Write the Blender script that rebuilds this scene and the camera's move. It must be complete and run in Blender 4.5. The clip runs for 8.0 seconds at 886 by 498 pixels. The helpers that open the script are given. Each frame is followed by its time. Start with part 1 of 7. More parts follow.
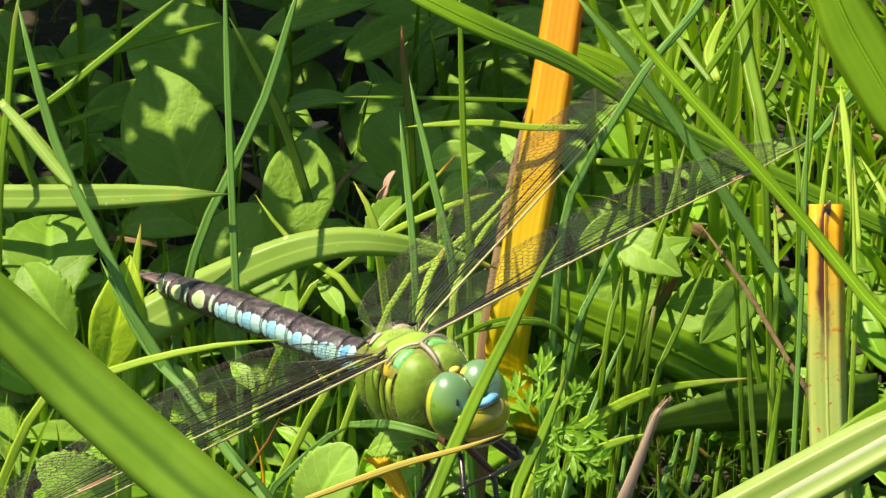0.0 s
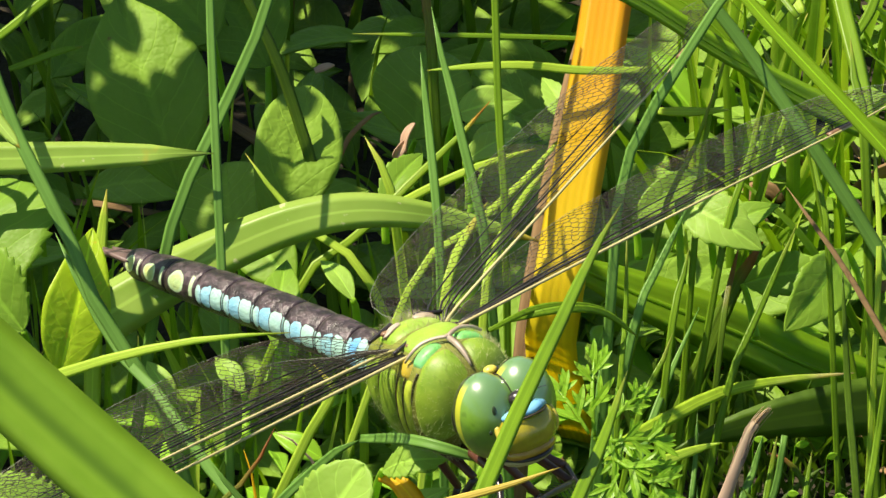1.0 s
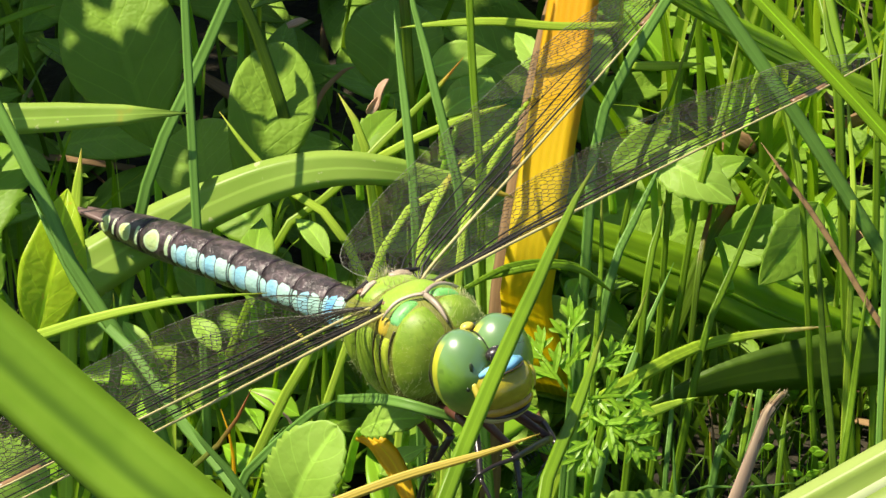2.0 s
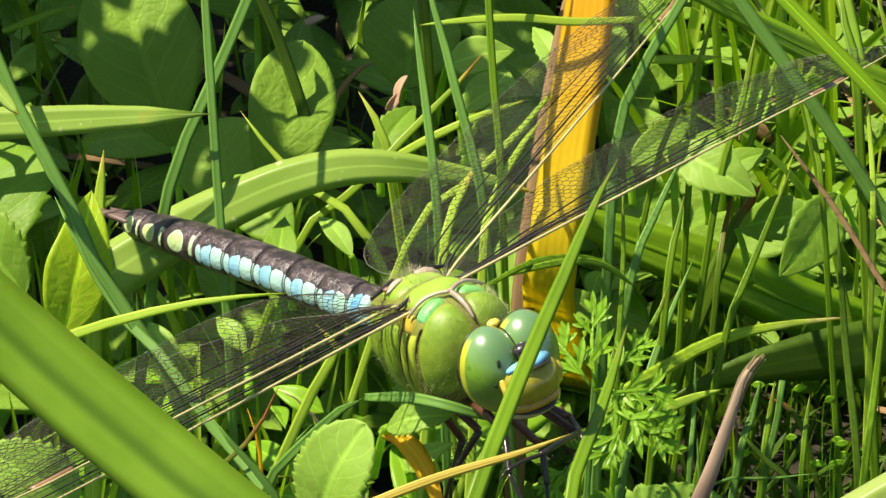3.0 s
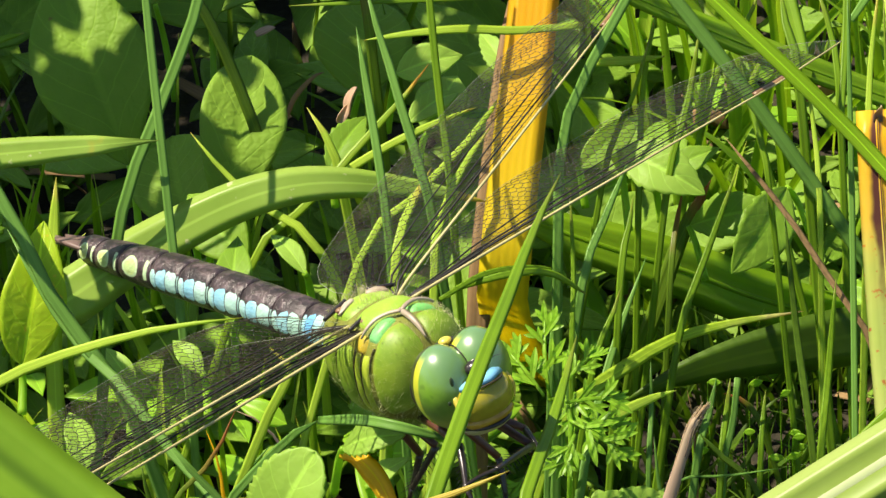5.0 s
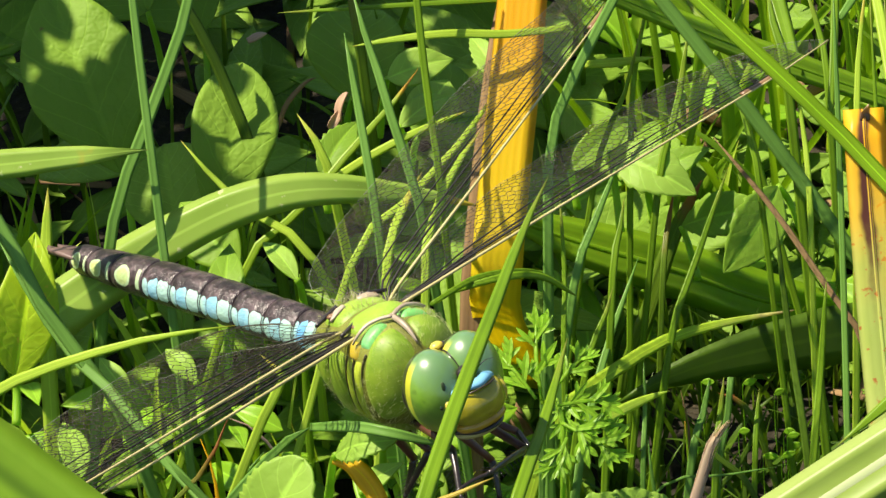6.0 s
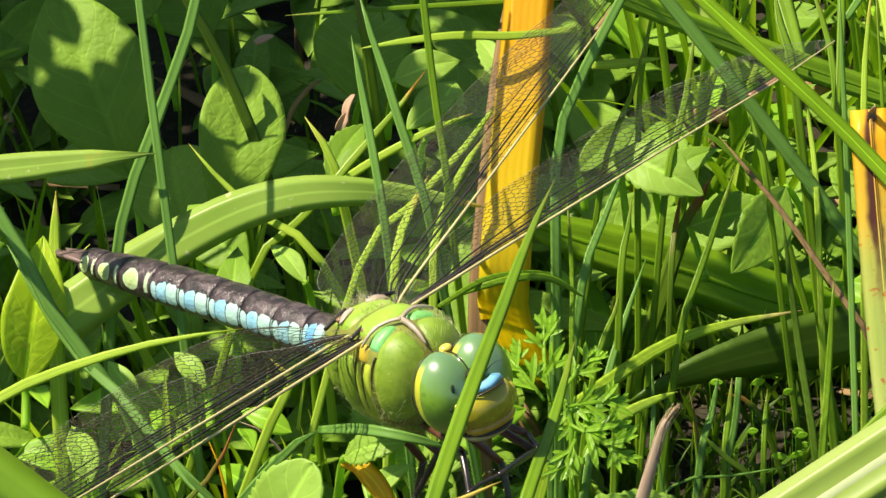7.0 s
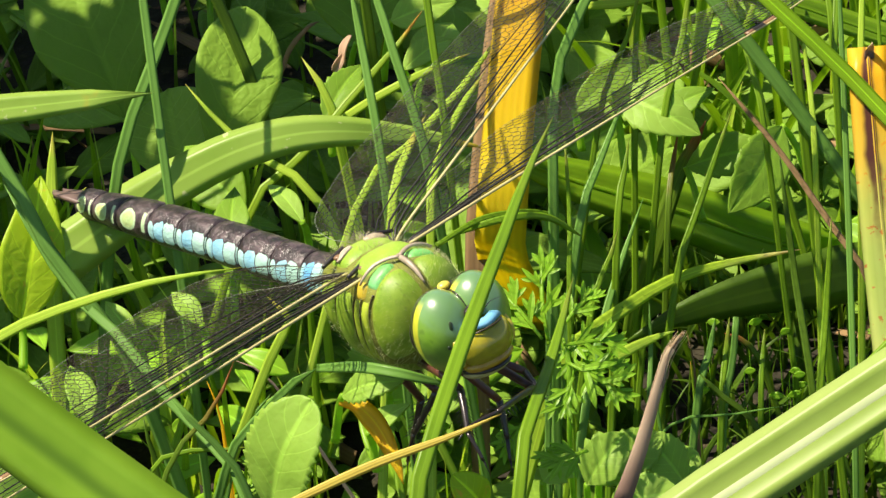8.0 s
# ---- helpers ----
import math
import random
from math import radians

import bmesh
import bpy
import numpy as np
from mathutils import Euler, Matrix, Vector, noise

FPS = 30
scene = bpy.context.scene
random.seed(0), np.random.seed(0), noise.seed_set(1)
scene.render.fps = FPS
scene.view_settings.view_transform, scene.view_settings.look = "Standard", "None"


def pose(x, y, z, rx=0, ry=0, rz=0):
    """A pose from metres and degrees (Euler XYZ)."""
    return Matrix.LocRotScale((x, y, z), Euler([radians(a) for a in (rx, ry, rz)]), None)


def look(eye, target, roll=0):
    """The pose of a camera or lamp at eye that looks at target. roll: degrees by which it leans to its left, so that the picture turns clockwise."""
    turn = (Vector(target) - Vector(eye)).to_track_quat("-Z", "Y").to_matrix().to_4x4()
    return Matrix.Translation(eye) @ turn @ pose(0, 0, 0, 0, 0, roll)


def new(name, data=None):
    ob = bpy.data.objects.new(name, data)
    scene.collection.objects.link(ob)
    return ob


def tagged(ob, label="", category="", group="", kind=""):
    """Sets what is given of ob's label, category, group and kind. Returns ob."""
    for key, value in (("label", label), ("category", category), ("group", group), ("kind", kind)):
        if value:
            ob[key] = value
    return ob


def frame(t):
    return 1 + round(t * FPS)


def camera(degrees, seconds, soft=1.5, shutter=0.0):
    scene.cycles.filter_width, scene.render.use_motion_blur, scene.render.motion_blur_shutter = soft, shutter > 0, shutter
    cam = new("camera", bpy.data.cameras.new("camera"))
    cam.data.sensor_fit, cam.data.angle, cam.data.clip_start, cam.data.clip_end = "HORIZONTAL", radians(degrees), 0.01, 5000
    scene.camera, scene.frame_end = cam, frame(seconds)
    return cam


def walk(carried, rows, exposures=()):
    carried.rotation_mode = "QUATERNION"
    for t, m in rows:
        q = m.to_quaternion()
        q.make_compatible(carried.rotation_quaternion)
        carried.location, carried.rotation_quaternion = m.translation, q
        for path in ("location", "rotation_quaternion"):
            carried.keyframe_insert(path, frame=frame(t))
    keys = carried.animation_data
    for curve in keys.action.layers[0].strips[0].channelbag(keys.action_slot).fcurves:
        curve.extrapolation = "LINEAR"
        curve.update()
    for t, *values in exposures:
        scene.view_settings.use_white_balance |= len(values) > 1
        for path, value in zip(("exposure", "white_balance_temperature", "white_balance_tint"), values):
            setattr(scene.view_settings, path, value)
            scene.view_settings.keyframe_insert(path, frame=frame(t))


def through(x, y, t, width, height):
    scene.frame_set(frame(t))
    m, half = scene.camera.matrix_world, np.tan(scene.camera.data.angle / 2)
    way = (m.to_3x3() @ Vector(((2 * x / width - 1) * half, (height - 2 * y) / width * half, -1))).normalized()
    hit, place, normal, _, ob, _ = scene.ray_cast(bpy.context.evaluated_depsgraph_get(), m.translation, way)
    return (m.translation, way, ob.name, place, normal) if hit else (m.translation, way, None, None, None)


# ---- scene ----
cam = camera(12.0, 8.0, soft=1.45)
PATH = [
    (0.0, pose(0.00292, -0.36581, 0.28665, 57.269, -0.961, 1.940)),
    (0.5, pose(0.00113, -0.32756, 0.26420, 56.907, -0.763, 2.006)),
    (1.0, pose(-0.00014, -0.29665, 0.24552, 56.421, -0.689, 2.000)),
    (1.2, pose(-0.00034, -0.29693, 0.24707, 56.375, -0.767, 1.686)),
    (2.3, pose(-0.00185, -0.29518, 0.24881, 55.242, -0.541, 1.344)),
    (2.5, pose(-0.00341, -0.29554, 0.25010, 55.328, -0.243, 1.418)),
    (3.0, pose(-0.00290, -0.29600, 0.25029, 55.135, 0.056, 0.947)),
    (3.5, pose(-0.00000, -0.29518, 0.25169, 55.000, 0.000, 0.000)),
    (4.0, pose(0.00055, -0.29385, 0.25437, 54.578, 0.557, -0.160)),
    (4.5, pose(0.00188, -0.29362, 0.25632, 54.012, 1.194, -0.342)),
    (4.7, pose(0.00213, -0.29401, 0.25756, 54.038, 1.571, -0.288)),
    (6.0, pose(0.00564, -0.29415, 0.26018, 53.920, 2.958, -0.525)),
    (6.5, pose(0.00572, -0.29363, 0.25983, 53.877, 3.118, -0.590)),
    (7.0, pose(0.00596, -0.29408, 0.26086, 53.853, 3.251, -0.555)),
    (7.5, pose(0.00648, -0.29511, 0.26010, 53.564, 3.226, -0.745)),
    (8.0, pose(0.00519, -0.29513, 0.25935, 53.306, 3.265, -0.737)),
]
walk(cam, PATH)

# ---- world and sun ----
SUN_DIR = Vector((-0.50, 0.12, 0.86)).normalized()
world = bpy.data.worlds.new("sky")
scene.world = world
world.use_nodes = True
wn = world.node_tree.nodes
sky = wn.new("ShaderNodeTexSky")
sky.sky_type = "NISHITA"
sky.sun_disc = False
sky.sun_elevation = math.asin(SUN_DIR.z)
sky.sun_rotation = math.atan2(SUN_DIR.x, SUN_DIR.y)
wn["Background"].inputs["Strength"].default_value = 0.075
world.node_tree.links.new(sky.outputs[0], wn["Background"].inputs["Color"])
sun_data = bpy.data.lights.new("sun", "SUN")
sun_data.energy, sun_data.angle, sun_data.color = 5.0, radians(0.55), (1.0, 0.872, 0.705)
sun = new("sun", sun_data)
sun.matrix_world = look(SUN_DIR * 2.0, (0, 0, 0))
scene.view_settings.exposure = 0.91

MM = 0.001


# ---- materials ----
def shader(name):
    mat = bpy.data.materials.new(name)
    mat.use_nodes = True
    nt = mat.node_tree
    return mat, nt, nt.nodes["Principled BSDF"], nt.nodes["Material Output"]


def node(nt, kind, **values):
    n = nt.nodes.new(kind)
    for key, value in values.items():
        n.inputs[key].default_value = value
    return n


def calc(nt, op, a, b=None, c=None):
    n = nt.nodes.new("ShaderNodeMath")
    n.operation = op
    for i, v in enumerate((a, b, c)):
        if v is None:
            continue
        if isinstance(v, (int, float)):
            n.inputs[i].default_value = v
        else:
            nt.links.new(v, n.inputs[i])
    return n.outputs[0]


def blend(nt, fac, a, b, mode="MIX"):
    n = nt.nodes.new("ShaderNodeMix")
    n.data_type, n.blend_type = "RGBA", mode
    for sock, v in ((n.inputs[0], fac), (n.inputs[6], a), (n.inputs[7], b)):
        if isinstance(v, (int, float)):
            sock.default_value = v
        elif isinstance(v, tuple):
            sock.default_value = (*v, 1)
        else:
            nt.links.new(v, sock)
    return n.outputs[2]


def step(nt, x, lo, hi):
    """A smooth ramp from 0 at lo to 1 at hi."""
    n = nt.nodes.new("ShaderNodeMapRange")
    n.interpolation_type = "SMOOTHSTEP"
    n.inputs[1].default_value, n.inputs[2].default_value = lo, hi
    nt.links.new(x, n.inputs[0])
    return n.outputs[0]


def grain(nt, scale, detail=3.0, coord=None, rough=0.55):
    n = node(nt, "ShaderNodeTexNoise", Scale=scale, Detail=detail, Roughness=rough)
    if coord is not None:
        nt.links.new(coord, n.inputs["Vector"])
    return n.outputs["Fac"]


def leaf_material(name, low, high, tip=None, tip_from=0.8, stripes=14.0, through=0.35, gloss=0.38, rib=0.3,
                  vein=0.0, blotch=None, blotch_at=0.62, blotch_scale=350.0, relief=0.5, base=None, streak=None, spec=0.28, band=None):
    """Plant tissue: UV runs across (u) and along (v); stripes are the parallel veins, vein the branching side veins."""
    mat, nt, bsdf, out = shader(name)
    uv = nt.nodes.new("ShaderNodeUVMap")
    sep = nt.nodes.new("ShaderNodeSeparateXYZ")
    nt.links.new(uv.outputs[0], sep.inputs[0])
    u, v = sep.outputs[0], sep.outputs[1]
    geo = nt.nodes.new("ShaderNodeNewGeometry")
    info = nt.nodes.new("ShaderNodeObjectInfo")
    pos = nt.nodes.new("ShaderNodeTexCoord").outputs["Object"]
    big = grain(nt, 160.0, 3.0, pos)
    fine = grain(nt, 1400.0, 4.0, pos)
    vary = calc(nt, "ADD", calc(nt, "MULTIPLY", info.outputs["Random"], 0.45), calc(nt, "MULTIPLY", geo.outputs["Random Per Island"], 0.45))
    col = blend(nt, step(nt, calc(nt, "ADD", calc(nt, "MULTIPLY", big, 0.7), calc(nt, "MULTIPLY", vary, 0.5)), 0.25, 0.85), low, high)
    if base is not None:
        col = blend(nt, step(nt, calc(nt, "ADD", v, calc(nt, "MULTIPLY", calc(nt, "SUBTRACT", big, 0.5), 0.2)), 0.45, 0.0), col, base)
    height = calc(nt, "ADD", calc(nt, "MULTIPLY", fine, 0.25), calc(nt, "MULTIPLY", grain(nt, 700.0, 2.0, pos), 0.6 if vein else 0.15))
    if stripes:
        wave = calc(nt, "SINE", calc(nt, "MULTIPLY", u, stripes * 6.2832))
        col = blend(nt, calc(nt, "MULTIPLY", step(nt, wave, -0.6, 1.0), 0.2), col, tuple(min(1, c * 1.2) for c in high))
        height = calc(nt, "ADD", height, calc(nt, "MULTIPLY", wave, 0.2))
    centre = calc(nt, "ABSOLUTE", calc(nt, "SUBTRACT", u, 0.5))
    if rib:
        mid = step(nt, centre, 0.055, 0.015)
        col = blend(nt, calc(nt, "MULTIPLY", mid, rib), col, tuple(min(1, c * 1.9) for c in high))
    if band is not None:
        # shade of the leaf's fold, painted as a soft darker band
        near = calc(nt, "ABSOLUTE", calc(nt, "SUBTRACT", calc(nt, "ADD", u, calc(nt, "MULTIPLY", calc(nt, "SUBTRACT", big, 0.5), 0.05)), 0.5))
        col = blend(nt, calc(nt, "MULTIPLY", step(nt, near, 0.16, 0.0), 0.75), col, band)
    if vein:
        # side veins run forward from the midrib
        slant = calc(nt, "SUBTRACT", calc(nt, "MULTIPLY", v, vein), calc(nt, "MULTIPLY", centre, vein * 0.55))
        wob = calc(nt, "ADD", slant, calc(nt, "MULTIPLY", big, 0.8))
        saw = calc(nt, "ABSOLUTE", calc(nt, "SUBTRACT", calc(nt, "FRACT", wob), 0.5))
        line = step(nt, saw, 0.07, 0.01)
        col = blend(nt, calc(nt, "MULTIPLY", line, 0.22), col, tuple(min(1, c * 1.6) for c in high))
        height = calc(nt, "SUBTRACT", height, calc(nt, "MULTIPLY", line, 0.10))
        net = node(nt, "ShaderNodeTexVoronoi", Scale=900.0)
        net.feature = "DISTANCE_TO_EDGE"
        nt.links.new(pos, net.inputs["Vector"])
        height = calc(nt, "ADD", height, calc(nt, "MULTIPLY", step(nt, net.outputs["Distance"], 0.0, 0.25), 0.16))
    if blotch is not None:
        spot = grain(nt, blotch_scale, 4.0, pos)
        col = blend(nt, step(nt, spot, blotch_at, blotch_at + 0.06), col, blotch)
    if tip is not None:
        col = blend(nt, step(nt, calc(nt, "ADD", v, calc(nt, "MULTIPLY", calc(nt, "SUBTRACT", big, 0.5), 0.25)), tip_from, 0.99), col, tip)
    if streak is not None:
        off = calc(nt, "ABSOLUTE", calc(nt, "SUBTRACT", calc(nt, "ADD", u, calc(nt, "MULTIPLY", calc(nt, "SUBTRACT", big, 0.5), 0.5)), 0.42))
        long = calc(nt, "ADD", v, calc(nt, "MULTIPLY", calc(nt, "SUBTRACT", grain(nt, 500.0, 4.0, pos), 0.5), 0.12))
        col = blend(nt, calc(nt, "MULTIPLY", step(nt, off, 0.20, 0.07), step(nt, long, 0.70, 0.86)), col, streak)
    nt.links.new(col, bsdf.inputs["Base Color"])
    bsdf.inputs["Roughness"].default_value = gloss
    bsdf.inputs["Specular IOR Level"].default_value = spec
    bump = node(nt, "ShaderNodeBump", Strength=relief, Distance=0.00020 if vein else 0.00008)
    nt.links.new(height, bump.inputs["Height"])
    nt.links.new(bump.outputs[0], bsdf.inputs["Normal"])
    if through:
        thin = nt.nodes.new("ShaderNodeBsdfTranslucent")
        nt.links.new(blend(nt, 1.0, col, (1.6, 1.6, 0.50), "MULTIPLY"), thin.inputs["Color"])
        mix = node(nt, "ShaderNodeMixShader", Fac=through)
        nt.links.new(bsdf.outputs[0], mix.inputs[1])
        nt.links.new(thin.outputs[0], mix.inputs[2])
        nt.links.new(mix.outputs[0], out.inputs["Surface"])
    return mat


GRASS = leaf_material("grass", (0.114, 0.224, 0.009), (0.199, 0.348, 0.016), tip=(0.260, 0.320, 0.040), tip_from=0.9, stripes=2, rib=0.12, relief=0.2)
GRASS_BLUE = leaf_material("grass_blue_green", (0.104, 0.228, 0.034), (0.170, 0.342, 0.060), stripes=2, rib=0.1, through=0.3, relief=0.2)
# dark copy of the grass; shade is put into its colour
GRASS_DARK_SHADED = leaf_material("grass_dark_shaded", (0.052, 0.112, 0.007), (0.096, 0.180, 0.013), stripes=0, rib=0.2)
GRASS_LIME = leaf_material("grass_lime", (0.289, 0.440, 0.030), (0.407, 0.560, 0.060), tip=(0.460, 0.440, 0.070), tip_from=0.94, stripes=19, rib=0.2, relief=0.15)
GRASS_YELLOW_TIP = leaf_material("grass_yellow_tip", (0.169, 0.302, 0.013), (0.266, 0.406, 0.023), tip=(0.550, 0.330, 0.050), tip_from=0.91, stripes=5, rib=0.3)
ARCHED = leaf_material("arched_blade", (0.270, 0.420, 0.022), (0.400, 0.560, 0.045), tip=(0.640, 0.500, 0.260), tip_from=0.88, stripes=3, rib=0.3, relief=0.2, blotch=(0.120, 0.240, 0.012), blotch_at=0.60, blotch_scale=420.0)
GRASS_RED_TIP = leaf_material("grass_red_tip", (0.073, 0.146, 0.009), (0.133, 0.229, 0.014), tip=(0.320, 0.120, 0.040), tip_from=0.85, stripes=5)
# paler lime; part of the blades' glossy sheen is put into the colour
GRASS_PALE = leaf_material("grass_pale", (0.260, 0.410, 0.055), (0.370, 0.520, 0.105), tip=(0.520, 0.440, 0.060), tip_from=0.97, stripes=0, rib=0.25, relief=0.2, gloss=0.36,
                           blotch=(0.560, 0.600, 0.300), blotch_at=0.66, blotch_scale=900.0)
SEDGE = leaf_material("sedge", (0.146, 0.286, 0.007), (0.235, 0.406, 0.013), stripes=6, rib=0.8, through=0.4, gloss=0.4)
# band paints the fold's shade along this close leaf
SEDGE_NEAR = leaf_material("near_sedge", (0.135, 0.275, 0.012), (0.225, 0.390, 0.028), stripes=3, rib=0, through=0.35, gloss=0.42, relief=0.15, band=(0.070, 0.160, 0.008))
PALE = leaf_material("pale_sedge", (0.225, 0.345, 0.040), (0.330, 0.445, 0.095), stripes=3, relief=0.15, rib=0.0, through=0.35)
PALE_RIB = leaf_material("pale_midrib", (0.480, 0.560, 0.270), (0.620, 0.680, 0.400), stripes=0, rib=0.0, through=0.3, relief=0.1)
ORANGE = leaf_material("orange_leaf", (0.560, 0.450, 0.010), (0.720, 0.610, 0.018), tip=(0.740, 0.330, 0.018), tip_from=0.45, stripes=7, through=0.4, rib=0.1, base=(0.300, 0.275, 0.010))
STAINED = leaf_material("stained_sedge", (0.420, 0.520, 0.110), (0.540, 0.620, 0.190), tip=(0.820, 0.480, 0.015), tip_from=0.68, stripes=4, streak=(0.130, 0.050, 0.035), through=0.35,
                        blotch=(0.520, 0.210, 0.060), blotch_at=0.61, blotch_scale=1300.0)
DRY = leaf_material("dry_blade", (0.170, 0.105, 0.045), (0.290, 0.190, 0.085), stripes=4, through=0.1, gloss=0.8, rib=0)
DRY_PINK = leaf_material("dry_pink", (0.320, 0.200, 0.140), (0.580, 0.430, 0.320), stripes=3, through=0.2, gloss=0.9, rib=0)
WISP = leaf_material("dry_wisp", (0.330, 0.235, 0.160), (0.460, 0.350, 0.245), tip=(0.560, 0.450, 0.300), tip_from=0.6, base=(0.230, 0.150, 0.115), stripes=0, through=0.35, gloss=0.9, rib=0)
STRAW = leaf_material("straw_stalk", (0.420, 0.330, 0.040), (0.560, 0.450, 0.080), stripes=3, through=0.2, rib=0)
PALE_LITTER = leaf_material("pale_litter", (0.36, 0.23, 0.14), (0.56, 0.39, 0.26), stripes=3, through=0.15, gloss=0.8, rib=0)
YELLOW = leaf_material("yellow_leaf", (0.640, 0.380, 0.010), (0.760, 0.520, 0.020), stripes=4, through=0.4, blotch=(0.350, 0.160, 0.020))
BROAD = leaf_material("broad_leaf", (0.130, 0.250, 0.018), (0.195, 0.335, 0.034), stripes=0, spec=0.18, rib=0.15, vein=7.0, through=0.2, gloss=0.58, relief=0.9, blotch=(0.200, 0.190, 0.040), blotch_at=0.70, blotch_scale=420.0)
# paler broad leaf: light green, with some sunlight put into the colour
BROAD_LIT = leaf_material("lit_broad_leaf", (0.225, 0.385, 0.040), (0.315, 0.490, 0.075), stripes=0, rib=0.3, vein=6.0, through=0.38, gloss=0.5, relief=0.4, blotch=(0.380, 0.360, 0.090), blotch_at=0.70, blotch_scale=380.0)
LEAF_MID = leaf_material("mid_green_leaf", (0.150, 0.300, 0.018), (0.225, 0.385, 0.035), stripes=0, rib=0.35, vein=6.0, through=0.38, gloss=0.5, relief=0.4, blotch=(0.300, 0.300, 0.070), blotch_at=0.70, blotch_scale=380.0)
MOTTLED = leaf_material("mottled_leaf", (0.310, 0.470, 0.013), (0.420, 0.570, 0.023), stripes=0, rib=0.6, vein=6.0, through=0.4, gloss=0.45,
                        blotch=(0.600, 0.480, 0.050), blotch_at=0.60, blotch_scale=330.0)
FEATHER = leaf_material("feathery_leaf", (0.200, 0.400, 0.018), (0.300, 0.520, 0.035), stripes=0, rib=0.3, through=0.4)


def soil_material():
    mat, nt, bsdf, out = shader("soil")
    pos = nt.nodes.new("ShaderNodeTexCoord").outputs["Object"]
    a, b = grain(nt, 60.0, 6.0, pos), grain(nt, 700.0, 5.0, pos)
    col = blend(nt, step(nt, a, 0.35, 0.7), (0.014, 0.012, 0.005), (0.034, 0.028, 0.011))
    col = blend(nt, step(nt, b, 0.55, 0.75), col, (0.062, 0.050, 0.022))
    sep = nt.nodes.new("ShaderNodeSeparateXYZ")
    nt.links.new(pos, sep.inputs[0])
    flat = nt.nodes.new("ShaderNodeCombineXYZ")
    nt.links.new(sep.outputs[0], flat.inputs[0])
    nt.links.new(sep.outputs[1], flat.inputs[1])
    reach = nt.nodes.new("ShaderNodeVectorMath")
    reach.operation = "LENGTH"
    nt.links.new(flat.outputs[0], reach.inputs[0])
    turf = blend(nt, step(nt, grain(nt, 9.0, 8.0, pos, 0.65), 0.35, 0.65), (0.040, 0.085, 0.010), (0.100, 0.160, 0.022))
    col = blend(nt, step(nt, reach.outputs["Value"], 0.25, 0.6), col, turf)
    nt.links.new(col, bsdf.inputs["Base Color"])
    bsdf.inputs["Roughness"].default_value = 0.95
    bump = node(nt, "ShaderNodeBump", Strength=0.9, Distance=0.0012)
    nt.links.new(calc(nt, "ADD", a, calc(nt, "MULTIPLY", b, 0.5)), bump.inputs["Height"])
    nt.links.new(bump.outputs[0], bsdf.inputs["Normal"])
    return mat


SOIL = soil_material()


def chitin(name, low, high, gloss=0.35, scale=300.0, speck=None, coat=0.0, relief=0.3):
    """Insect cuticle: two close colours, fine relief, some specks."""
    mat, nt, bsdf, out = shader(name)
    pos = nt.nodes.new("ShaderNodeTexCoord").outputs["Object"]
    a, b = grain(nt, scale, 4.0, pos), grain(nt, 2600.0, 3.0, pos)
    col = blend(nt, step(nt, a, 0.3, 0.7), low, high)
    if speck is not None:
        col = blend(nt, step(nt, b, 0.60, 0.66), col, speck)
    nt.links.new(col, bsdf.inputs["Base Color"])
    bsdf.inputs["Roughness"].default_value = gloss
    bsdf.inputs["Coat Weight"].default_value = coat
    bump = node(nt, "ShaderNodeBump", Strength=relief, Distance=0.00006)
    nt.links.new(calc(nt, "ADD", a, b), bump.inputs["Height"])
    nt.links.new(bump.outputs[0], bsdf.inputs["Normal"])
    return mat


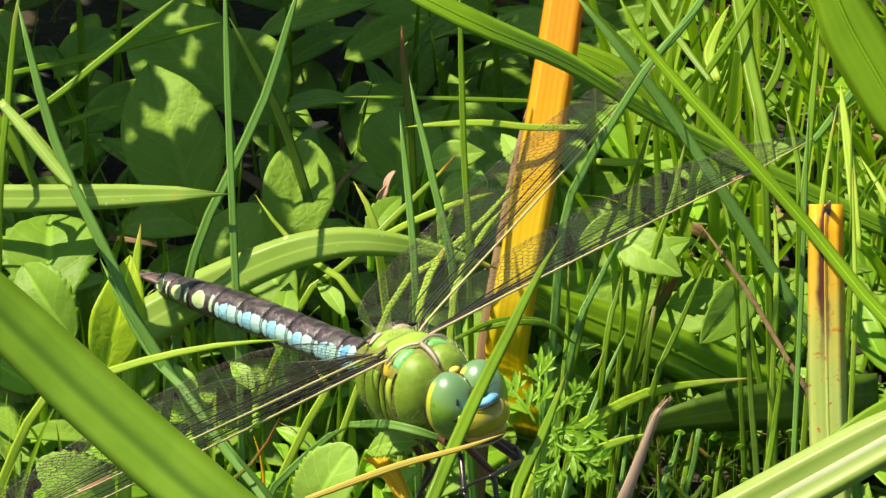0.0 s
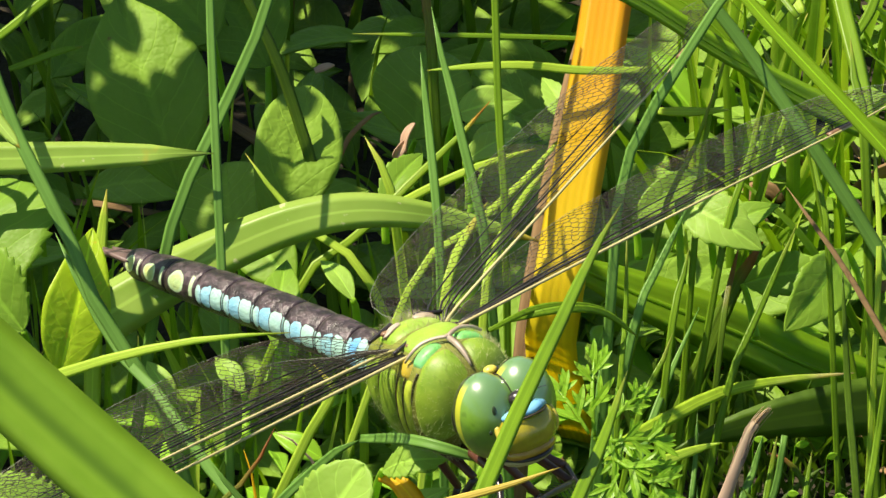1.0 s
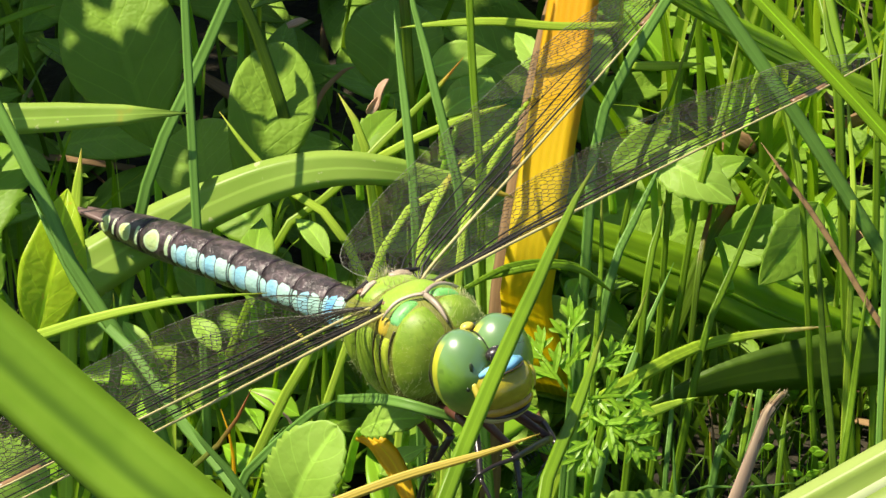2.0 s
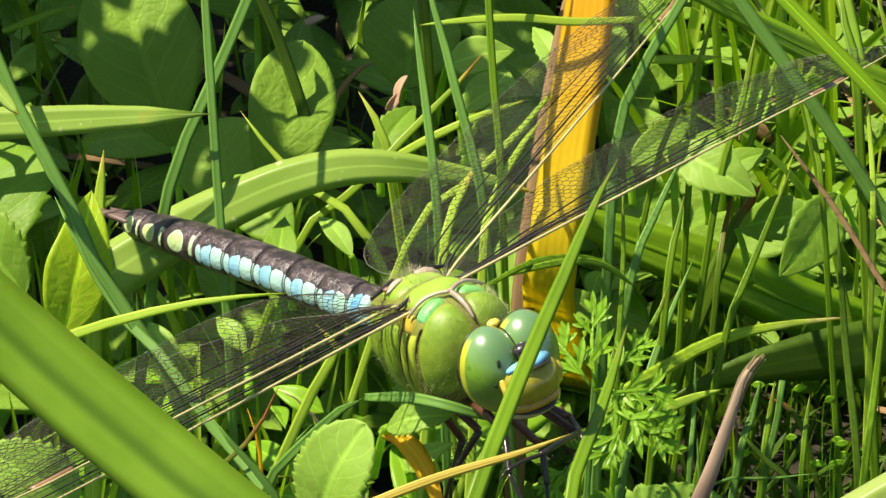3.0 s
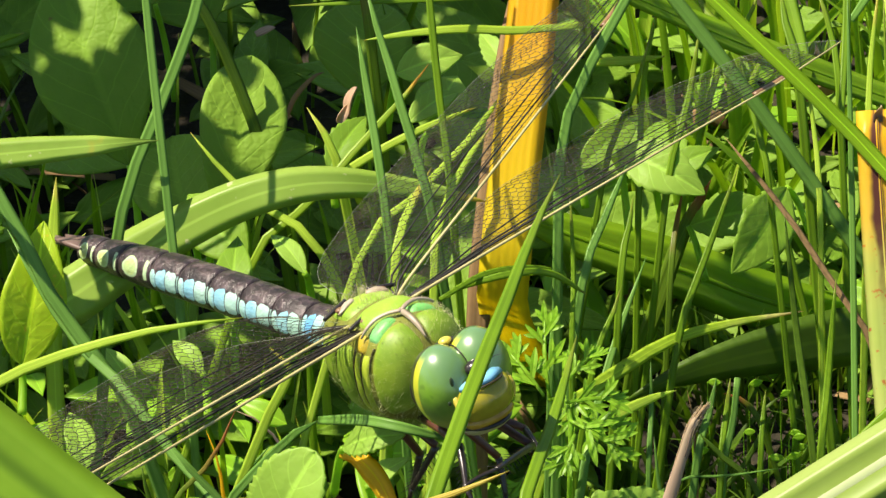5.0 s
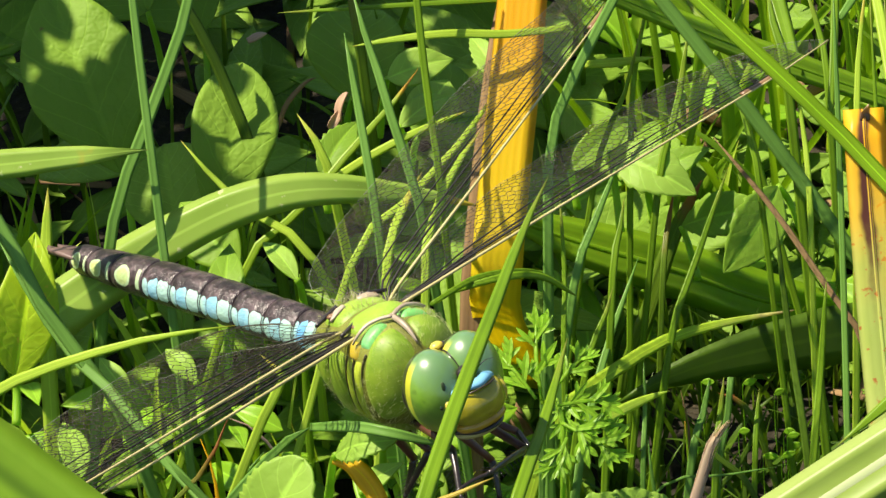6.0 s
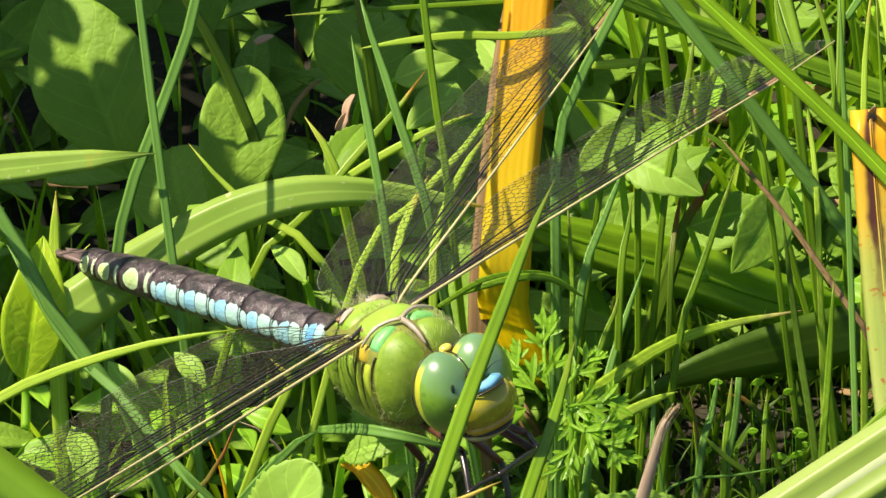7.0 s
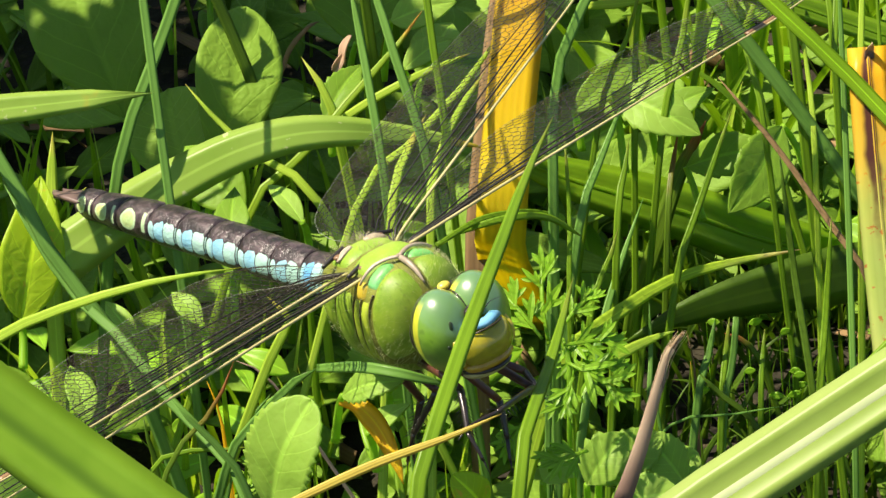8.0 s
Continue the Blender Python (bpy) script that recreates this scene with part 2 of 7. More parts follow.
def abdomen_material(name, patch_low, patch_high, dorsal, edge, spots=False):
    """Dark back with scalloped flanks of pale patches; u runs from the back (0) to the belly (1), v along the segment."""
    mat, nt, bsdf, out = shader(name)
    uv = nt.nodes.new("ShaderNodeUVMap")
    sep = nt.nodes.new("ShaderNodeSeparateXYZ")
    nt.links.new(uv.outputs[0], sep.inputs[0])
    u, v = sep.outputs[0], sep.outputs[1]
    pos = nt.nodes.new("ShaderNodeTexCoord").outputs["Object"]
    a, b = grain(nt, 500.0, 4.0, pos), grain(nt, 2400.0, 3.0, pos)
    wrinkle = grain(nt, 900.0, 5.0, pos, 0.7)
    wob = calc(nt, "MULTIPLY", calc(nt, "SUBTRACT", a, 0.5), 0.15)
    if spots:
        du = calc(nt, "DIVIDE", calc(nt, "SUBTRACT", calc(nt, "ADD", u, wob), (dorsal + edge) / 2), (edge - dorsal) / 2)
        dv = calc(nt, "DIVIDE", calc(nt, "SUBTRACT", v, 0.60), 0.24)
        far = calc(nt, "ADD", calc(nt, "MULTIPLY", du, du), calc(nt, "MULTIPLY", dv, dv))
        flank = step(nt, far, 1.1, 0.9)
        sliver = calc(nt, "MULTIPLY", step(nt, calc(nt, "ABSOLUTE", calc(nt, "SUBTRACT", v, 0.13)), 0.06, 0.04), step(nt, calc(nt, "ABSOLUTE", du), 1.0, 0.85))
        flank = calc(nt, "MAXIMUM", flank, sliver)
        hem = step(nt, far, 0.45, 0.75)
    else:
        # three lobes a segment: pale front patch, blue middle patch, small round rear patch
        vv = calc(nt, "ADD", v, calc(nt, "MULTIPLY", wob, 0.12))
        gap = calc(nt, "ABSOLUTE", calc(nt, "SUBTRACT", calc(nt, "ABSOLUTE", calc(nt, "SUBTRACT", v, 0.5)), 0.5))
        for place in (0.055, 0.42):
            gap = calc(nt, "MINIMUM", gap, calc(nt, "ABSOLUTE", calc(nt, "SUBTRACT", vv, place)))
        notch = calc(nt, "ABSOLUTE", calc(nt, "SUBTRACT", vv, 0.765))
        round_off = calc(nt, "MULTIPLY", step(nt, calc(nt, "MINIMUM", notch, gap), 0.09, 0.0), 0.05)
        top = calc(nt, "ADD", calc(nt, "ADD", dorsal, round_off), calc(nt, "ADD", wob, calc(nt, "MULTIPLY", step(nt, v, 0.45, 0.70), 0.05)))
        low = calc(nt, "SUBTRACT", calc(nt, "ADD", edge, calc(nt, "MULTIPLY", wob, 0.5)), round_off)
        inner = calc(nt, "MINIMUM", calc(nt, "SUBTRACT", u, top), calc(nt, "SUBTRACT", low, u))
        inner = calc(nt, "MINIMUM", inner, calc(nt, "MULTIPLY", calc(nt, "SUBTRACT", gap, 0.010), 1.4))
        inner = calc(nt, "MINIMUM", inner, calc(nt, "MULTIPLY", calc(nt, "SUBTRACT", notch, 0.008), 1.4))
        flank = step(nt, inner, -0.004, 0.008)
        blue = calc(nt, "MULTIPLY", step(nt, v, 0.40, 0.44), step(nt, v, 0.95, 0.70))
        hem = calc(nt, "SUBTRACT", 1.0, blue)
    dark = blend(nt, step(nt, wrinkle, 0.4, 0.7), (0.020, 0.014, 0.015), (0.105, 0.075, 0.080))
    pale = blend(nt, step(nt, a, 0.35, 0.65), patch_low, patch_high)
    pale = blend(nt, calc(nt, "MULTIPLY", hem, 0.55), pale, (0.46, 0.66, 0.44))
    col = blend(nt, flank, dark, pale)
    nt.links.new(col, bsdf.inputs["Base Color"])
    bsdf.inputs["Roughness"].default_value = 0.34
    bump = node(nt, "ShaderNodeBump", Strength=1.0, Distance=0.00018)
    nt.links.new(calc(nt, "ADD", calc(nt, "MULTIPLY", b, 0.4), wrinkle), bump.inputs["Height"])
    nt.links.new(bump.outputs[0], bsdf.inputs["Normal"])
    return mat


THORAX_CORE = chitin("thorax_core", (0.110, 0.125, 0.014), (0.200, 0.220, 0.024), gloss=0.6, scale=420.0, relief=0.8)
THORAX_GREEN = chitin("thorax_green", (0.150, 0.265, 0.014), (0.260, 0.385, 0.028), gloss=0.5, scale=380.0, relief=0.2)
BACK_GREEN = chitin("back_green", (0.200, 0.340, 0.022), (0.320, 0.480, 0.045), gloss=0.5)
AMBER_CUTICLE = chitin("amber_cuticle", (0.36, 0.26, 0.015), (0.46, 0.36, 0.03), gloss=0.4)
JOINT_PALE = chitin("pale_joint", (0.30, 0.24, 0.17), (0.50, 0.42, 0.32), gloss=0.4)
HAIR_BUFF = chitin("buff_hair", (0.46, 0.40, 0.24), (0.62, 0.56, 0.36), gloss=0.6)
THORAX_LIGHT = chitin("thorax_light_green", (0.330, 0.440, 0.022), (0.430, 0.540, 0.040), gloss=0.5)
TURQUOISE = chitin("turquoise_cuticle", (0.150, 0.480, 0.110), (0.210, 0.560, 0.230), gloss=0.45)
CREAM = chitin("cream_cuticle", (0.36, 0.32, 0.13), (0.50, 0.45, 0.20), gloss=0.4)
BROWN_CUTICLE = chitin("brown_cuticle", (0.14, 0.075, 0.035), (0.25, 0.15, 0.07), gloss=0.4)
VEIN_BROWN = chitin("vein_brown", (0.020, 0.014, 0.008), (0.060, 0.042, 0.022), gloss=0.4)
VEIN_BLACK = chitin("vein_black", (0.008, 0.007, 0.005), (0.022, 0.018, 0.012), gloss=0.55)
BLACK_CUTICLE = chitin("black_cuticle", (0.010, 0.008, 0.008), (0.030, 0.022, 0.020), gloss=0.28, coat=0.3)
FEMUR_BROWN = chitin("red_brown_cuticle", (0.045, 0.016, 0.010), (0.100, 0.036, 0.020), gloss=0.32)
YELLOW_CUTICLE = chitin("yellow_cuticle", (0.52, 0.44, 0.05), (0.66, 0.55, 0.09), gloss=0.35)
FACE_OLIVE = chitin("olive_face", (0.24, 0.22, 0.010), (0.40, 0.35, 0.018), gloss=0.22, coat=0.4)
FACE_BLUE = chitin("blue_brow", (0.14, 0.40, 0.62), (0.24, 0.52, 0.70), gloss=0.3)
AMBER = chitin("amber_lip", (0.34, 0.19, 0.012), (0.50, 0.33, 0.03), gloss=0.2, coat=0.4)
WING_MARGIN = chitin("wing_margin", (0.26, 0.27, 0.20), (0.38, 0.38, 0.30), gloss=0.4)
PSEUDOPUPIL = chitin("pseudopupil", (0.020, 0.034, 0.014), (0.045, 0.070, 0.024), gloss=0.3)
TAIL_DARK = chitin("dark_tail", (0.070, 0.042, 0.036), (0.160, 0.105, 0.090), gloss=0.5)
HAIR = chitin("pale_hair", (0.42, 0.46, 0.18), (0.56, 0.60, 0.28), gloss=0.6)
ABDOMEN_BLUE = abdomen_material("abdomen_blue", (0.12, 0.36, 0.66), (0.22, 0.52, 0.76), 0.26, 0.70)
ABDOMEN_SKY = abdomen_material("abdomen_sky", (0.22, 0.48, 0.62), (0.34, 0.60, 0.64), 0.36, 0.72)
ABDOMEN_MINT = abdomen_material("abdomen_mint", (0.36, 0.50, 0.22), (0.50, 0.58, 0.20), 0.31, 0.65, spots=True)


def eye_material():
    """Compound eye: green, bluer above for its reflection, yellow along the lower rim, fine facets, a clear coat."""
    mat, nt, bsdf, out = shader("compound_eye")
    uv = nt.nodes.new("ShaderNodeUVMap")
    sep = nt.nodes.new("ShaderNodeSeparateXYZ")
    nt.links.new(uv.outputs[0], sep.inputs[0])
    pos = nt.nodes.new("ShaderNodeTexCoord").outputs["Object"]
    u, v = sep.outputs[0], sep.outputs[1]
    a = grain(nt, 350.0, 3.0, pos)
    cells = node(nt, "ShaderNodeTexVoronoi", Scale=7000.0)
    nt.links.new(pos, cells.inputs["Vector"])
    col = blend(nt, step(nt, a, 0.3, 0.7), (0.090, 0.220, 0.014), (0.190, 0.370, 0.030))
    # bluer top paints in part of the eye's reflection
    col = blend(nt, step(nt, u, 0.55, 0.95), col, (0.120, 0.240, 0.080))
    low = calc(nt, "MULTIPLY", step(nt, v, 0.525, 0.505), step(nt, u, 0.90, 0.78))
    col = blend(nt, low, col, (0.52, 0.54, 0.03))
    col = blend(nt, step(nt, u, 0.22, 0.08), col, (0.40, 0.42, 0.04))
    col = blend(nt, step(nt, v, 0.435, 0.42), col, (0.012, 0.010, 0.008))
    col = blend(nt, step(nt, u, 0.42, 0.15), col, (0.260, 0.340, 0.030))
    patch = calc(nt, "MULTIPLY", step(nt, grain(nt, 420.0, 3.0, pos), 0.56, 0.66), step(nt, u, 0.75, 0.45))
    col = blend(nt, calc(nt, "MULTIPLY", patch, 0.55), col, (0.070, 0.130, 0.020))
    dots = grain(nt, 700.0, 1.0, pos)
    col = blend(nt, calc(nt, "MULTIPLY", step(nt, dots, 0.72, 0.80), 0.35), col, (0.015, 0.03, 0.012))
    nt.links.new(col, bsdf.inputs["Base Color"])
    bsdf.inputs["Roughness"].default_value = 0.3
    bsdf.inputs["Coat Weight"].default_value = 1.0
    bsdf.inputs["Coat Roughness"].default_value = 0.22
    bsdf.inputs["Coat IOR"].default_value = 1.7
    bump = node(nt, "ShaderNodeBump", Strength=0.15, Distance=0.00003)
    nt.links.new(cells.outputs["Distance"], bump.inputs["Height"])
    nt.links.new(bump.outputs[0], bsdf.inputs["Normal"])
    return mat


def membrane_material():
    """Clear, faintly smoky wing film with a gloss."""
    mat, nt, bsdf, out = shader("wing_membrane")
    pos = nt.nodes.new("ShaderNodeTexCoord").outputs["Object"]
    a = grain(nt, 260.0, 3.0, pos)
    b = grain(nt, 1500.0, 2.0, pos)
    clear = nt.nodes.new("ShaderNodeBsdfTransparent")
    nt.links.new(blend(nt, step(nt, a, 0.3, 0.7), (0.93, 0.95, 0.90), (0.985, 0.99, 0.96)), clear.inputs["Color"])
    shine = node(nt, "ShaderNodeBsdfGlossy", Roughness=0.3)
    shine.inputs["Color"].default_value = (1.0, 0.98, 0.9, 1)
    bump = node(nt, "ShaderNodeBump", Strength=0.5, Distance=0.0001)
    nt.links.new(b, bump.inputs["Height"])
    nt.links.new(bump.outputs[0], shine.inputs["Normal"])
    fres = node(nt, "ShaderNodeFresnel", IOR=1.25)
    nt.links.new(bump.outputs[0], fres.inputs["Normal"])
    mix = nt.nodes.new("ShaderNodeMixShader")
    nt.links.new(calc(nt, "MULTIPLY", fres.outputs[0], 0.035), mix.inputs[0])
    nt.links.new(clear.outputs[0], mix.inputs[1])
    nt.links.new(shine.outputs[0], mix.inputs[2])
    veil = nt.nodes.new("ShaderNodeBsdfDiffuse")
    veil.inputs["Color"].default_value = (0.42, 0.46, 0.34, 1)
    haze = node(nt, "ShaderNodeMixShader", Fac=0.008)
    nt.links.new(mix.outputs[0], haze.inputs[1])
    nt.links.new(veil.outputs[0], haze.inputs[2])
    nt.links.new(haze.outputs[0], out.inputs["Surface"])
    return mat


EYE = eye_material()
MEMBRANE = membrane_material()


# ---- geometry helpers (millimetres in, metres out) ----
def mesh(name, verts, faces, uvs=None, material=None, smooth=True):
    me = bpy.data.meshes.new(name)
    me.from_pydata([tuple(c * MM for c in v) for v in verts], [], faces)
    if uvs is not None:
        layer = me.uv_layers.new(name="UVMap")
        index = np.empty(len(me.loops), dtype=np.int32)
        me.loops.foreach_get("vertex_index", index)
        layer.data.foreach_set("uv", np.asarray(uvs, dtype=np.float32)[index].ravel())
    if smooth:
        me.polygons.foreach_set("use_smooth", [True] * len(me.polygons))
    if material:
        me.materials.append(material)
    me.update()
    return me


def part(name, data, parent=None, label="", m=None):
    """Links a mesh as one object under a thing or a part."""
    ob = new(name, data)
    if parent is not None:
        ob.parent = parent
    if m is not None:
        ob.matrix_basis = m
    return tagged(ob, label=label)


def spline(points, n):
    """Points evenly along a smooth curve through the given ones."""
    p = [Vector(q) for q in points]
    if len(p) == 2:
        return [p[0].lerp(p[1], i / (n - 1)) for i in range(n)]
    ext = [2 * p[0] - p[1]] + p + [2 * p[-1] - p[-2]]
    dense = []
    for i in range(1, len(ext) - 2):
        a, b, c, d = ext[i - 1:i + 3]
        for k in range(16):
            t = k / 16
            dense.append(0.5 * ((2 * b) + (c - a) * t + (2 * a - 5 * b + 4 * c - d) * t * t + (3 * b - a - 3 * c + d) * t ** 3))
    dense.append(p[-1])
    length = [0.0]
    for a, b in zip(dense, dense[1:]):
        length.append(length[-1] + (b - a).length)
    out, j = [], 0
    for i in range(n):
        s = length[-1] * i / (n - 1)
        while j < len(dense) - 2 and length[j + 1] < s:
            j += 1
        span = length[j + 1] - length[j]
        out.append(dense[j].lerp(dense[j + 1], (s - length[j]) / span if span > 1e-9 else 0))
    return out


def ribbon(points, width, thick, fold, face, turn, twist, taper, root, n=18, ripple=0.0):
    """A blade of tissue along a curve: rings of eight, folded along the midrib, pointed at the tip."""
    line = spline(points, n)
    total = sum((b - a).length for a, b in zip(line, line[1:]))
    verts, faces, uvs = [], [], []
    face = Vector(face)
    rnd = random.Random(int(abs(line[0].x * 100) + abs(line[-1].z * 1000)))
    ph = rnd.random() * 6
    ring = ((-1, 1), (-0.5, 1), (0, 1), (0.5, 1), (1, 0), (0.5, -1), (0, -1), (-0.5, -1))
    for i, p in enumerate(line):
        v = i / (n - 1)
        tan = (line[min(i + 1, n - 1)] - line[max(i - 1, 0)]).normalized()
        side = tan.cross(face)
        side = side.normalized() if side.length > 1e-4 else Vector((1, 0, 0))
        side = Matrix.Rotation(radians(turn + twist * v), 3, tan) @ side
        up = side.cross(tan).normalized()
        w = width * 0.5 * (root + (1 - root) * min(1, v / 0.35)) * ((1 - v ** taper) if taper < 50 else 1 - 0.12 * v ** 8) + 0.02
        w *= 1 + ripple * math.sin(v * 9 + ph) * 0.5
        for u, k in ring:
            off = side * (u * w) + up * (abs(u) * w * fold * 0.55 + k * thick * 0.5 * (1.0 - 0.5 * abs(u)))
            verts.append(p + off)
            uvs.append(((u + 1) / 2, v))
    for i in range(n - 1):
        for k in range(8):
            a, b = i * 8 + k, i * 8 + (k + 1) % 8
            faces.append((a, b, b + 8, a + 8))
    faces.append(tuple(range(7, -1, -1)))
    faces.append(tuple(range((n - 1) * 8, n * 8)))
    return verts, faces, uvs


def blade(points, width, material, label, thick=0.22, fold=0.3, face=(0, -0.7, 0.7), turn=0.0, twist=0.0, taper=2.5, root=0.7,
          name="grass_blade", category="grass blade", group="grass blades round the dragonfly", n=18, ripple=0.0, midrib=0.0, rib_material=None):
    data = mesh(name, *ribbon(points, width, min(thick, width * 0.6), fold, face, turn, twist, taper, root, n, ripple), material=material)
    ob = new(name, data)
    if midrib:
        lift = Vector(face).normalized() * min(0.14, midrib * 0.25)
        part("midrib", mesh("midrib", *ribbon([tuple(Vector(p) + lift) for p in points], midrib, min(0.3, midrib * 0.8), -0.15, face, turn, twist, max(taper, 8), root, n), material=rib_material or material), ob)
    return tagged(ob, label, category, group)


def tube(points, radius, n=14, sides=8, taper=0.0, flat=1.0):
    """A round stem along a curve."""
    line = spline(points, n)
    verts, faces, uvs = [], [], []
    ref = Vector((0.31, -0.77, 0.55))
    for i, p in enumerate(line):
        tan = (line[min(i + 1, n - 1)] - line[max(i - 1, 0)]).normalized()
        side = tan.cross(ref).normalized()
        up = side.cross(tan)
        r = radius * (1 - taper * i / (n - 1))
        for k in range(sides):
            a = 2 * math.pi * k / sides
            verts.append(p + side * (math.cos(a) * r) + up * (math.sin(a) * r * flat))
            uvs.append((k / sides, i / (n - 1)))
    for i in range(n - 1):
        for k in range(sides):
            a, b = i * sides + k, i * sides + (k + 1) % sides
            faces.append((a, b, b + sides, a + sides))
    faces.append(tuple(range(sides - 1, -1, -1)))
    faces.append(tuple(range((n - 1) * sides, n * sides)))
    return verts, faces, uvs


def join(pieces):
    verts, faces, uvs = [], [], []
    for v, f, t in pieces:
        o = len(verts)
        verts += v
        uvs += t
        faces += [tuple(i + o for i in q) for q in f]
    return verts, faces, uvs


def leaf_sheet(base, tip, width, normal, peak=0.45, sharp=1.0, teeth=0, depth=0.06, cup=0.15, arch=0.12, pucker=0.009, thick=0.18, rows=44, cols=13, seed=1, notch=0.0):
    """A broad leaf from base to tip: outline widest at peak, toothed rim, cupped along the midrib, arched along its length, puckered between veins."""
    rnd = random.Random(seed)
    base, tip = Vector(base), Vector(tip)
    axis = tip - base
    length = axis.length
    axis.normalize()
    nrm = Vector(normal)
    nrm = (nrm - axis * nrm.dot(axis)).normalized()
    side = axis.cross(nrm)
    shift = Vector((rnd.random() * 50, rnd.random() * 50, rnd.random() * 50))
    top, uvs = [], []
    for i in range(rows):
        v = i / (rows - 1)
        e = math.log(0.5) / math.log(peak)
        w = max(math.sin(math.pi * v ** e), 0.0) ** sharp * width * 0.5
        w *= 1 + 0.06 * noise.noise(Vector((v * 4, 0, 0)) + shift)
        for j in range(cols):
            u = 2 * j / (cols - 1) - 1
            ww = w
            if teeth and abs(u) > 0.99:
                ww = w * (1 + depth * (((v * teeth) % 1.0) * 2 - 1))
            back = notch * length * (abs(u) ** 2) * max(0.0, 0.25 - v) * 2
            p = base + axis * (length * v - back) + side * (u * ww)
            h = cup * abs(u) * w + arch * length * math.sin(math.pi * v)
            h += pucker * width * (math.sin(v * 22 - abs(u) * 4) * abs(u) * (1 - abs(u)) * 2 + 2.0 * noise.noise(p * 0.22 + shift))
            h += 0.03 * width * noise.noise(p * 0.35 + shift) * abs(u)
            h -= 0.02 * width * max(0, 1 - abs(u) * 6)
            top.append(p + nrm * h)
            uvs.append(((u + 1) / 2, v))
    count = len(top)
    verts = top + [p - nrm * thick for p in top]
    faces = []
    for i in range(rows - 1):
        for j in range(cols - 1):
            a = i * cols + j
            faces.append((a, a + 1, a + cols + 1, a + cols))
            faces.append((a + count, a + cols + count, a + cols + 1 + count, a + 1 + count))
    rim = [i * cols for i in range(rows)]
    for a, b in zip(rim, rim[1:]):
        faces.append((a, b, b + count, a + count))
        a2, b2 = a + cols - 1, b + cols - 1
        faces.append((b2, a2, a2 + count, b2 + count))
    return verts, faces, uvs + uvs


def leaf(base, tip, width, normal, material, label, stem=None, name="broad_leaf", category="leaf", group="broad leaves in the grass", rib=0.42, **shape):
    """A broad leaf with a stalk down to the ground or its plant."""
    holder = new(name)
    tagged(holder, label, category, group)
    part("leaf_blade", mesh("leaf_blade", *leaf_sheet(base, tip, width, normal, **shape), material=material), holder)
    if stem:
        part("stalk", mesh("stalk", *tube([stem, tuple(Vector(stem).lerp(Vector(base), 0.55) + Vector((0, 1.2, 0))), base], rib, taper=0.3), material=FEATHER), holder)
    return holder


# ---- ground ----
def ground():
    rnd = random.Random(4)
    verts, faces = [], []
    rings = [0, 4, 8, 12, 16, 20, 25, 30, 36, 42, 50, 58, 66, 76, 86, 98, 112, 128, 150, 180, 230, 320, 500, 1000, 4000, 20000, 200000, 1500000]
    seg = 96
    cx, cy = 0.0, 60.0
    for r in rings:
        for k in range(seg):
            a = 2 * math.pi * k / seg
            x, y = cx + r * math.cos(a), cy + r * math.sin(a)
            h = 3.2 * noise.noise(Vector((x / 22, y / 22, 1.0))) + 1.3 * noise.noise(Vector((x / 6, y / 6, 4.0))) if r < 600 else 0.0
            verts.append((x, y, h - 3.0))
    for i in range(len(rings) - 1):
        for k in range(seg):
            a, b = i * seg + k, i * seg + (k + 1) % seg
            faces.append((a, b, b + seg, a + seg))
    ob = new("ground", mesh("ground", verts, faces, material=SOIL))
    tagged(ob, "dark crumbly soil under the meadow grass", "ground", kind="structure")


ground()


# ---- dragonfly ----
DRAGONFLY_POSE = pose(-0.00796, -0.01651, 0.04757, 3.63, -17.91, -56.02)
HEAD_AT = (11.03, 0.29, 0.14)
HEAD_TURN = (0, 0, 0)
ABDOMEN_AT = (-7.06, 0.03, -0.47)
ABDOMEN_TURN = (-22, 7.19, 8.95)
ABDOMEN_LENGTH = 38.0
ABDOMEN_SAG = -1.5
def ellipsoid(centre, radii, seg=28, rings=18, tilt=(0, 0, 0), squash=None):
    """Ellipsoid whose pole axis is local x (pointing forward); u runs round, v from back to front."""
    rot = Euler([radians(a) for a in tilt]).to_matrix()
    verts, faces, uvs = [], [], []
    for i in range(rings + 1):
        th = math.pi * i / rings
        for k in range(seg):
            a = 2 * math.pi * k / seg
            p = Vector((-math.cos(th) * radii[0], math.sin(th) * math.sin(a) * radii[1], math.sin(th) * math.cos(a) * radii[2]))
            if squash:
                p = squash(p)
            verts.append(Vector(centre) + rot @ p)
            uvs.append((abs(k / seg - 0.5) * 2, i / rings))
    for i in range(rings):
        for k in range(seg):
            a, b = i * seg + k, i * seg + (k + 1) % seg
            faces.append((a, b, b + seg, a + seg))
    return verts, faces, uvs


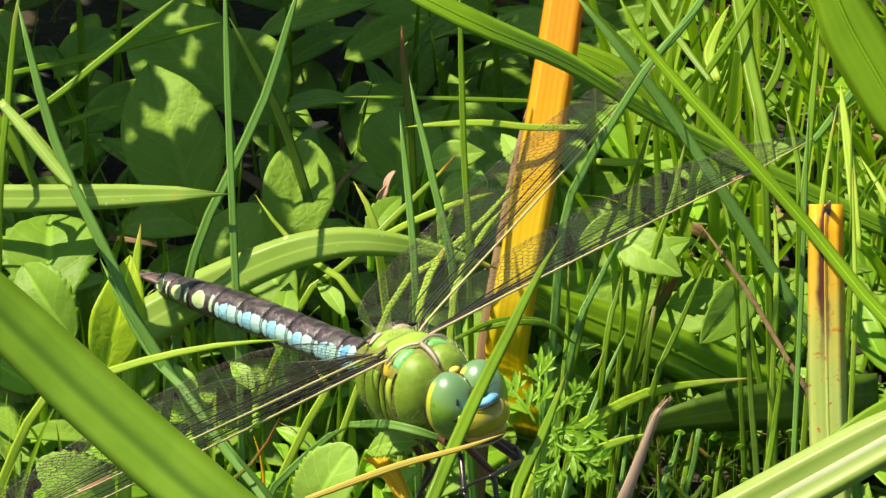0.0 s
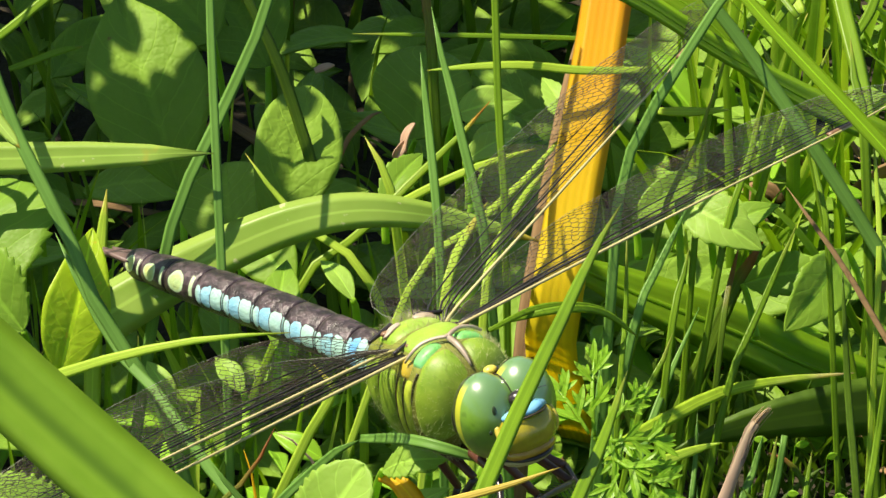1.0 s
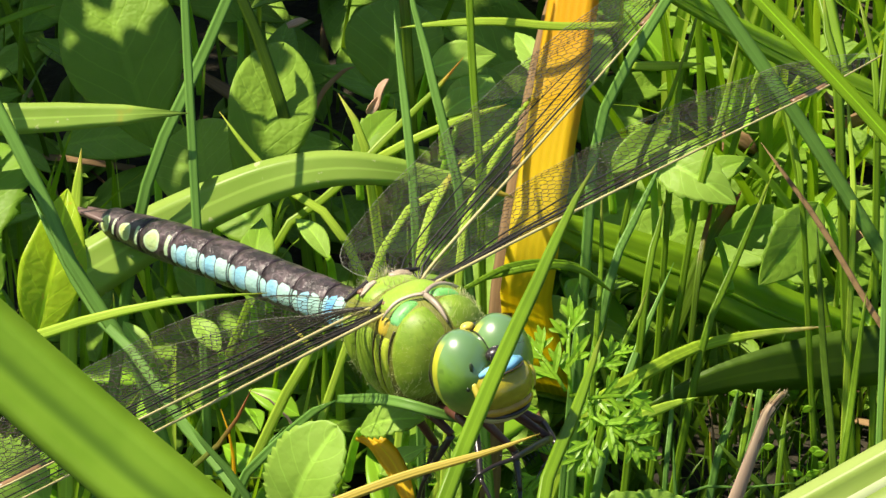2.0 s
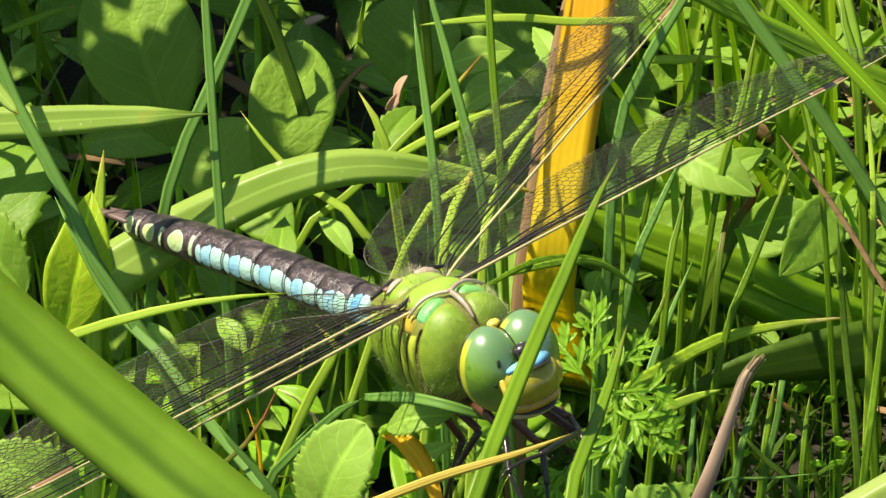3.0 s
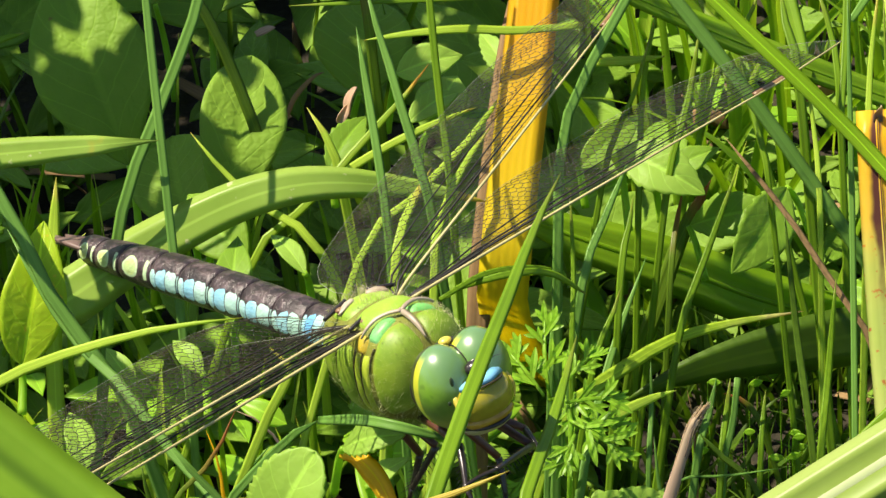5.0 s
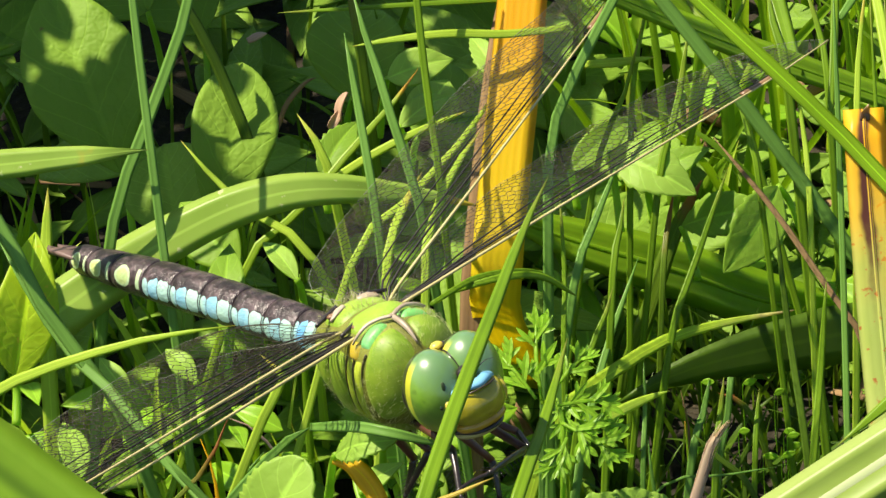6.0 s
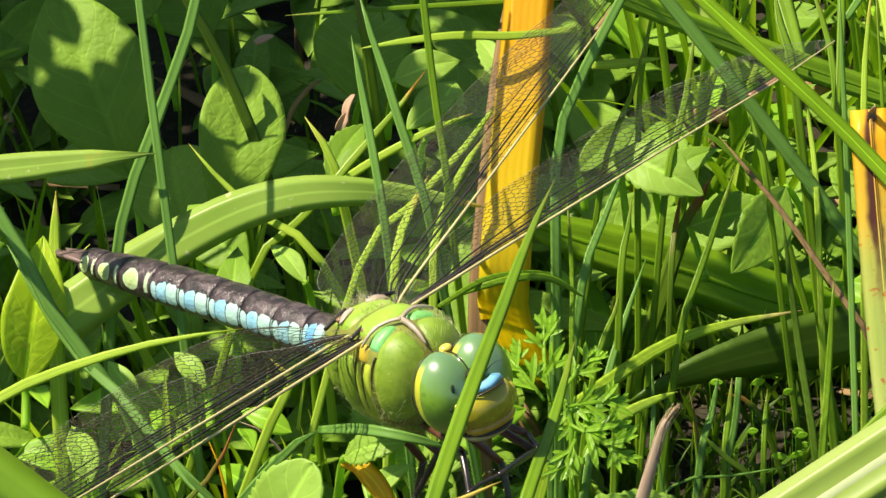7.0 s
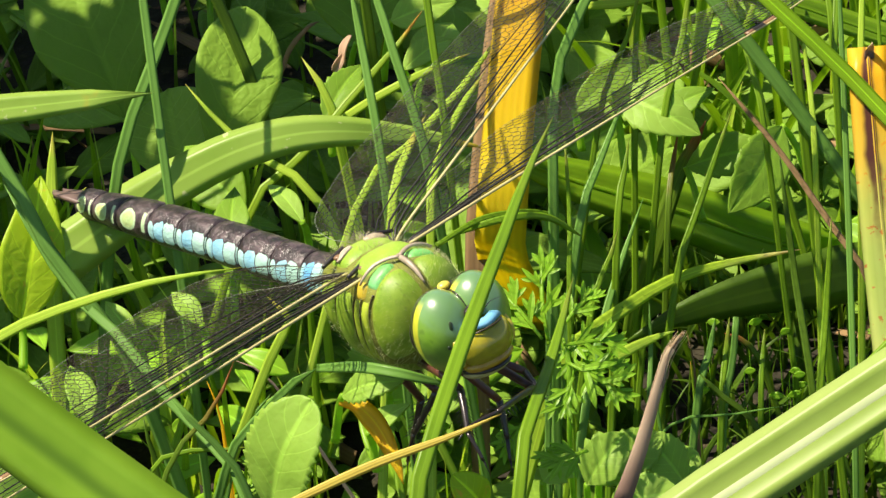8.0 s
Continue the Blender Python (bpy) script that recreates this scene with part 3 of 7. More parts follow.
def loft(sections, seg=28, bulge=None):
    """Rings (x, y, z, half width, half height) joined along the body; u is 0 on the back and 1 on the belly."""
    verts, faces, uvs = [], [], []
    for i, (x, y, z, ry, rz) in enumerate(sections):
        for k in range(seg):
            a = 2 * math.pi * k / seg
            p = Vector((x, y + math.sin(a) * ry, z + math.cos(a) * rz))
            if bulge:
                p += bulge(i / (len(sections) - 1), a)
            verts.append(p)
            uvs.append((1 - abs(k / seg - 0.5) * 2, i / (len(sections) - 1)))
    for i in range(len(sections) - 1):
        for k in range(seg):
            a, b = i * seg + k, i * seg + (k + 1) % seg
            faces.append((a, b, b + seg, a + seg))
    faces.append(tuple(range(seg - 1, -1, -1)))
    faces.append(tuple(range((len(sections) - 1) * seg, len(sections) * seg)))
    return verts, faces, uvs


def wing_outline(kind):
    """Leading edge and chord (mm) over the span, for the fore or the hind wing."""
    if kind == "forewing":
        length = 50.6
        chord = ((0, 1.6), (0.06, 3.4), (0.18, 7.4), (0.35, 9.8), (0.55, 10.6), (0.72, 10.2), (0.86, 8.4), (0.95, 5.0), (1.0, 0.4))
    else:
        length = 48.0
        chord = ((0, 0.8), (0.010, 5.2), (0.028, 8.6), (0.055, 10.9), (0.09, 12.4), (0.14, 13.3), (0.25, 13.8), (0.42, 13.2), (0.6, 11.9), (0.76, 10.0), (0.88, 7.6), (0.96, 4.3), (1.0, 0.4))
    return length, chord


def along(table, s):
    for (a, x), (b, y) in zip(table, table[1:]):
        if s <= b:
            t = (s - a) / (b - a)
            t = t * t * (3 - 2 * t) * 0.5 + t * 0.5
            return x + (y - x) * t
    return table[-1][1]


def wing(kind, thing, root, span, chordwise, label, seed):
    """A veined wing: film, pale leading edge, black main veins, fine net of cells, wing spot."""
    length, table = wing_outline(kind)
    span = Vector(span).normalized()
    cw = Vector(chordwise)
    cw = (cw - span * cw.dot(span)).normalized()
    up = cw.cross(span)
    up = up if up.z > 0 else -up
    rnd = random.Random(seed)

    def at(s, c, lift=0.0):
        front = -0.9 * math.sin(math.pi * min(1, s / 0.9)) + 2.2 * max(0.0, s - 0.8) ** 1.5 * 8
        w = along(table, s)
        y = front + c * w
        h = 0.35 * math.sin(c * 9 + 1.0) * (1 - s) * (w / 10) + 0.9 * math.sin(s * 2.6) - 0.05 * y * s + lift
        return span * (s * length) + cw * y + up * h

    holder = new(kind)
    holder.parent = thing
    holder.matrix_basis = Matrix.Translation(Vector(root) * MM)
    tagged(holder, label=label)
    # film
    ns, nc = 80, 18
    verts = [at((i / ns) ** 1.6, j / nc) for i in range(ns + 1) for j in range(nc + 1)]
    count = len(verts)
    verts += [v - up * 0.02 for v in verts]
    faces = []
    for i in range(ns):
        for j in range(nc):
            a = i * (nc + 1) + j
            faces.append((a, a + 1, a + nc + 2, a + nc + 1))
    part("membrane", mesh("membrane", verts[:count], faces, material=MEMBRANE), holder, "clear smoky wing film")
    # long veins
    rows = (0.0, 0.05, 0.10, 0.16, 0.24, 0.32, 0.40, 0.48, 0.56, 0.63, 0.69, 0.75, 0.81, 0.87, 0.93, 1.0)
    if kind == "hindwing":
        rows = rows[:7] + tuple(0.45 + 0.05 * i for i in range(11)) + (1.0,)
    last = len(rows) - 1
    n = 62

    def lane(k, s):
        c = rows[k]
        if 3 <= k < last:
            c += 0.03 * math.sin(s * 6 + k * 0.9) * min(1, s * 4)
        return min(max(c, 0.0), 1.0)

    spread = [[rnd.random() - 0.5 for _ in range(2 * n + 3)] for _ in rows]

    def knot(k, i):
        """Corner i of the cell rows along long vein k: the outer veins zigzag, so the cells are six-sided."""
        s = min(max((i + 0.85 * spread[k][i]) / (2.0 * n), 0.015), 0.985)
        c = lane(k, s)
        if 4 < k < last:
            c += (-0.015 if (i + k) % 2 else 0.015) + 0.016 * spread[k][i + 1]
        return at(s, min(max(c, 0), 1), 0.03)

    pale, net = [], []
    for k in range(len(rows)):
        first = 1 if k < 8 else 3
        stop = 2 * n - (1 if k in (0, last) else (4 if k < 4 else 8))
        if k in (0, last):
            pts = [at(0.995 * (i / 60) ** 1.6, lane(k, 0.995 * (i / 60) ** 1.6), 0.03) for i in range(61)]
            if k == 0:
                pale.append(tube(pts, 0.15, 61, 6, taper=0.55))
            else:
                part("trailing_edge", mesh("trailing_edge", *tube(pts, 0.019, 61, 4, taper=0.3), material=WING_MARGIN), holder, "thin pale rear edge")
        elif k in (1, 2, 3, 4, 6):
            thick = {1: 0.05, 2: 0.125, 3: 0.06, 4: 0.11, 6: 0.085}[k]
            pts = [at(0.93 * i / 24, lane(k, 0.93 * i / 24), 0.03) for i in range(25)]
            part("main_vein", mesh("main_vein", *tube(pts, thick, 25, 5, taper=0.65), material=VEIN_BLACK), holder, "black main wing vein")
        else:
            for i in range(first, stop):
                net.append(tube([knot(k, i), knot(k, i + 1)], 0.029, 2, 3))
    for k in range(last):
        for i in range(2 if k < 8 else 4, 2 * n - 5):
            if (i + k) % 2 or (k < 3 and i % 4 > 1):
                continue
            net.append(tube([knot(k, i), knot(k + 1, i)], 0.025, 2, 3))
    part("leading_edge", mesh("leading_edge", *join(pale), material=CREAM), holder, "straw-yellow leading edge")
    part("vein_net", mesh("vein_net", *join(net), material=VEIN_BROWN), holder, "fine dark net of wing cells")
    spot = [at(0.762 + 0.082 * i / 6, 0.03, 0.05) for i in range(7)]
    part("wing_spot", mesh("wing_spot", *tube(spot, 0.30, 9, 6, flat=0.6), material=BROWN_CUTICLE), holder, "brown wing spot")
    return holder


def hairs(sections, count, length, seed):
    """Short pale hairs standing off the thorax."""
    rnd = random.Random(seed)
    pieces = []
    for _ in range(count):
        i = rnd.random() * (len(sections) - 1)
        j = min(int(i), len(sections) - 2)
        f = i - j
        x, y, z, ry, rz = (a + (b - a) * f for a, b in zip(sections[j], sections[j + 1]))
        a = rnd.random() * 2 * math.pi
        out = Vector((0.15 * (rnd.random() - 0.5), math.sin(a), math.cos(a)))
        side, up = square(a if a <= math.pi else a - 2 * math.pi)
        p = Vector((x, y + side * ry * 0.99, z + up * rz * 0.99))
        q = p + (out + Vector((rnd.random() - 0.5, rnd.random() - 0.5, rnd.random() - 0.5)) * 0.9).normalized() * length * (0.4 + 0.6 * rnd.random())
        pieces.append(tube([p, q], 0.009, 2, 3, taper=0.8))
    return join(pieces)


def leg(thing, joints, label):
    """Hip, thigh, spiny shin and foot along the joints."""
    holder = new("leg")
    holder.parent = thing
    tagged(holder, label=label)
    rnd = random.Random(len(label) + int(abs(joints[0][0] * 10)))
    hip, knee, ankle, toe = (Vector(j) for j in joints)
    part("thigh", mesh("thigh", *tube([hip, hip.lerp(knee, 0.5) + Vector((0, 0, 0.3)), knee], 0.52, 10, 8, taper=0.35), material=FEMUR_BROWN), holder, "red-brown thigh")
    shin = part("shin", mesh("shin", *tube([knee, knee.lerp(ankle, 0.5) + Vector((0.1, 0, 0.1)), ankle], 0.33, 10, 8, taper=0.3), material=BLACK_CUTICLE), holder, "black spiny shin")
    axis = (ankle - knee).normalized()
    cross = axis.cross(Vector((0.3, 0.5, 0.8))).normalized()
    spines = []
    for i in range(9):
        p = knee.lerp(ankle, 0.08 + 0.1 * i)
        for sgn in (-1, 1):
            d = (cross * sgn + axis * 0.7 + Vector((0, 0, -0.3))).normalized()
            spines.append(tube([p, p + d * (1.1 + 0.4 * rnd.random())], 0.06, 3, 4, taper=0.85))
    tagged(part("spine_fringe", mesh("spine_fringe", *join(spines), material=BLACK_CUTICLE), holder), kind="stuff")
    claw = toe + (toe - ankle).normalized() * 0.9 + Vector((0, 0, -0.5))
    part("foot", mesh("foot", *join([tube([ankle, ankle.lerp(toe, 0.5) + Vector((0, 0, 0.15)), toe], 0.2, 8, 6, taper=0.2), tube([toe, claw], 0.1, 4, 5, taper=0.9)]),
                      material=BLACK_CUTICLE), holder)


BODY_TABLE = ((-7.4, -0.2, 1.8, 1.8), (-6.6, -0.3, 2.6, 2.8), (-5.2, -0.4, 3.2, 3.7), (-3.2, -0.55, 3.8, 4.4), (-1.2, -0.7, 4.15, 4.95), (0.8, -0.75, 4.3, 5.15),
              (2.8, -0.65, 4.3, 5.1), (4.4, -0.5, 4.1, 4.85), (5.8, -0.3, 3.7, 4.35), (6.9, -0.2, 2.95, 3.55), (7.6, -0.15, 1.95, 2.5), (8.05, -0.15, 0.5, 0.7))


def BODY(x, lift=0.0):
    """The thorax's cross-section at x: centre, half width and half height, eased between the table's rows."""
    out = []
    for c in (1, 2, 3):
        near = [np.interp(x + d, [r[0] for r in BODY_TABLE], [r[c] for r in BODY_TABLE]) for d in (-0.5, -0.25, 0, 0.25, 0.5)]
        out.append(float(near[0] + 2 * near[1] + 3 * near[2] + 2 * near[3] + near[4]) / 9)
    return x, 0.0, out[0], out[1] + lift, out[2] + lift


def square(a):
    """Unit offsets to the side and upward at an angle from the back; the shoulders are squarer than an ellipse."""
    c, d = math.sin(a), math.cos(a)
    k = 0.80 if d > 0 else 1.0
    return math.copysign(abs(c) ** k, c), math.copysign(abs(d) ** k, d)


def surface(x, angle, sgn, lift):
    """A point on the thorax, angle degrees down from the back on one side."""
    _, _, z, ry, rz = BODY(x)
    side, up = square(radians(angle))
    return Vector((x, sgn * side * (ry + lift), z + up * (rz + lift)))


def plate(name, sgn, a0, a1, reach, height, material, n=20):
    """A cuticle plate: swells from its sunken rim, between two angles and two places along the body."""
    verts, faces, uvs = [], [], []
    for i in range(n + 1):
        q = i / n
        a = a0 + (a1 - a0) * q
        x0, x1 = reach(a)
        for j in range(n + 1):
            p = j / n
            rise = (1 - abs(2 * p - 1) ** 3.2) * (1 - abs(2 * q - 1) ** 4.5)
            bow = 0.12 * abs(2 * q - 1) ** 3 * (x1 - x0)
            verts.append(surface(x0 + bow + (x1 - x0 - 2 * bow) * p, a, sgn, height * rise ** 0.8 - 0.06))
            uvs.append((p, q))
    for i in range(n):
        for j in range(n):
            k = i * (n + 1) + j
            faces.append((k, k + 1, k + n + 2, k + n + 1) if sgn > 0 else (k, k + n + 1, k + n + 2, k + 1))
    return mesh(name, verts, faces, uvs, material)


def dragonfly():
    thing = new("dragonfly")
    thing.matrix_world = DRAGONFLY_POSE
    tagged(thing, "emperor dragonfly with green thorax and blue-black abdomen perched in grass", "dragonfly")
    def shoulders(v, a):
        _, _, _, ry, rz = BODY(-7.3 + 15.3 * v)
        side, up = square(a if a <= math.pi else a - 2 * math.pi)
        return Vector((0, (side - math.sin(a)) * ry, (up - math.cos(a)) * rz))

    # thorax: a smooth core, plates standing proud of it, brown seams between them
    part("thorax", mesh("thorax", *loft([BODY(-7.3 + 15.3 * i / 60) for i in range(61)], 48, shoulders), material=THORAX_CORE), thing, "apple-green hairy thorax")
    part("thorax_hair", mesh("thorax_hair", *hairs([BODY(-6.8 + 14.4 * i / 30, 0.15) for i in range(31)], 3000, 0.75, 3), material=HAIR), thing, "short pale hairs")
    part("chest_hair", mesh("chest_hair", *hairs([BODY(3.6 + 4.0 * i / 12, 0.42) for i in range(13)], 1100, 0.55, 8), material=HAIR), thing, "short pale hairs")
    tuft = [(-4.5, 0, 1.9, 1.6, 2.2), (-2.0, 0, 1.9, 1.9, 2.5), (0.5, 0, 1.9, 1.9, 2.5), (2.0, 0, 1.9, 1.5, 2.2)]
    part("back_hair", mesh("back_hair", *hairs(tuft, 2000, 1.15, 5), material=HAIR_BUFF), thing, "buff hair between the wings")
    for sgn in (-1, 1):
        def slant(x0, x1):
            return lambda a: (x0 - 0.022 * (a - 60), x1 - 0.022 * (a - 60))
        part("front_plate", plate("front_plate", sgn, 5, 128, lambda a: (4.72 - 0.016 * max(0.0, a - 55), 7.78), 0.52, THORAX_GREEN, 30), thing, "rounded green shoulder plate")
        part("shoulder_band", plate("shoulder_band", sgn, 6, 46, lambda a: (3.40, 4.80), 0.34, TURQUOISE), thing, "turquoise shoulder band")
        part("side_plate", plate("side_plate", sgn, 60, 132, slant(3.15, 4.25), 0.22, THORAX_LIGHT), thing, "yellow-green side plate")
        part("side_plate", plate("side_plate", sgn, 58, 130, slant(2.05, 3.05), 0.22, THORAX_LIGHT), thing, "yellow-green side plate")
        part("side_plate", plate("side_plate", sgn, 56, 140, slant(-1.25, 1.95), 0.45, THORAX_GREEN), thing)
        part("side_plate", plate("side_plate", sgn, 52, 140, slant(-4.9, -1.4), 0.45, THORAX_GREEN), thing)
        part("breast_plate", plate("breast_plate", sgn, 134, 176, lambda a: (-3.8, 5.8), 0.3, THORAX_GREEN), thing)
        # dark seams in the grooves, strongest below the wing roots
        for x0, a0, a1, r in ((4.38, 52, 86, 0.11), (3.10, 56, 112, 0.085), (2.00, 54, 112, 0.085), (-1.33, 54, 120, 0.06)):
            pts = [surface(x0 - 0.022 * (k - 60), k, sgn, 0.07) for k in np.linspace(a0, a1, 9)]
            part("seam", mesh("seam", *tube(pts, r, 16, 6, taper=0.75), material=VEIN_BROWN), thing, "dark seam line")
        part("shoulder_mark", plate("shoulder_mark", sgn, 40, 62, lambda a: (1.9, 3.6), 0.28, AMBER_CUTICLE), thing, "amber mark under the wing root")
        for x, w in ((1.9, 1.0), (-2.2, 1.1)):
            part("wing_joint", mesh("wing_joint", *ribbon([(x - 0.5, sgn * 0.7, 4.35), (x - 0.1, sgn * 1.6, 4.35), (x + 0.2, sgn * 2.5, 3.9)], 0.8 * w, 0.35, -0.2, (0.1, 0, 1), 0, 20, 5, 0.7, 10), material=JOINT_PALE), thing, "pale brown wing joint")
            part("wing_joint", mesh("wing_joint", *ellipsoid((x - 0.3, sgn * 2.1, 4.1), (0.36, 0.42, 0.24), 14, 10), material=BROWN_CUTICLE), thing, "brown wing joint")
            part("wing_strut", mesh("wing_strut", *tube([(x - 0.9, sgn * 1.1, 4.35), (x - 0.7, sgn * 2.2, 4.15), (x - 0.6, sgn * 3.6, 3.8)], 0.26, 10, 6, taper=0.3), material=BLACK_CUTICLE), thing, "black wing strut")
    for x0, x1 in ((0.1, 3.45), (-4.6, -0.3)):
        part("back_plate", plate("back_plate", 1, -34, 34, lambda a: (x0, x1), 0.42, BACK_GREEN), thing, "bright green back plate")
    ridge = new("collar_ridge")
    ridge.parent = thing
    tagged(ridge, label="buff Y-shaped ridge")
    for sgn in (-1, 1):
        arm = [surface(x, k, sgn, 0.5) for x, k in ((4.5, 0), (3.9, 8), (3.45, 20), (3.3, 34), (3.2, 46))]
        part("ridge_arm", mesh("ridge_arm", *ribbon(arm, 0.42, 0.30, -0.3, (0.3, 0, 1), 0, 0, 5, 0.9, 14), material=JOINT_PALE), ridge)
    part("ridge_stem", mesh("ridge_stem", *ribbon([surface(x, 0, 1, 0.42) for x in (4.2, 5.0, 5.9, 6.8, 7.4)], 0.50, 0.42, -0.35, (0.5, 0, 0.85), 0, 0, 3.4, 1.0, 14), material=JOINT_PALE), ridge)
    part("neck", mesh("neck", *tube([(7.2, 0, 0.4), (8.4, 0.1, 0.4), (9.6, 0.2, 0.3)], 1.5, 10, 16, taper=0.1), material=BROWN_CUTICLE), thing, "short brown neck")
    # head
    head = new("head")
    head.parent = thing
    head.matrix_basis = pose(HEAD_AT[0] * MM, HEAD_AT[1] * MM, HEAD_AT[2] * MM, *HEAD_TURN)
    for sgn in (-1, 1):
        part("eye", mesh("eye", *ellipsoid((0, sgn * 1.65, -0.1), (2.85, 2.65, 3.7), 56, 40, tilt=(sgn * -4, 6, sgn * -3)), material=EYE), head, "glossy green compound eye with a yellow rim")
    seam = [(2.24 * math.cos(radians(k)), 0.0, -0.1 + 2.95 * math.sin(radians(k))) for k in range(150, 19, -10)]
    part("eye_seam", mesh("eye_seam", *tube(seam, 0.06, 20, 6), material=BLACK_CUTICLE), head, "dark seam between the eyes")
    # pseudopupils: an optical dark effect of the facets, modelled as fixed spots
    for spot in ((2.62, -2.25, 1.20), (2.45, -2.85, -0.45), (2.72, -1.35, 0.75)):
        part("pseudopupil", mesh("pseudopupil", *ellipsoid(spot, (0.12, 0.20, 0.48 if spot[2] > 1 else 0.22), 14, 10), material=PSEUDOPUPIL), head, "dark pseudopupil, modelled as a fixed spot on the eye")
    part("head_back", mesh("head_back", *ellipsoid((-1.4, 0, -0.3), (1.5, 4.1, 3.3), 32, 14), material=BLACK_CUTICLE), head, "black rear of the head")
    part("nape", mesh("nape", *ellipsoid((-1.15, 0.05, 2.95), (0.5, 0.6, 0.35), 14, 10), material=YELLOW_CUTICLE), head, "small yellow triangle behind the eyes")
    face = new("face")
    face.parent = head
    face.matrix_basis = pose(0.15 * MM, 0.05 * MM, 0.55 * MM, 0, -4, 2)

    def boxy(p):
        # squarer snout: cheeks and front drawn outward
        return Vector((p.x * (1 + 0.10 * min(1, abs(p.y) / 2.0)), p.y * (1 + 0.12 * min(1, abs(p.z) / 1.5)), p.z))

    part("crown", mesh("crown", *ellipsoid((2.55, 0, 0.80), (0.75, 0.95, 0.62), 18, 12), material=BLACK_CUTICLE), face, "black crown between the eyes")
    part("brow", mesh("brow", *ribbon([(2.5, -1.95, -0.30), (3.35, -1.15, 0.02), (3.78, -0.3, 0.0), (3.78, 0.3, 0.0), (3.35, 1.15, 0.02), (2.5, 1.95, -0.30)], 0.85, 0.34, -0.25, (0.62, 0, 0.78), 0, 0, 60, 0.8, 22), material=FACE_BLUE), face, "pale blue brow stripe")
    part("brow_line", mesh("brow_line", *tube([(2.4, -2.25, -0.72), (3.75, -1.3, -0.50), (4.15, 0, -0.42), (3.75, 1.3, -0.50), (2.4, 2.25, -0.72)], 0.075, 18, 6), material=VEIN_BROWN), face, "dark line under the brow")
    part("face_plate", mesh("face_plate", *ellipsoid((2.3, 0, -1.85), (1.95, 2.55, 2.0), 40, 28, squash=boxy), material=FACE_OLIVE), face, "glossy olive-yellow face")
    for k in (-1, 1):
        part("cheek", mesh("cheek", *tube([(2.2, k * 2.45, -0.9), (2.7, k * 2.6, -1.9), (2.4, k * 2.5, -3.0)], 0.32, 12, 8, taper=0.3), material=YELLOW_CUTICLE), face, "yellow cheek rim")
    part("upper_lip", mesh("upper_lip", *ellipsoid((2.15, 0, -3.55), (1.6, 2.35, 0.80), 28, 16), material=AMBER), face, "amber upper lip")
    part("lower_lip", mesh("lower_lip", *ellipsoid((1.55, 0, -4.25), (1.75, 2.25, 0.72), 28, 16), material=CREAM), face, "cream lower lip")
    part("mouth_line", mesh("mouth_line", *tube([(1.6, -2.3, -3.85), (3.05, -1.35, -4.05), (3.6, 0, -4.1), (3.05, 1.35, -4.05), (1.6, 2.3, -3.85)], 0.18, 18, 6), material=BLACK_CUTICLE), face, "black mouth line")
    for sgn in (-1, 1):
        part("antenna", mesh("antenna", *tube([(2.9, sgn * 0.8, 0.7), (3.7, sgn * 1.2, 1.3), (4.5, sgn * 1.6, 1.5)], 0.06, 8, 5, taper=0.8), material=BLACK_CUTICLE), face)
    # abdomen
    seg = ((1.6, 1.70, 1.8, ABDOMEN_BLUE), (3.2, 1.90, 2.0, ABDOMEN_BLUE), (4.4, 1.80, 1.9, ABDOMEN_SKY), (4.9, 1.92, 2.0, ABDOMEN_SKY), (4.9, 2.0, 2.05, ABDOMEN_SKY), (4.8, 2.02, 2.05, ABDOMEN_SKY),
           (4.6, 2.02, 2.0, ABDOMEN_SKY), (5.4, 1.98, 1.95, ABDOMEN_MINT), (4.4, 1.85, 1.8, ABDOMEN_MINT), (2.9, 1.55, 1.5, ABDOMEN_MINT))
    seg = [(a * ABDOMEN_LENGTH / 44.0, b, c, m) for a, b, c, m in seg]
    abdomen = new("abdomen")
    abdomen.parent = thing
    abdomen.matrix_basis = pose(*(c * MM for c in ABDOMEN_AT), *ABDOMEN_TURN)
    x = 0.0
    for i, (ln, ry, rz, mat) in enumerate(seg):
        nxt = seg[min(i + 1, 9)]
        rings = []
        for j in range(13):
            v = j / 12
            swell = 1 + 0.035 * math.sin(v * math.pi) - (0.05 if j in (0, 12) else 0)
            yy, zz = ry + (nxt[1] - ry) * v, rz + (nxt[2] - rz) * v
            xx = x - ln * v
            bend = ABDOMEN_SAG * (xx / ABDOMEN_LENGTH) ** 2
            rings.append((xx, 0, bend, yy * swell, zz * swell * (0.94 if i > 2 else 1)))
        part("segment", mesh("segment", *loft(rings, 32), material=mat), abdomen)
        x -= ln
    for sgn in (-1, 1):
        part("tail_clasper", mesh("tail_clasper", *ribbon([(x + 0.8, sgn * 0.6, ABDOMEN_SAG + 0.3), (x - 1.4, sgn * 0.9, ABDOMEN_SAG + 0.45), (x - 4.4, sgn * 0.55, ABDOMEN_SAG + 0.1)], 2.4, 0.8, 0.1, (0, 0, 1), 0, 0, 4, 0.8, 12),
                                  material=TAIL_DARK), abdomen, "dark tail clasper")
    # wings
    fore = wing('forewing', thing, (1.59, 2.6, 3.95), (-0.079, 0.997, 0.006), (-1, 0, 0.05), 'clear forewing with dark veins and a straw-yellow front edge', 1)
    hind = wing('hindwing', thing, (-1.05, 2.6, 3.39), (-0.367, 0.907, 0.203), (-1, 0, 0), 'broad clear hindwing with a rounded base', 2)
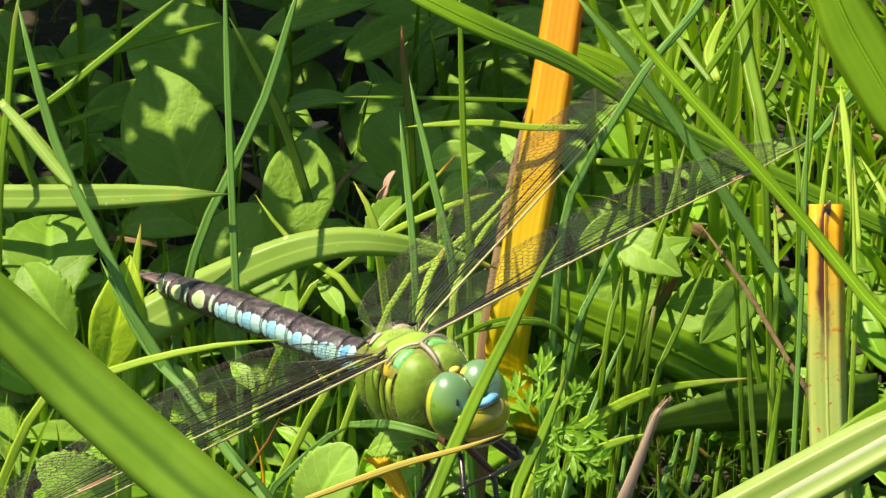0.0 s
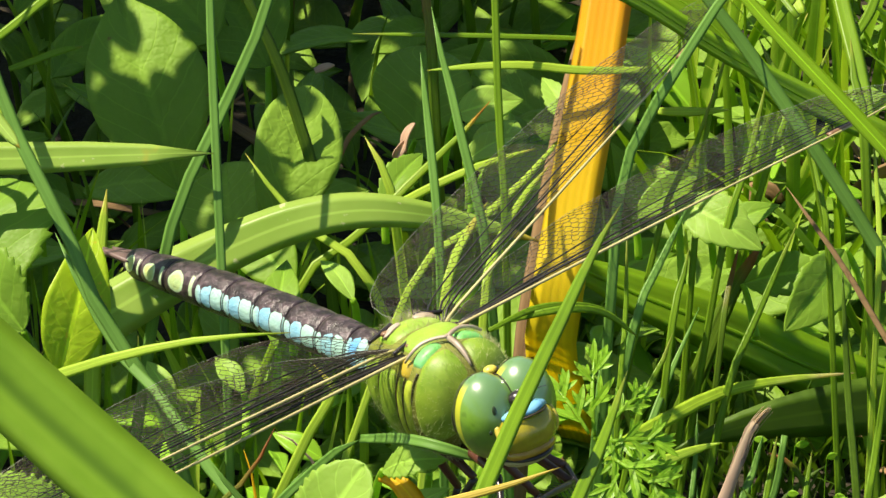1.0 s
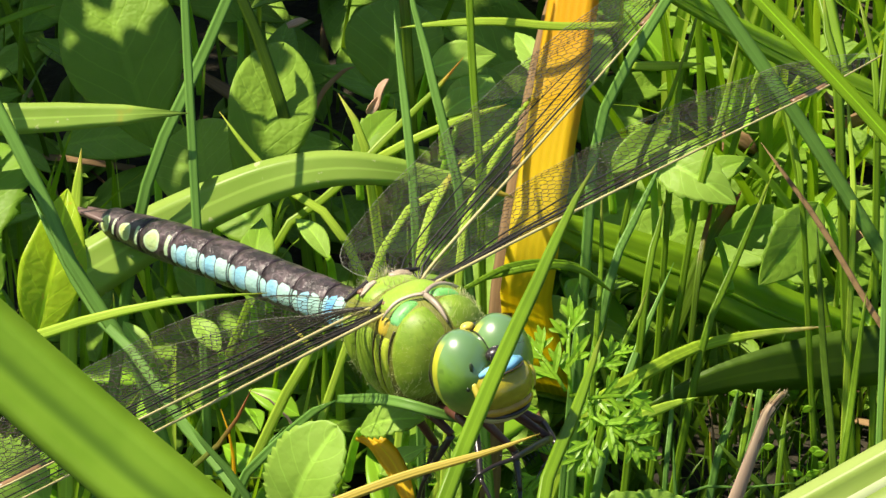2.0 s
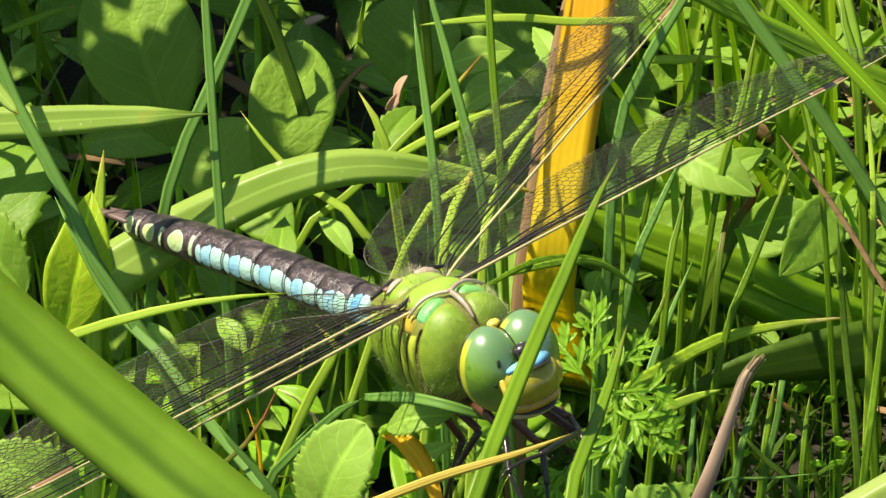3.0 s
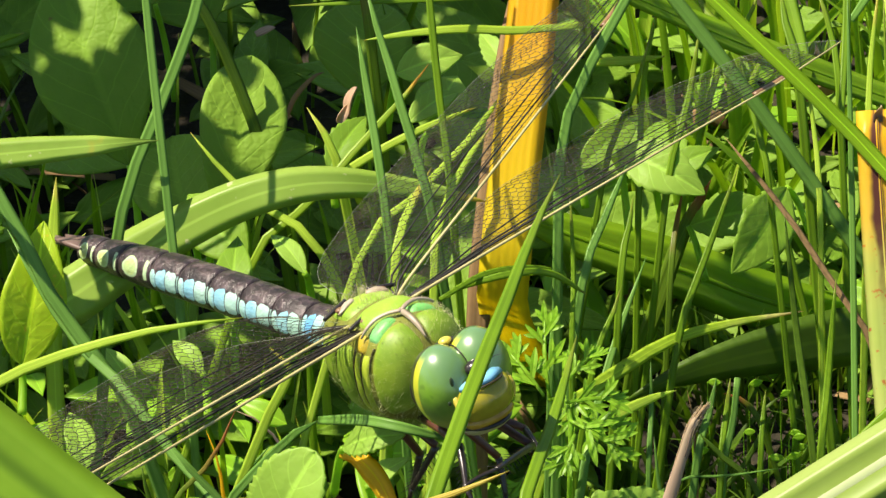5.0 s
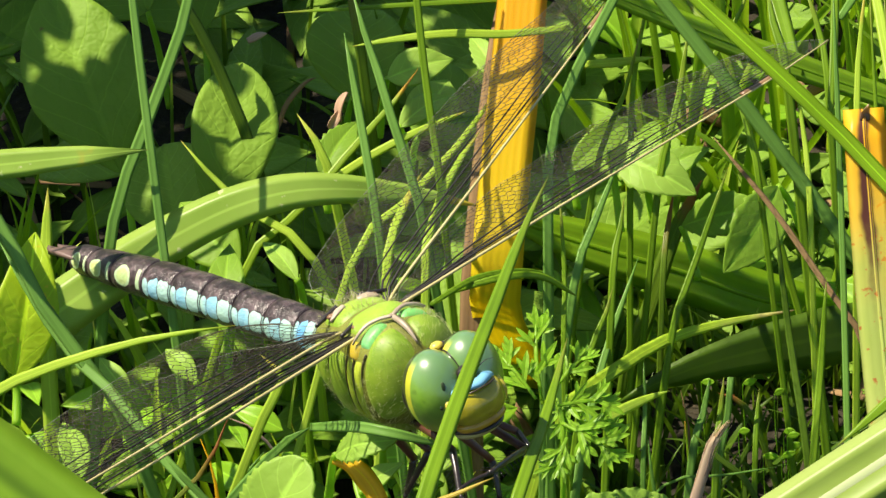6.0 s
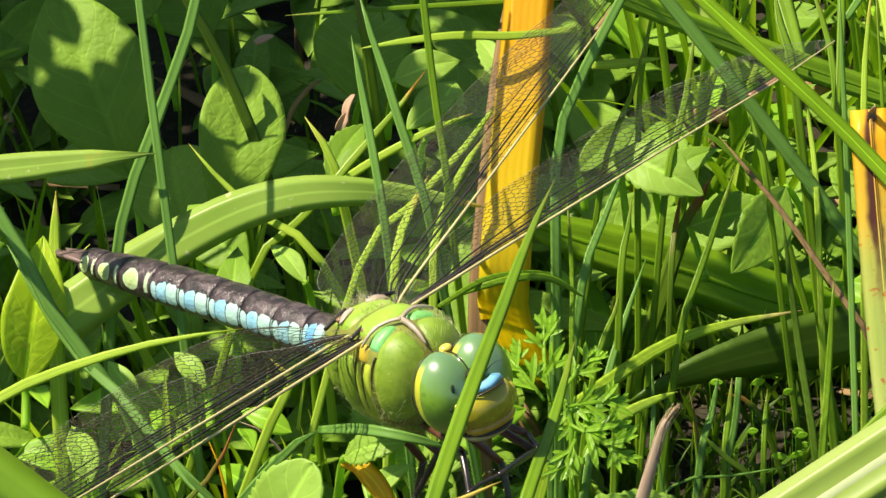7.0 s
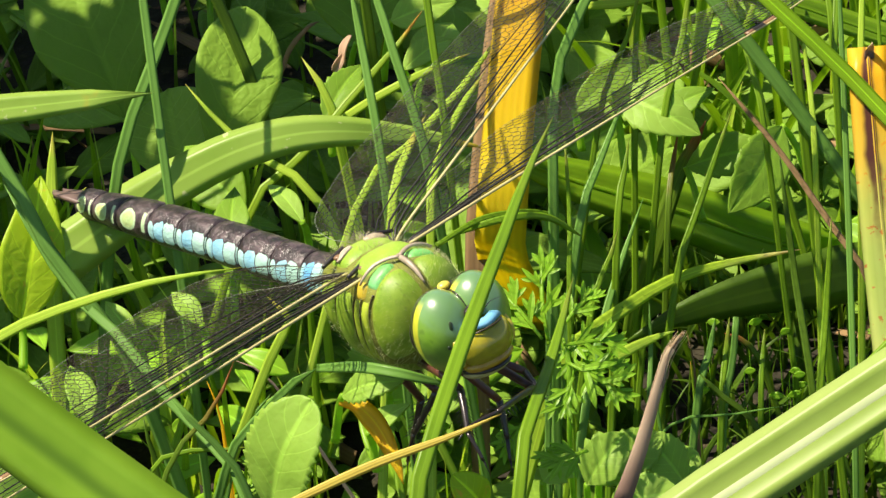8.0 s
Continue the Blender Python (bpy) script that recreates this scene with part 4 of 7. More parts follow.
    wing('forewing', thing, (1.99, -2.27, 3.37), (0.142, -0.990, -0.003), (-1, 0, 0.247), 'clear forewing with dark veins and a straw-yellow front edge', 3)
    wing('hindwing', thing, (-0.50, -2.0, 3.1), (0.266, -0.961, 0.069), (-1, 0, 0.04), 'broad clear hindwing held low in the grass', 4)
    # legs
    leg(thing, [(4.5, -1.5, -4.0), (12.0, -2.1, -4.8), (14.6, -3.9, -7.3), (15.6, -3.8, -9.6)], 'dark bent front leg with spines')
    leg(thing, [(4.5, 1.5, -4.0), (11.9, 4.3, -8.0), (15.6, -1.3, -6.4), (16.0, -4.8, -6.2)], 'dark bent front leg with spines')
    leg(thing, [(1.5, -1.8, -5.0), (4.4, -0.5, -7.7), (2.3, -2.7, -11.2), (0.8, -3.4, -14.0)], 'red-brown middle leg')
    leg(thing, [(1.5, 1.8, -5.0), (6.4, 6.8, -9.1), (9.3, 6.2, -10.7), (8.8, 4.5, -11.7)], 'dark middle leg')
    leg(thing, [(-1.5, -1.8, -5.0), (-2.8, 1.3, -11.3), (-4.3, 0.1, -14.9), (-5.6, 0.2, -17.4)], 'red-brown hind leg')
    leg(thing, [(-1.5, 1.8, -5.0), (0.8, 6.5, -13.2), (1.7, 5.7, -16.3), (2.2, 5.1, -18.0)], 'dark hind leg')
    return thing, fore, hind



# ---- filler growth: grass and ground leaves behind and around ----
def scatter_grass(name, label, count, xs, ys, heights, widths, material, seed, lean=0.35, keep=None):
    rnd = random.Random(seed)
    verts, faces, uvs = [], [], []
    made = 0
    while made < count:
        x, y = rnd.uniform(*xs), rnd.uniform(*ys)
        if keep and not keep(x, y):
            continue
        made += 1
        h, w = rnd.uniform(*heights), rnd.uniform(*widths)
        az = rnd.random() * 6.283
        d = Vector((math.cos(az), math.sin(az) * 0.6, 0)) * h * lean * rnd.random()
        droop = rnd.random() * 0.35
        p0 = Vector((x, y, -3.0))
        p1 = p0 + Vector((0, 0, h * 0.6)) + d * 0.35
        p2 = p0 + Vector((0, 0, h * (1 - droop))) + d * (1 + droop)
        face = rnd.random() * 6.283
        side = Vector((math.cos(face), math.sin(face), 0))
        n, o = 9, len(verts)
        for i in range(n):
            t = i / (n - 1)
            p = p0 * (1 - t) ** 2 + p1 * (2 * t * (1 - t)) + p2 * t * t
            ww = w * 0.5 * (0.65 + 0.35 * min(1, t * 3)) * (1 - t ** 2.4) + 0.03
            crease = Vector((-side.y, side.x, 0.25)) * ww * 0.45
            verts += [p - side * ww + crease, p, p + side * ww + crease]
            uvs += [(0, t), (0.5, t), (1, t)]
        for i in range(n - 1):
            for k in range(2):
                a = o + i * 3 + k
                faces.append((a, a + 1, a + 4, a + 3))
    ob = new(name, mesh(name, verts, faces, uvs, material))
    tagged(ob, label, "grass", kind="stuff")


def scatter_leaves(name, label, count, xs, ys, zs, sizes, material, seed, bare=None):
    """Low leaves over a stretch of ground; one patch (x from, to, y from, to) stays clear, its dark soil standing in
    for shade.
    """
    rnd = random.Random(seed)
    pieces = []
    for _ in range(count):
        x, y = rnd.uniform(*xs), rnd.uniform(*ys)
        z, s = rnd.uniform(*zs), rnd.uniform(*sizes)
        a = rnd.random() * 6.283
        d = Vector((math.cos(a), math.sin(a), rnd.uniform(-0.2, 0.5)))
        nrm = Vector((rnd.uniform(-0.5, 0.5), rnd.uniform(-0.9, 0.1), 1.0))
        b = Vector((x, y, z))
        piece = leaf_sheet(b, b + d * s * 1.25, s * rnd.uniform(0.36, 0.62), nrm, peak=rnd.uniform(0.38, 0.5), sharp=rnd.uniform(0.75, 1.1), rows=9, cols=7, seed=rnd.randrange(9999), arch=0.1, teeth=rnd.choice((0, 8)), depth=0.12)
        m = b + d * s * 0.6
        if not (bare and bare[0] < m.x < bare[1] and bare[2] < m.y < bare[3]):
            pieces.append(piece)
    ob = new(name, mesh(name, *join(pieces), material=material))
    tagged(ob, label, "ground leaves", kind="stuff")


def shade_canopy(gaps, seed):
    """Unseen small leaves added above the view, with gaps: they throw dappled shade on the low leaves."""
    rnd = random.Random(seed)
    pieces = []
    for i in range(33):
        for j in range(52):
            x, y = -124 + 2.55 * i + rnd.uniform(-0.9, 0.9), 40 + 2.7 * j + rnd.uniform(-0.9, 0.9)
            if rnd.random() < (0.04 if math.hypot(x + 78, y - 60) < 9 or math.hypot(x + 63, y - 46) < 6 else 0.2) or any(((x - gx) * c + (y - gy) * d) ** 2 / (ra + 2.2) ** 2 + ((y - gy) * c - (x - gx) * d) ** 2 / (rb + 2.2) ** 2 < 1
                                           for gx, gy, ra, rb, c, d in ((g[0], g[1], g[2], g[3], math.cos(radians(g[4])), math.sin(radians(g[4]))) for g in gaps)):
                continue
            a = rnd.random() * 6.283
            d = Vector((math.cos(a), math.sin(a), rnd.uniform(-0.25, 0.25))) * rnd.uniform(2.4, 3.2)
            m = Vector((x, y, 100 + rnd.uniform(-2.5, 2.5)))
            pieces.append(leaf_sheet(m - d, m + d, 4.6, (rnd.uniform(-0.6, 0.1), 0.1, 1), peak=0.45, rows=7, cols=5, seed=rnd.randrange(9999)))
    for i in range(9):
        x, y = -120 + 9 * i, 48 + 14 * i
        pieces.append(tube([(x - 60, y + 40, -3.0), (x - 45, y + 32, 70.0), (x, y, 99.0)], 0.9, 12, 6, taper=0.6))
    ob = new("tall_leaves", mesh("tall_leaves", *join(pieces), material=FEATHER))
    tagged(ob, "unseen small leaves added to cast dappled shade", "leaves", kind="stuff")


def litter(count, seed):
    """Dead stems and crumbs of leaf on the soil."""
    rnd = random.Random(seed)
    pieces = []
    for _ in range(count):
        x, y = rnd.uniform(-70, 90), rnd.uniform(20, 170)
        a, s = rnd.random() * 6.283, rnd.uniform(5, 22)
        p = Vector((x, y, rnd.uniform(-2, 3)))
        d = Vector((math.cos(a), math.sin(a), rnd.uniform(-0.1, 0.35))) * s
        pieces.append(ribbon([p, p + d * 0.5 + Vector((0, 0, rnd.uniform(0, 2))), p + d], rnd.uniform(0.5, 2.0), 0.2, 0.2, (0, -0.3, 1), rnd.uniform(-50, 50), rnd.uniform(-90, 90), 6, 0.9, 7))
    ob = new("leaf_litter", mesh("leaf_litter", *join(pieces), material=DRY))
    tagged(ob, "brown dead stalks and leaf scraps on soil", "leaf litter", kind="stuff")


def flat_lobe(p, d, up, length, width, n=8):
    """A thin flat finger of leaf with a blunt tip and a shallow crease."""
    side = d.cross(up).normalized()
    up = side.cross(d)
    verts, uvs, faces = [], [], []
    for layer in (0.0, 0.05):
        for i in range(n):
            t = i / (n - 1)
            w = width * 0.5 * (0.6 + 0.4 * min(1, t / 0.5)) * (1 - max(0.0, (t - 0.45) / 0.55) ** 2.6) + 0.02
            q = p + d * (length * t) + up * (0.06 * length * math.sin(t * 2.4) - layer)
            verts += [q - side * w + up * w * 0.25, q, q + side * w + up * w * 0.25]
            uvs += [(0, t), (0.5, t), (1, t)]
    m = 3 * n
    for i in range(n - 1):
        for k in (0, 1):
            a = i * 3 + k
            faces += [(a, a + 1, a + 4, a + 3), (a + m, a + 3 + m, a + 4 + m, a + 1 + m)]
        a = i * 3
        faces += [(a, a + 3, a + 3 + m, a + m), (a + 2, a + 2 + m, a + 5 + m, a + 5)]
    return verts, faces, uvs


def feathery_frond(holder, base, tip, width, normal, pairs, seed):
    """One finely cut leaf: a thin midrib with flat, blunt, forked lobes in pairs and a forked end."""
    rnd = random.Random(seed)
    base, tip, nrm = Vector(base), Vector(tip), Vector(normal).normalized()
    axis = tip - base
    ln = axis.length
    axis.normalize()
    side = axis.cross(nrm).normalized()
    nrm = side.cross(axis)
    bow = nrm * ln * 0.10
    frond = part("frond", mesh("frond", *ribbon([base, base.lerp(tip, 0.5) + bow, tip], 0.34, 0.16, 0.2, nrm, 0, 0, 9, 0.8, 10), material=FEATHER), holder)

    def leaflet(p, d, size):
        # a flat leaflet cut into three or four blunt lobes
        across = nrm.cross(d).normalized()
        up = (nrm + across * rnd.uniform(-0.25, 0.25)).normalized()
        lobes = [flat_lobe(p, d, up, size, size * rnd.uniform(0.17, 0.22))]
        for turn, at in ((-0.75, 0.30), (0.70, 0.40)) + (((0.55, 0.62),) if rnd.random() < 0.4 else ()):
            e = (d + across * turn).normalized()
            lobes.append(flat_lobe(p + d * size * (at - 0.08), e, up, size * rnd.uniform(0.46, 0.60), size * rnd.uniform(0.13, 0.17)))
        part("leaflet", mesh("leaflet", *join(lobes), material=FEATHER, smooth=False), frond)

    for i in range(pairs):
        t = 0.30 + 0.42 * i / max(1, pairs - 1)
        for sgn in (-1, 1):
            s = min(0.97, t + sgn * 0.05)
            p = base.lerp(tip, s) + bow * math.sin(math.pi * s)
            size = width * 0.88 * (1.0 - 0.4 * abs(t - 0.4)) * rnd.uniform(0.85, 1.1)
            leaflet(p, (axis * rnd.uniform(1.0, 1.4) + side * sgn + nrm * rnd.uniform(-0.1, 0.3)).normalized(), size)
    leaflet(tip - axis * 1.2, axis, width * 0.75)


leaf((-34.7, 42.8, 25.9), (-41.6, 57.0, 39.2), 11.9, (0.15, -0.85, 0.5), BROAD, 'large smooth oval dark green leaf', stem=(-34.2, 41.7, 17.5), peak=0.5, sharp=0.85, seed=1, cup=0.12)
leaf((-25.4, 28.6, 28.0), (-22.0, 43.8, 37.6), 8.4, (0.2, -0.8, 0.55), BROAD, 'oval green leaf with dappled light', stem=(-26.9, 32.0, 21.0), peak=0.6, sharp=0.7, seed=2)
leaf((-28.1, 30.9, 26.3), (-30.1, 41.1, 30.4), 9.6, (-0.2, -0.75, 0.6), BROAD, 'oval green leaf in shade', stem=(-27.5, 30.6, 18.9), peak=0.5, sharp=0.7, seed=3)
leaf((-34.5, 80.4, 20.4), (-45.8, 90.6, 26.2), 13.3, (0.1, -0.7, 0.7), BROAD, 'broad dark green leaf deep in shade', stem=(-33.1, 78.7, 9.2), peak=0.5, sharp=0.6, seed=4)
leaf((-29.1, 83.2, 15.7), (-37.0, 93.9, 22.2), 12.0, (0.1, -0.7, 0.7), BROAD, 'broad dark green leaf deep in shade', stem=(-28.9, 78.8, 9.3), peak=0.5, sharp=0.6, seed=14)
leaf((-12.9, 66.3, 17.7), (-12.0, 76.1, 23.0), 10.3, (0, -0.7, 0.7), BROAD, 'broad dark green leaf deep in shade', stem=(-14.3, 67.8, 11.0), peak=0.5, sharp=0.6, seed=15)
leaf((-8.4, 46.6, 33.1), (-1.9, 47.5, 34.4), 3.9, (0, -0.6, 0.8), BROAD_LIT, 'light green pointed leaf in the grass', stem=(-9.6, 47.5, 25.6), peak=0.42, sharp=0.95, seed=5)
leaf((-5.5, 39.1, 31.1), (-2.5, 46.4, 32.7), 5.2, (0, -0.6, 0.8), BROAD_LIT, 'light green pointed leaf in the grass', stem=(-6.7, 41.1, 25.2), peak=0.42, sharp=0.95, seed=6)
leaf((-22.1, 17.9, 32.1), (-27.7, 26.4, 33.8), 5.6, (-0.2, -0.6, 0.8), LEAF_MID, 'pale green leaf under the abdomen', stem=(-22.2, 19.3, 23.7), peak=0.42, sharp=0.95, seed=7)
leaf((-47.2, 6.0, 39.7), (-48.2, 16.3, 43.8), 10.6, (0, -0.75, 0.65), LEAF_MID, 'torn green lobed leaf', stem=(-45.3, 3.9, 33.2), peak=0.5, sharp=0.55, seed=8, teeth=9, depth=0.08, notch=0.3)
leaf((-44.4, 2.0, 37.4), (-50.3, 8.1, 42.6), 6.6, (-0.3, -0.7, 0.65), LEAF_MID, 'torn green lobed leaf', stem=(-43.8, 0.9, 32.4), peak=0.5, sharp=0.6, seed=9, teeth=9, depth=0.08)
leaf((-40.9, -1.4, 35.6), (-38.7, 7.4, 44.8), 5.8, (0.2, -0.8, 0.5), MOTTLED, 'yellow-green leaf with a tan blotch', stem=(-41.0, -3.7, 32.0), peak=0.40, sharp=0.85, seed=10)
leaf((12.6, 30.2, 34.6), (20.4, 25.4, 32.6), 5.0, (-0.3, -0.45, 0.85), BROAD_LIT, 'light green lobed leaf', stem=(13.3, 26.9, 27.6), peak=0.45, sharp=0.85, seed=11, teeth=7, depth=0.07)
leaf((28.3, 29.8, 30.0), (22.6, 20.4, 27.1), 5.4, (0.5, -0.45, 0.7), LEAF_MID, 'light green scalloped leaf', stem=(30.4, 28.1, 25.9), peak=0.5, sharp=0.85, seed=12, teeth=7, depth=0.07)
leaf((19.1, 30.3, 25.5), (27.1, 28.7, 28.4), 4.4, (0.1, -0.6, 0.8), LEAF_MID, 'light green scalloped leaf', stem=(20.4, 25.8, 22.5), peak=0.5, sharp=0.85, seed=13, teeth=7, depth=0.07)
near_leaf = leaf((-17.5, -36.3, 41.5), (-13.6, -34.6, 51.4), 7.1, (-0.45, -0.6, 0.75), BROAD_LIT, 'pale green toothed leaf', stem=(-19.4, -35.8, 35.7), peak=0.56, sharp=0.48, seed=16, teeth=13, depth=0.05, rows=80, name='toothed_leaf')
leaf((-12.4, -17.2, 37.8), (-7.1, -19.8, 41.2), 3.0, (0, -0.5, 0.85), BROAD_LIT, 'small pale green toothed leaf', stem=(-13.8, -10.0, 27.2), peak=0.5, sharp=0.7, seed=17, teeth=9, depth=0.12, name='toothed_leaf')
leaf((-37.9, -22.6, 33.6), (-45.5, -21.6, 38.5), 6.3, (0, -0.6, 0.75), BROAD_LIT, 'pale green toothed leaf', stem=(-35.6, -22.9, 29.7), peak=0.45, sharp=0.6, seed=18, teeth=11, depth=0.12, name='toothed_leaf')
blade([(-12.7, -15.9, 36.3), (-11.1, -17.0, 36.5), (-9.4, -18.9, 35.5), (-8.1, -21.3, 33.7), (-7.6, -22.5, 32.2)], 2.0, YELLOW, 'withered orange-yellow curled small leaf', fold=0.35, taper=3.0, root=0.4, face=(-0.2, -0.75, 0.6), name='withered_leaf', category='leaf', group='', n=20)
leaf((-12.9, 38.6, 33.6), (-12.1, 40.2, 36.0), 1.1, (-0.7, -0.3, 0.6), PALE_LITTER, 'scrap of pale dead leaf on soil', peak=0.5, sharp=0.4, seed=20, cup=0.5, name='dead_leaf', category='dead leaf', group='')
leaf((-13.9, 38.2, 33.2), (-12.9, 39.2, 34.6), 0.9, (0.4, -0.5, 0.7), PALE_LITTER, 'scrap of pale dead leaf on soil', peak=0.4, sharp=0.5, seed=23, cup=0.4, name='dead_leaf', category='dead leaf', group='')
leaf((12.4, -9.3, 17.7), (17.8, -8.5, 22.4), 5.5, (0.1, -0.6, 0.8), BROAD_LIT, 'round light green leaf low down', stem=(11.8, -9.8, 13.5), peak=0.5, sharp=0.5, seed=31, teeth=9, depth=0.06)
leaf((9.0, -11.2, 22.1), (14.6, -9.1, 25.1), 4.5, (-0.1, -0.6, 0.8), BROAD_LIT, 'round light green leaf low down', stem=(8.8, -10.7, 15.8), peak=0.5, sharp=0.5, seed=32, teeth=9, depth=0.06)
leaf((9.8, -15.7, 22.6), (15.7, -16.6, 24.8), 4.4, (-0.1, -0.5, 0.85), BROAD_LIT, 'round light green leaf low down', stem=(9.7, -14.3, 17.6), peak=0.5, sharp=0.5, seed=33, teeth=9, depth=0.06)
leaf((7.9, -12.9, 23.1), (11.4, -10.3, 26.5), 4.4, (-0.2, -0.7, 0.7), BROAD_LIT, 'light green lobed leaf under the herb', stem=(8.0, -12.0, 14.0), peak=0.5, sharp=0.7, seed=61, teeth=5, depth=0.14)
leaf((16.4, -11.3, 21.5), (13.1, -8.8, 25.1), 4.0, (0.2, -0.7, 0.7), BROAD_LIT, 'light green toothed leaf under the herb', stem=(16.0, -10.5, 12.0), peak=0.5, sharp=0.55, seed=62, teeth=8, depth=0.06)
leaf((4.1, -15.8, 26.1), (6.9, -14.2, 28.1), 3.2, (0.0, -0.7, 0.7), BROAD_LIT, 'light green lobed leaf under the herb', stem=(4.0, -15.0, 18.0), peak=0.5, sharp=0.7, seed=63, teeth=5, depth=0.14)
leaf((-0.9, -20.0, 26.9), (-3.5, -19.8, 30.7), 3.4, (0.1, -0.6, 0.8), MOTTLED, 'yellow-green mottled leaf low down', stem=(-1.0, -20.1, 23.3), peak=0.5, sharp=0.6, seed=34)
leaf((-8.8, -7.6, 30.6), (-10.0, -2.3, 34.7), 5.4, (-0.2, -0.8, 0.5), LEAF_MID, 'light green toothed leaf under the thorax', stem=(-9.1, -8.1, 26.5), peak=0.45, sharp=0.6, seed=35, teeth=10, depth=0.1)
leaf((-22.7, 6.4, 33.3), (-22.5, 15.9, 36.4), 3.6, (-0.1, -0.6, 0.8), LEAF_MID, 'pale green leaf behind the abdomen', stem=(-22.7, 4.1, 30.0), peak=0.42, sharp=0.95, seed=36)
leaf((-31.1, -1.3, 32.7), (-33.8, 2.3, 34.4), 2.1, (-0.1, -0.6, 0.8), BROAD_LIT, 'pale green leaf behind the wing', stem=(-30.2, -3.5, 29.5), peak=0.42, sharp=0.95, seed=37)
leaf((-25.2, -0.7, 33.6), (-27.9, 2.6, 34.8), 2.1, (0.2, -0.6, 0.8), BROAD_LIT, 'pale green leaf behind the wing', stem=(-24.8, -2.9, 30.3), peak=0.42, sharp=0.95, seed=38)
leaf((-7.2, 38.1, 33.1), (-2.4, 42.9, 33.1), 2.9, (-0.3, -0.55, 0.8), BROAD_LIT, 'light green leaf low in the grass', stem=(-6.7, 39.2, 27.8), peak=0.42, sharp=0.95, seed=50, teeth=0, depth=0.1)
leaf((-14.8, 32.4, 32.0), (-11.2, 38.5, 33.7), 3.3, (0.0, -0.55, 0.8), LEAF_MID, 'light green leaf low in the grass', stem=(-14.4, 33.6, 26.7), peak=0.42, sharp=0.95, seed=51, teeth=8, depth=0.1)
leaf((8.8, 32.0, 31.4), (15.0, 38.1, 33.1), 3.1, (0.3, -0.55, 0.8), LEAF_MID, 'light green leaf low in the grass', stem=(9.4, 33.1, 26.1), peak=0.42, sharp=0.95, seed=52, teeth=0, depth=0.1)
leaf((15.8, 29.4, 31.2), (22.1, 31.2, 33.8), 3.1, (-0.3, -0.55, 0.8), LEAF_MID, 'light green leaf low in the grass', stem=(16.5, 30.6, 25.9), peak=0.42, sharp=0.95, seed=53, teeth=0, depth=0.1)
leaf((3.0, 41.7, 34.9), (-0.2, 47.9, 36.7), 2.7, (0.0, -0.55, 0.8), BROAD_LIT, 'light green leaf low in the grass', stem=(3.6, 42.9, 29.6), peak=0.42, sharp=0.95, seed=54, teeth=8, depth=0.1)
leaf((-16.3, 10.6, 35.8), (-19.5, 15.9, 36.4), 2.1, (0.3, -0.55, 0.8), BROAD_LIT, 'light green leaf low in the grass', stem=(-15.9, 11.9, 30.6), peak=0.42, sharp=0.95, seed=55, teeth=0, depth=0.1)
leaf((-10.9, -9.8, 27.6), (-7.0, -9.9, 30.8), 2.0, (-0.3, -0.55, 0.8), BROAD_LIT, 'light green leaf low in the grass', stem=(-10.5, -8.6, 22.3), peak=0.42, sharp=0.95, seed=56, teeth=0, depth=0.1)
leaf((-34.6, -13.1, 33.2), (-36.4, -7.2, 34.8), 2.7, (0.3, -0.55, 0.8), BROAD_LIT, 'light green leaf low in the grass', stem=(-34.5, -11.9, 28.0), peak=0.42, sharp=0.95, seed=58, teeth=0, depth=0.1)
blade([(-17.3, 24.3, 34.4), (-13.2, 26.4, 35.6), (-9.6, 28.4, 36.7), (-5.4, 29.5, 38.3), (-0.7, 32.1, 38.6)], 0.78, GRASS_LIME, 'light green blade behind the wings', taper=5.0)
blade([(-26.2, -7.2, -3.0), (-18.7, 2.2, 17.0), (-11.2, 11.5, 37.0), (-6.3, 17.7, 38.9), (-1.2, 23.9, 40.8), (2.9, 30.2, 42.9)], 0.66, GRASS_LIME, 'light green blade behind the wings', taper=14.6)
blade([(-7.0, -14.2, -3.0), (-5.8, -4.4, 17.9), (-4.6, 5.4, 38.8), (-4.2, 9.4, 40.9), (-2.2, 15.5, 42.8), (0.8, 21.2, 43.9)], 0.75, GRASS_LIME, 'light green blade behind the wings', taper=18.1)
blade([(-12.3, -10.8, -3.0), (-10.2, -1.7, 17.5), (-8.1, 7.4, 38.1), (-7.2, 11.6, 40.6), (-4.7, 17.5, 42.1)], 0.85, GRASS_LIME, 'light green blade behind the wings', taper=19.6)
blade([(-2.6, 1.6, 40.3), (2.2, 2.2, 41.2), (5.7, 3.8, 39.9), (8.7, 4.3, 37.2)], 0.64, GRASS, 'curved thin stalk behind the head', taper=7.0)
blade([(-4.1, -0.6, 40.7), (-0.2, 2.2, 41.2), (3.7, 4.1, 40.4), (6.7, 5.5, 38.9)], 0.54, GRASS, 'curved thin stalk behind the head', taper=7.0)
blade([(-20.0, 53.1, 23.2), (-18.9, 54.5, 25.3), (-17.0, 55.7, 26.9), (-15.9, 56.0, 27.3)], 0.50, DRY, 'curled brown dead stalk', taper=6.0)
blade([(-22.8, 61.6, 28.4), (-21.6, 61.9, 28.8), (-20.8, 62.0, 28.9)], 0.79, DRY_PINK, 'short pink scrap of dead stalk', taper=4.0)
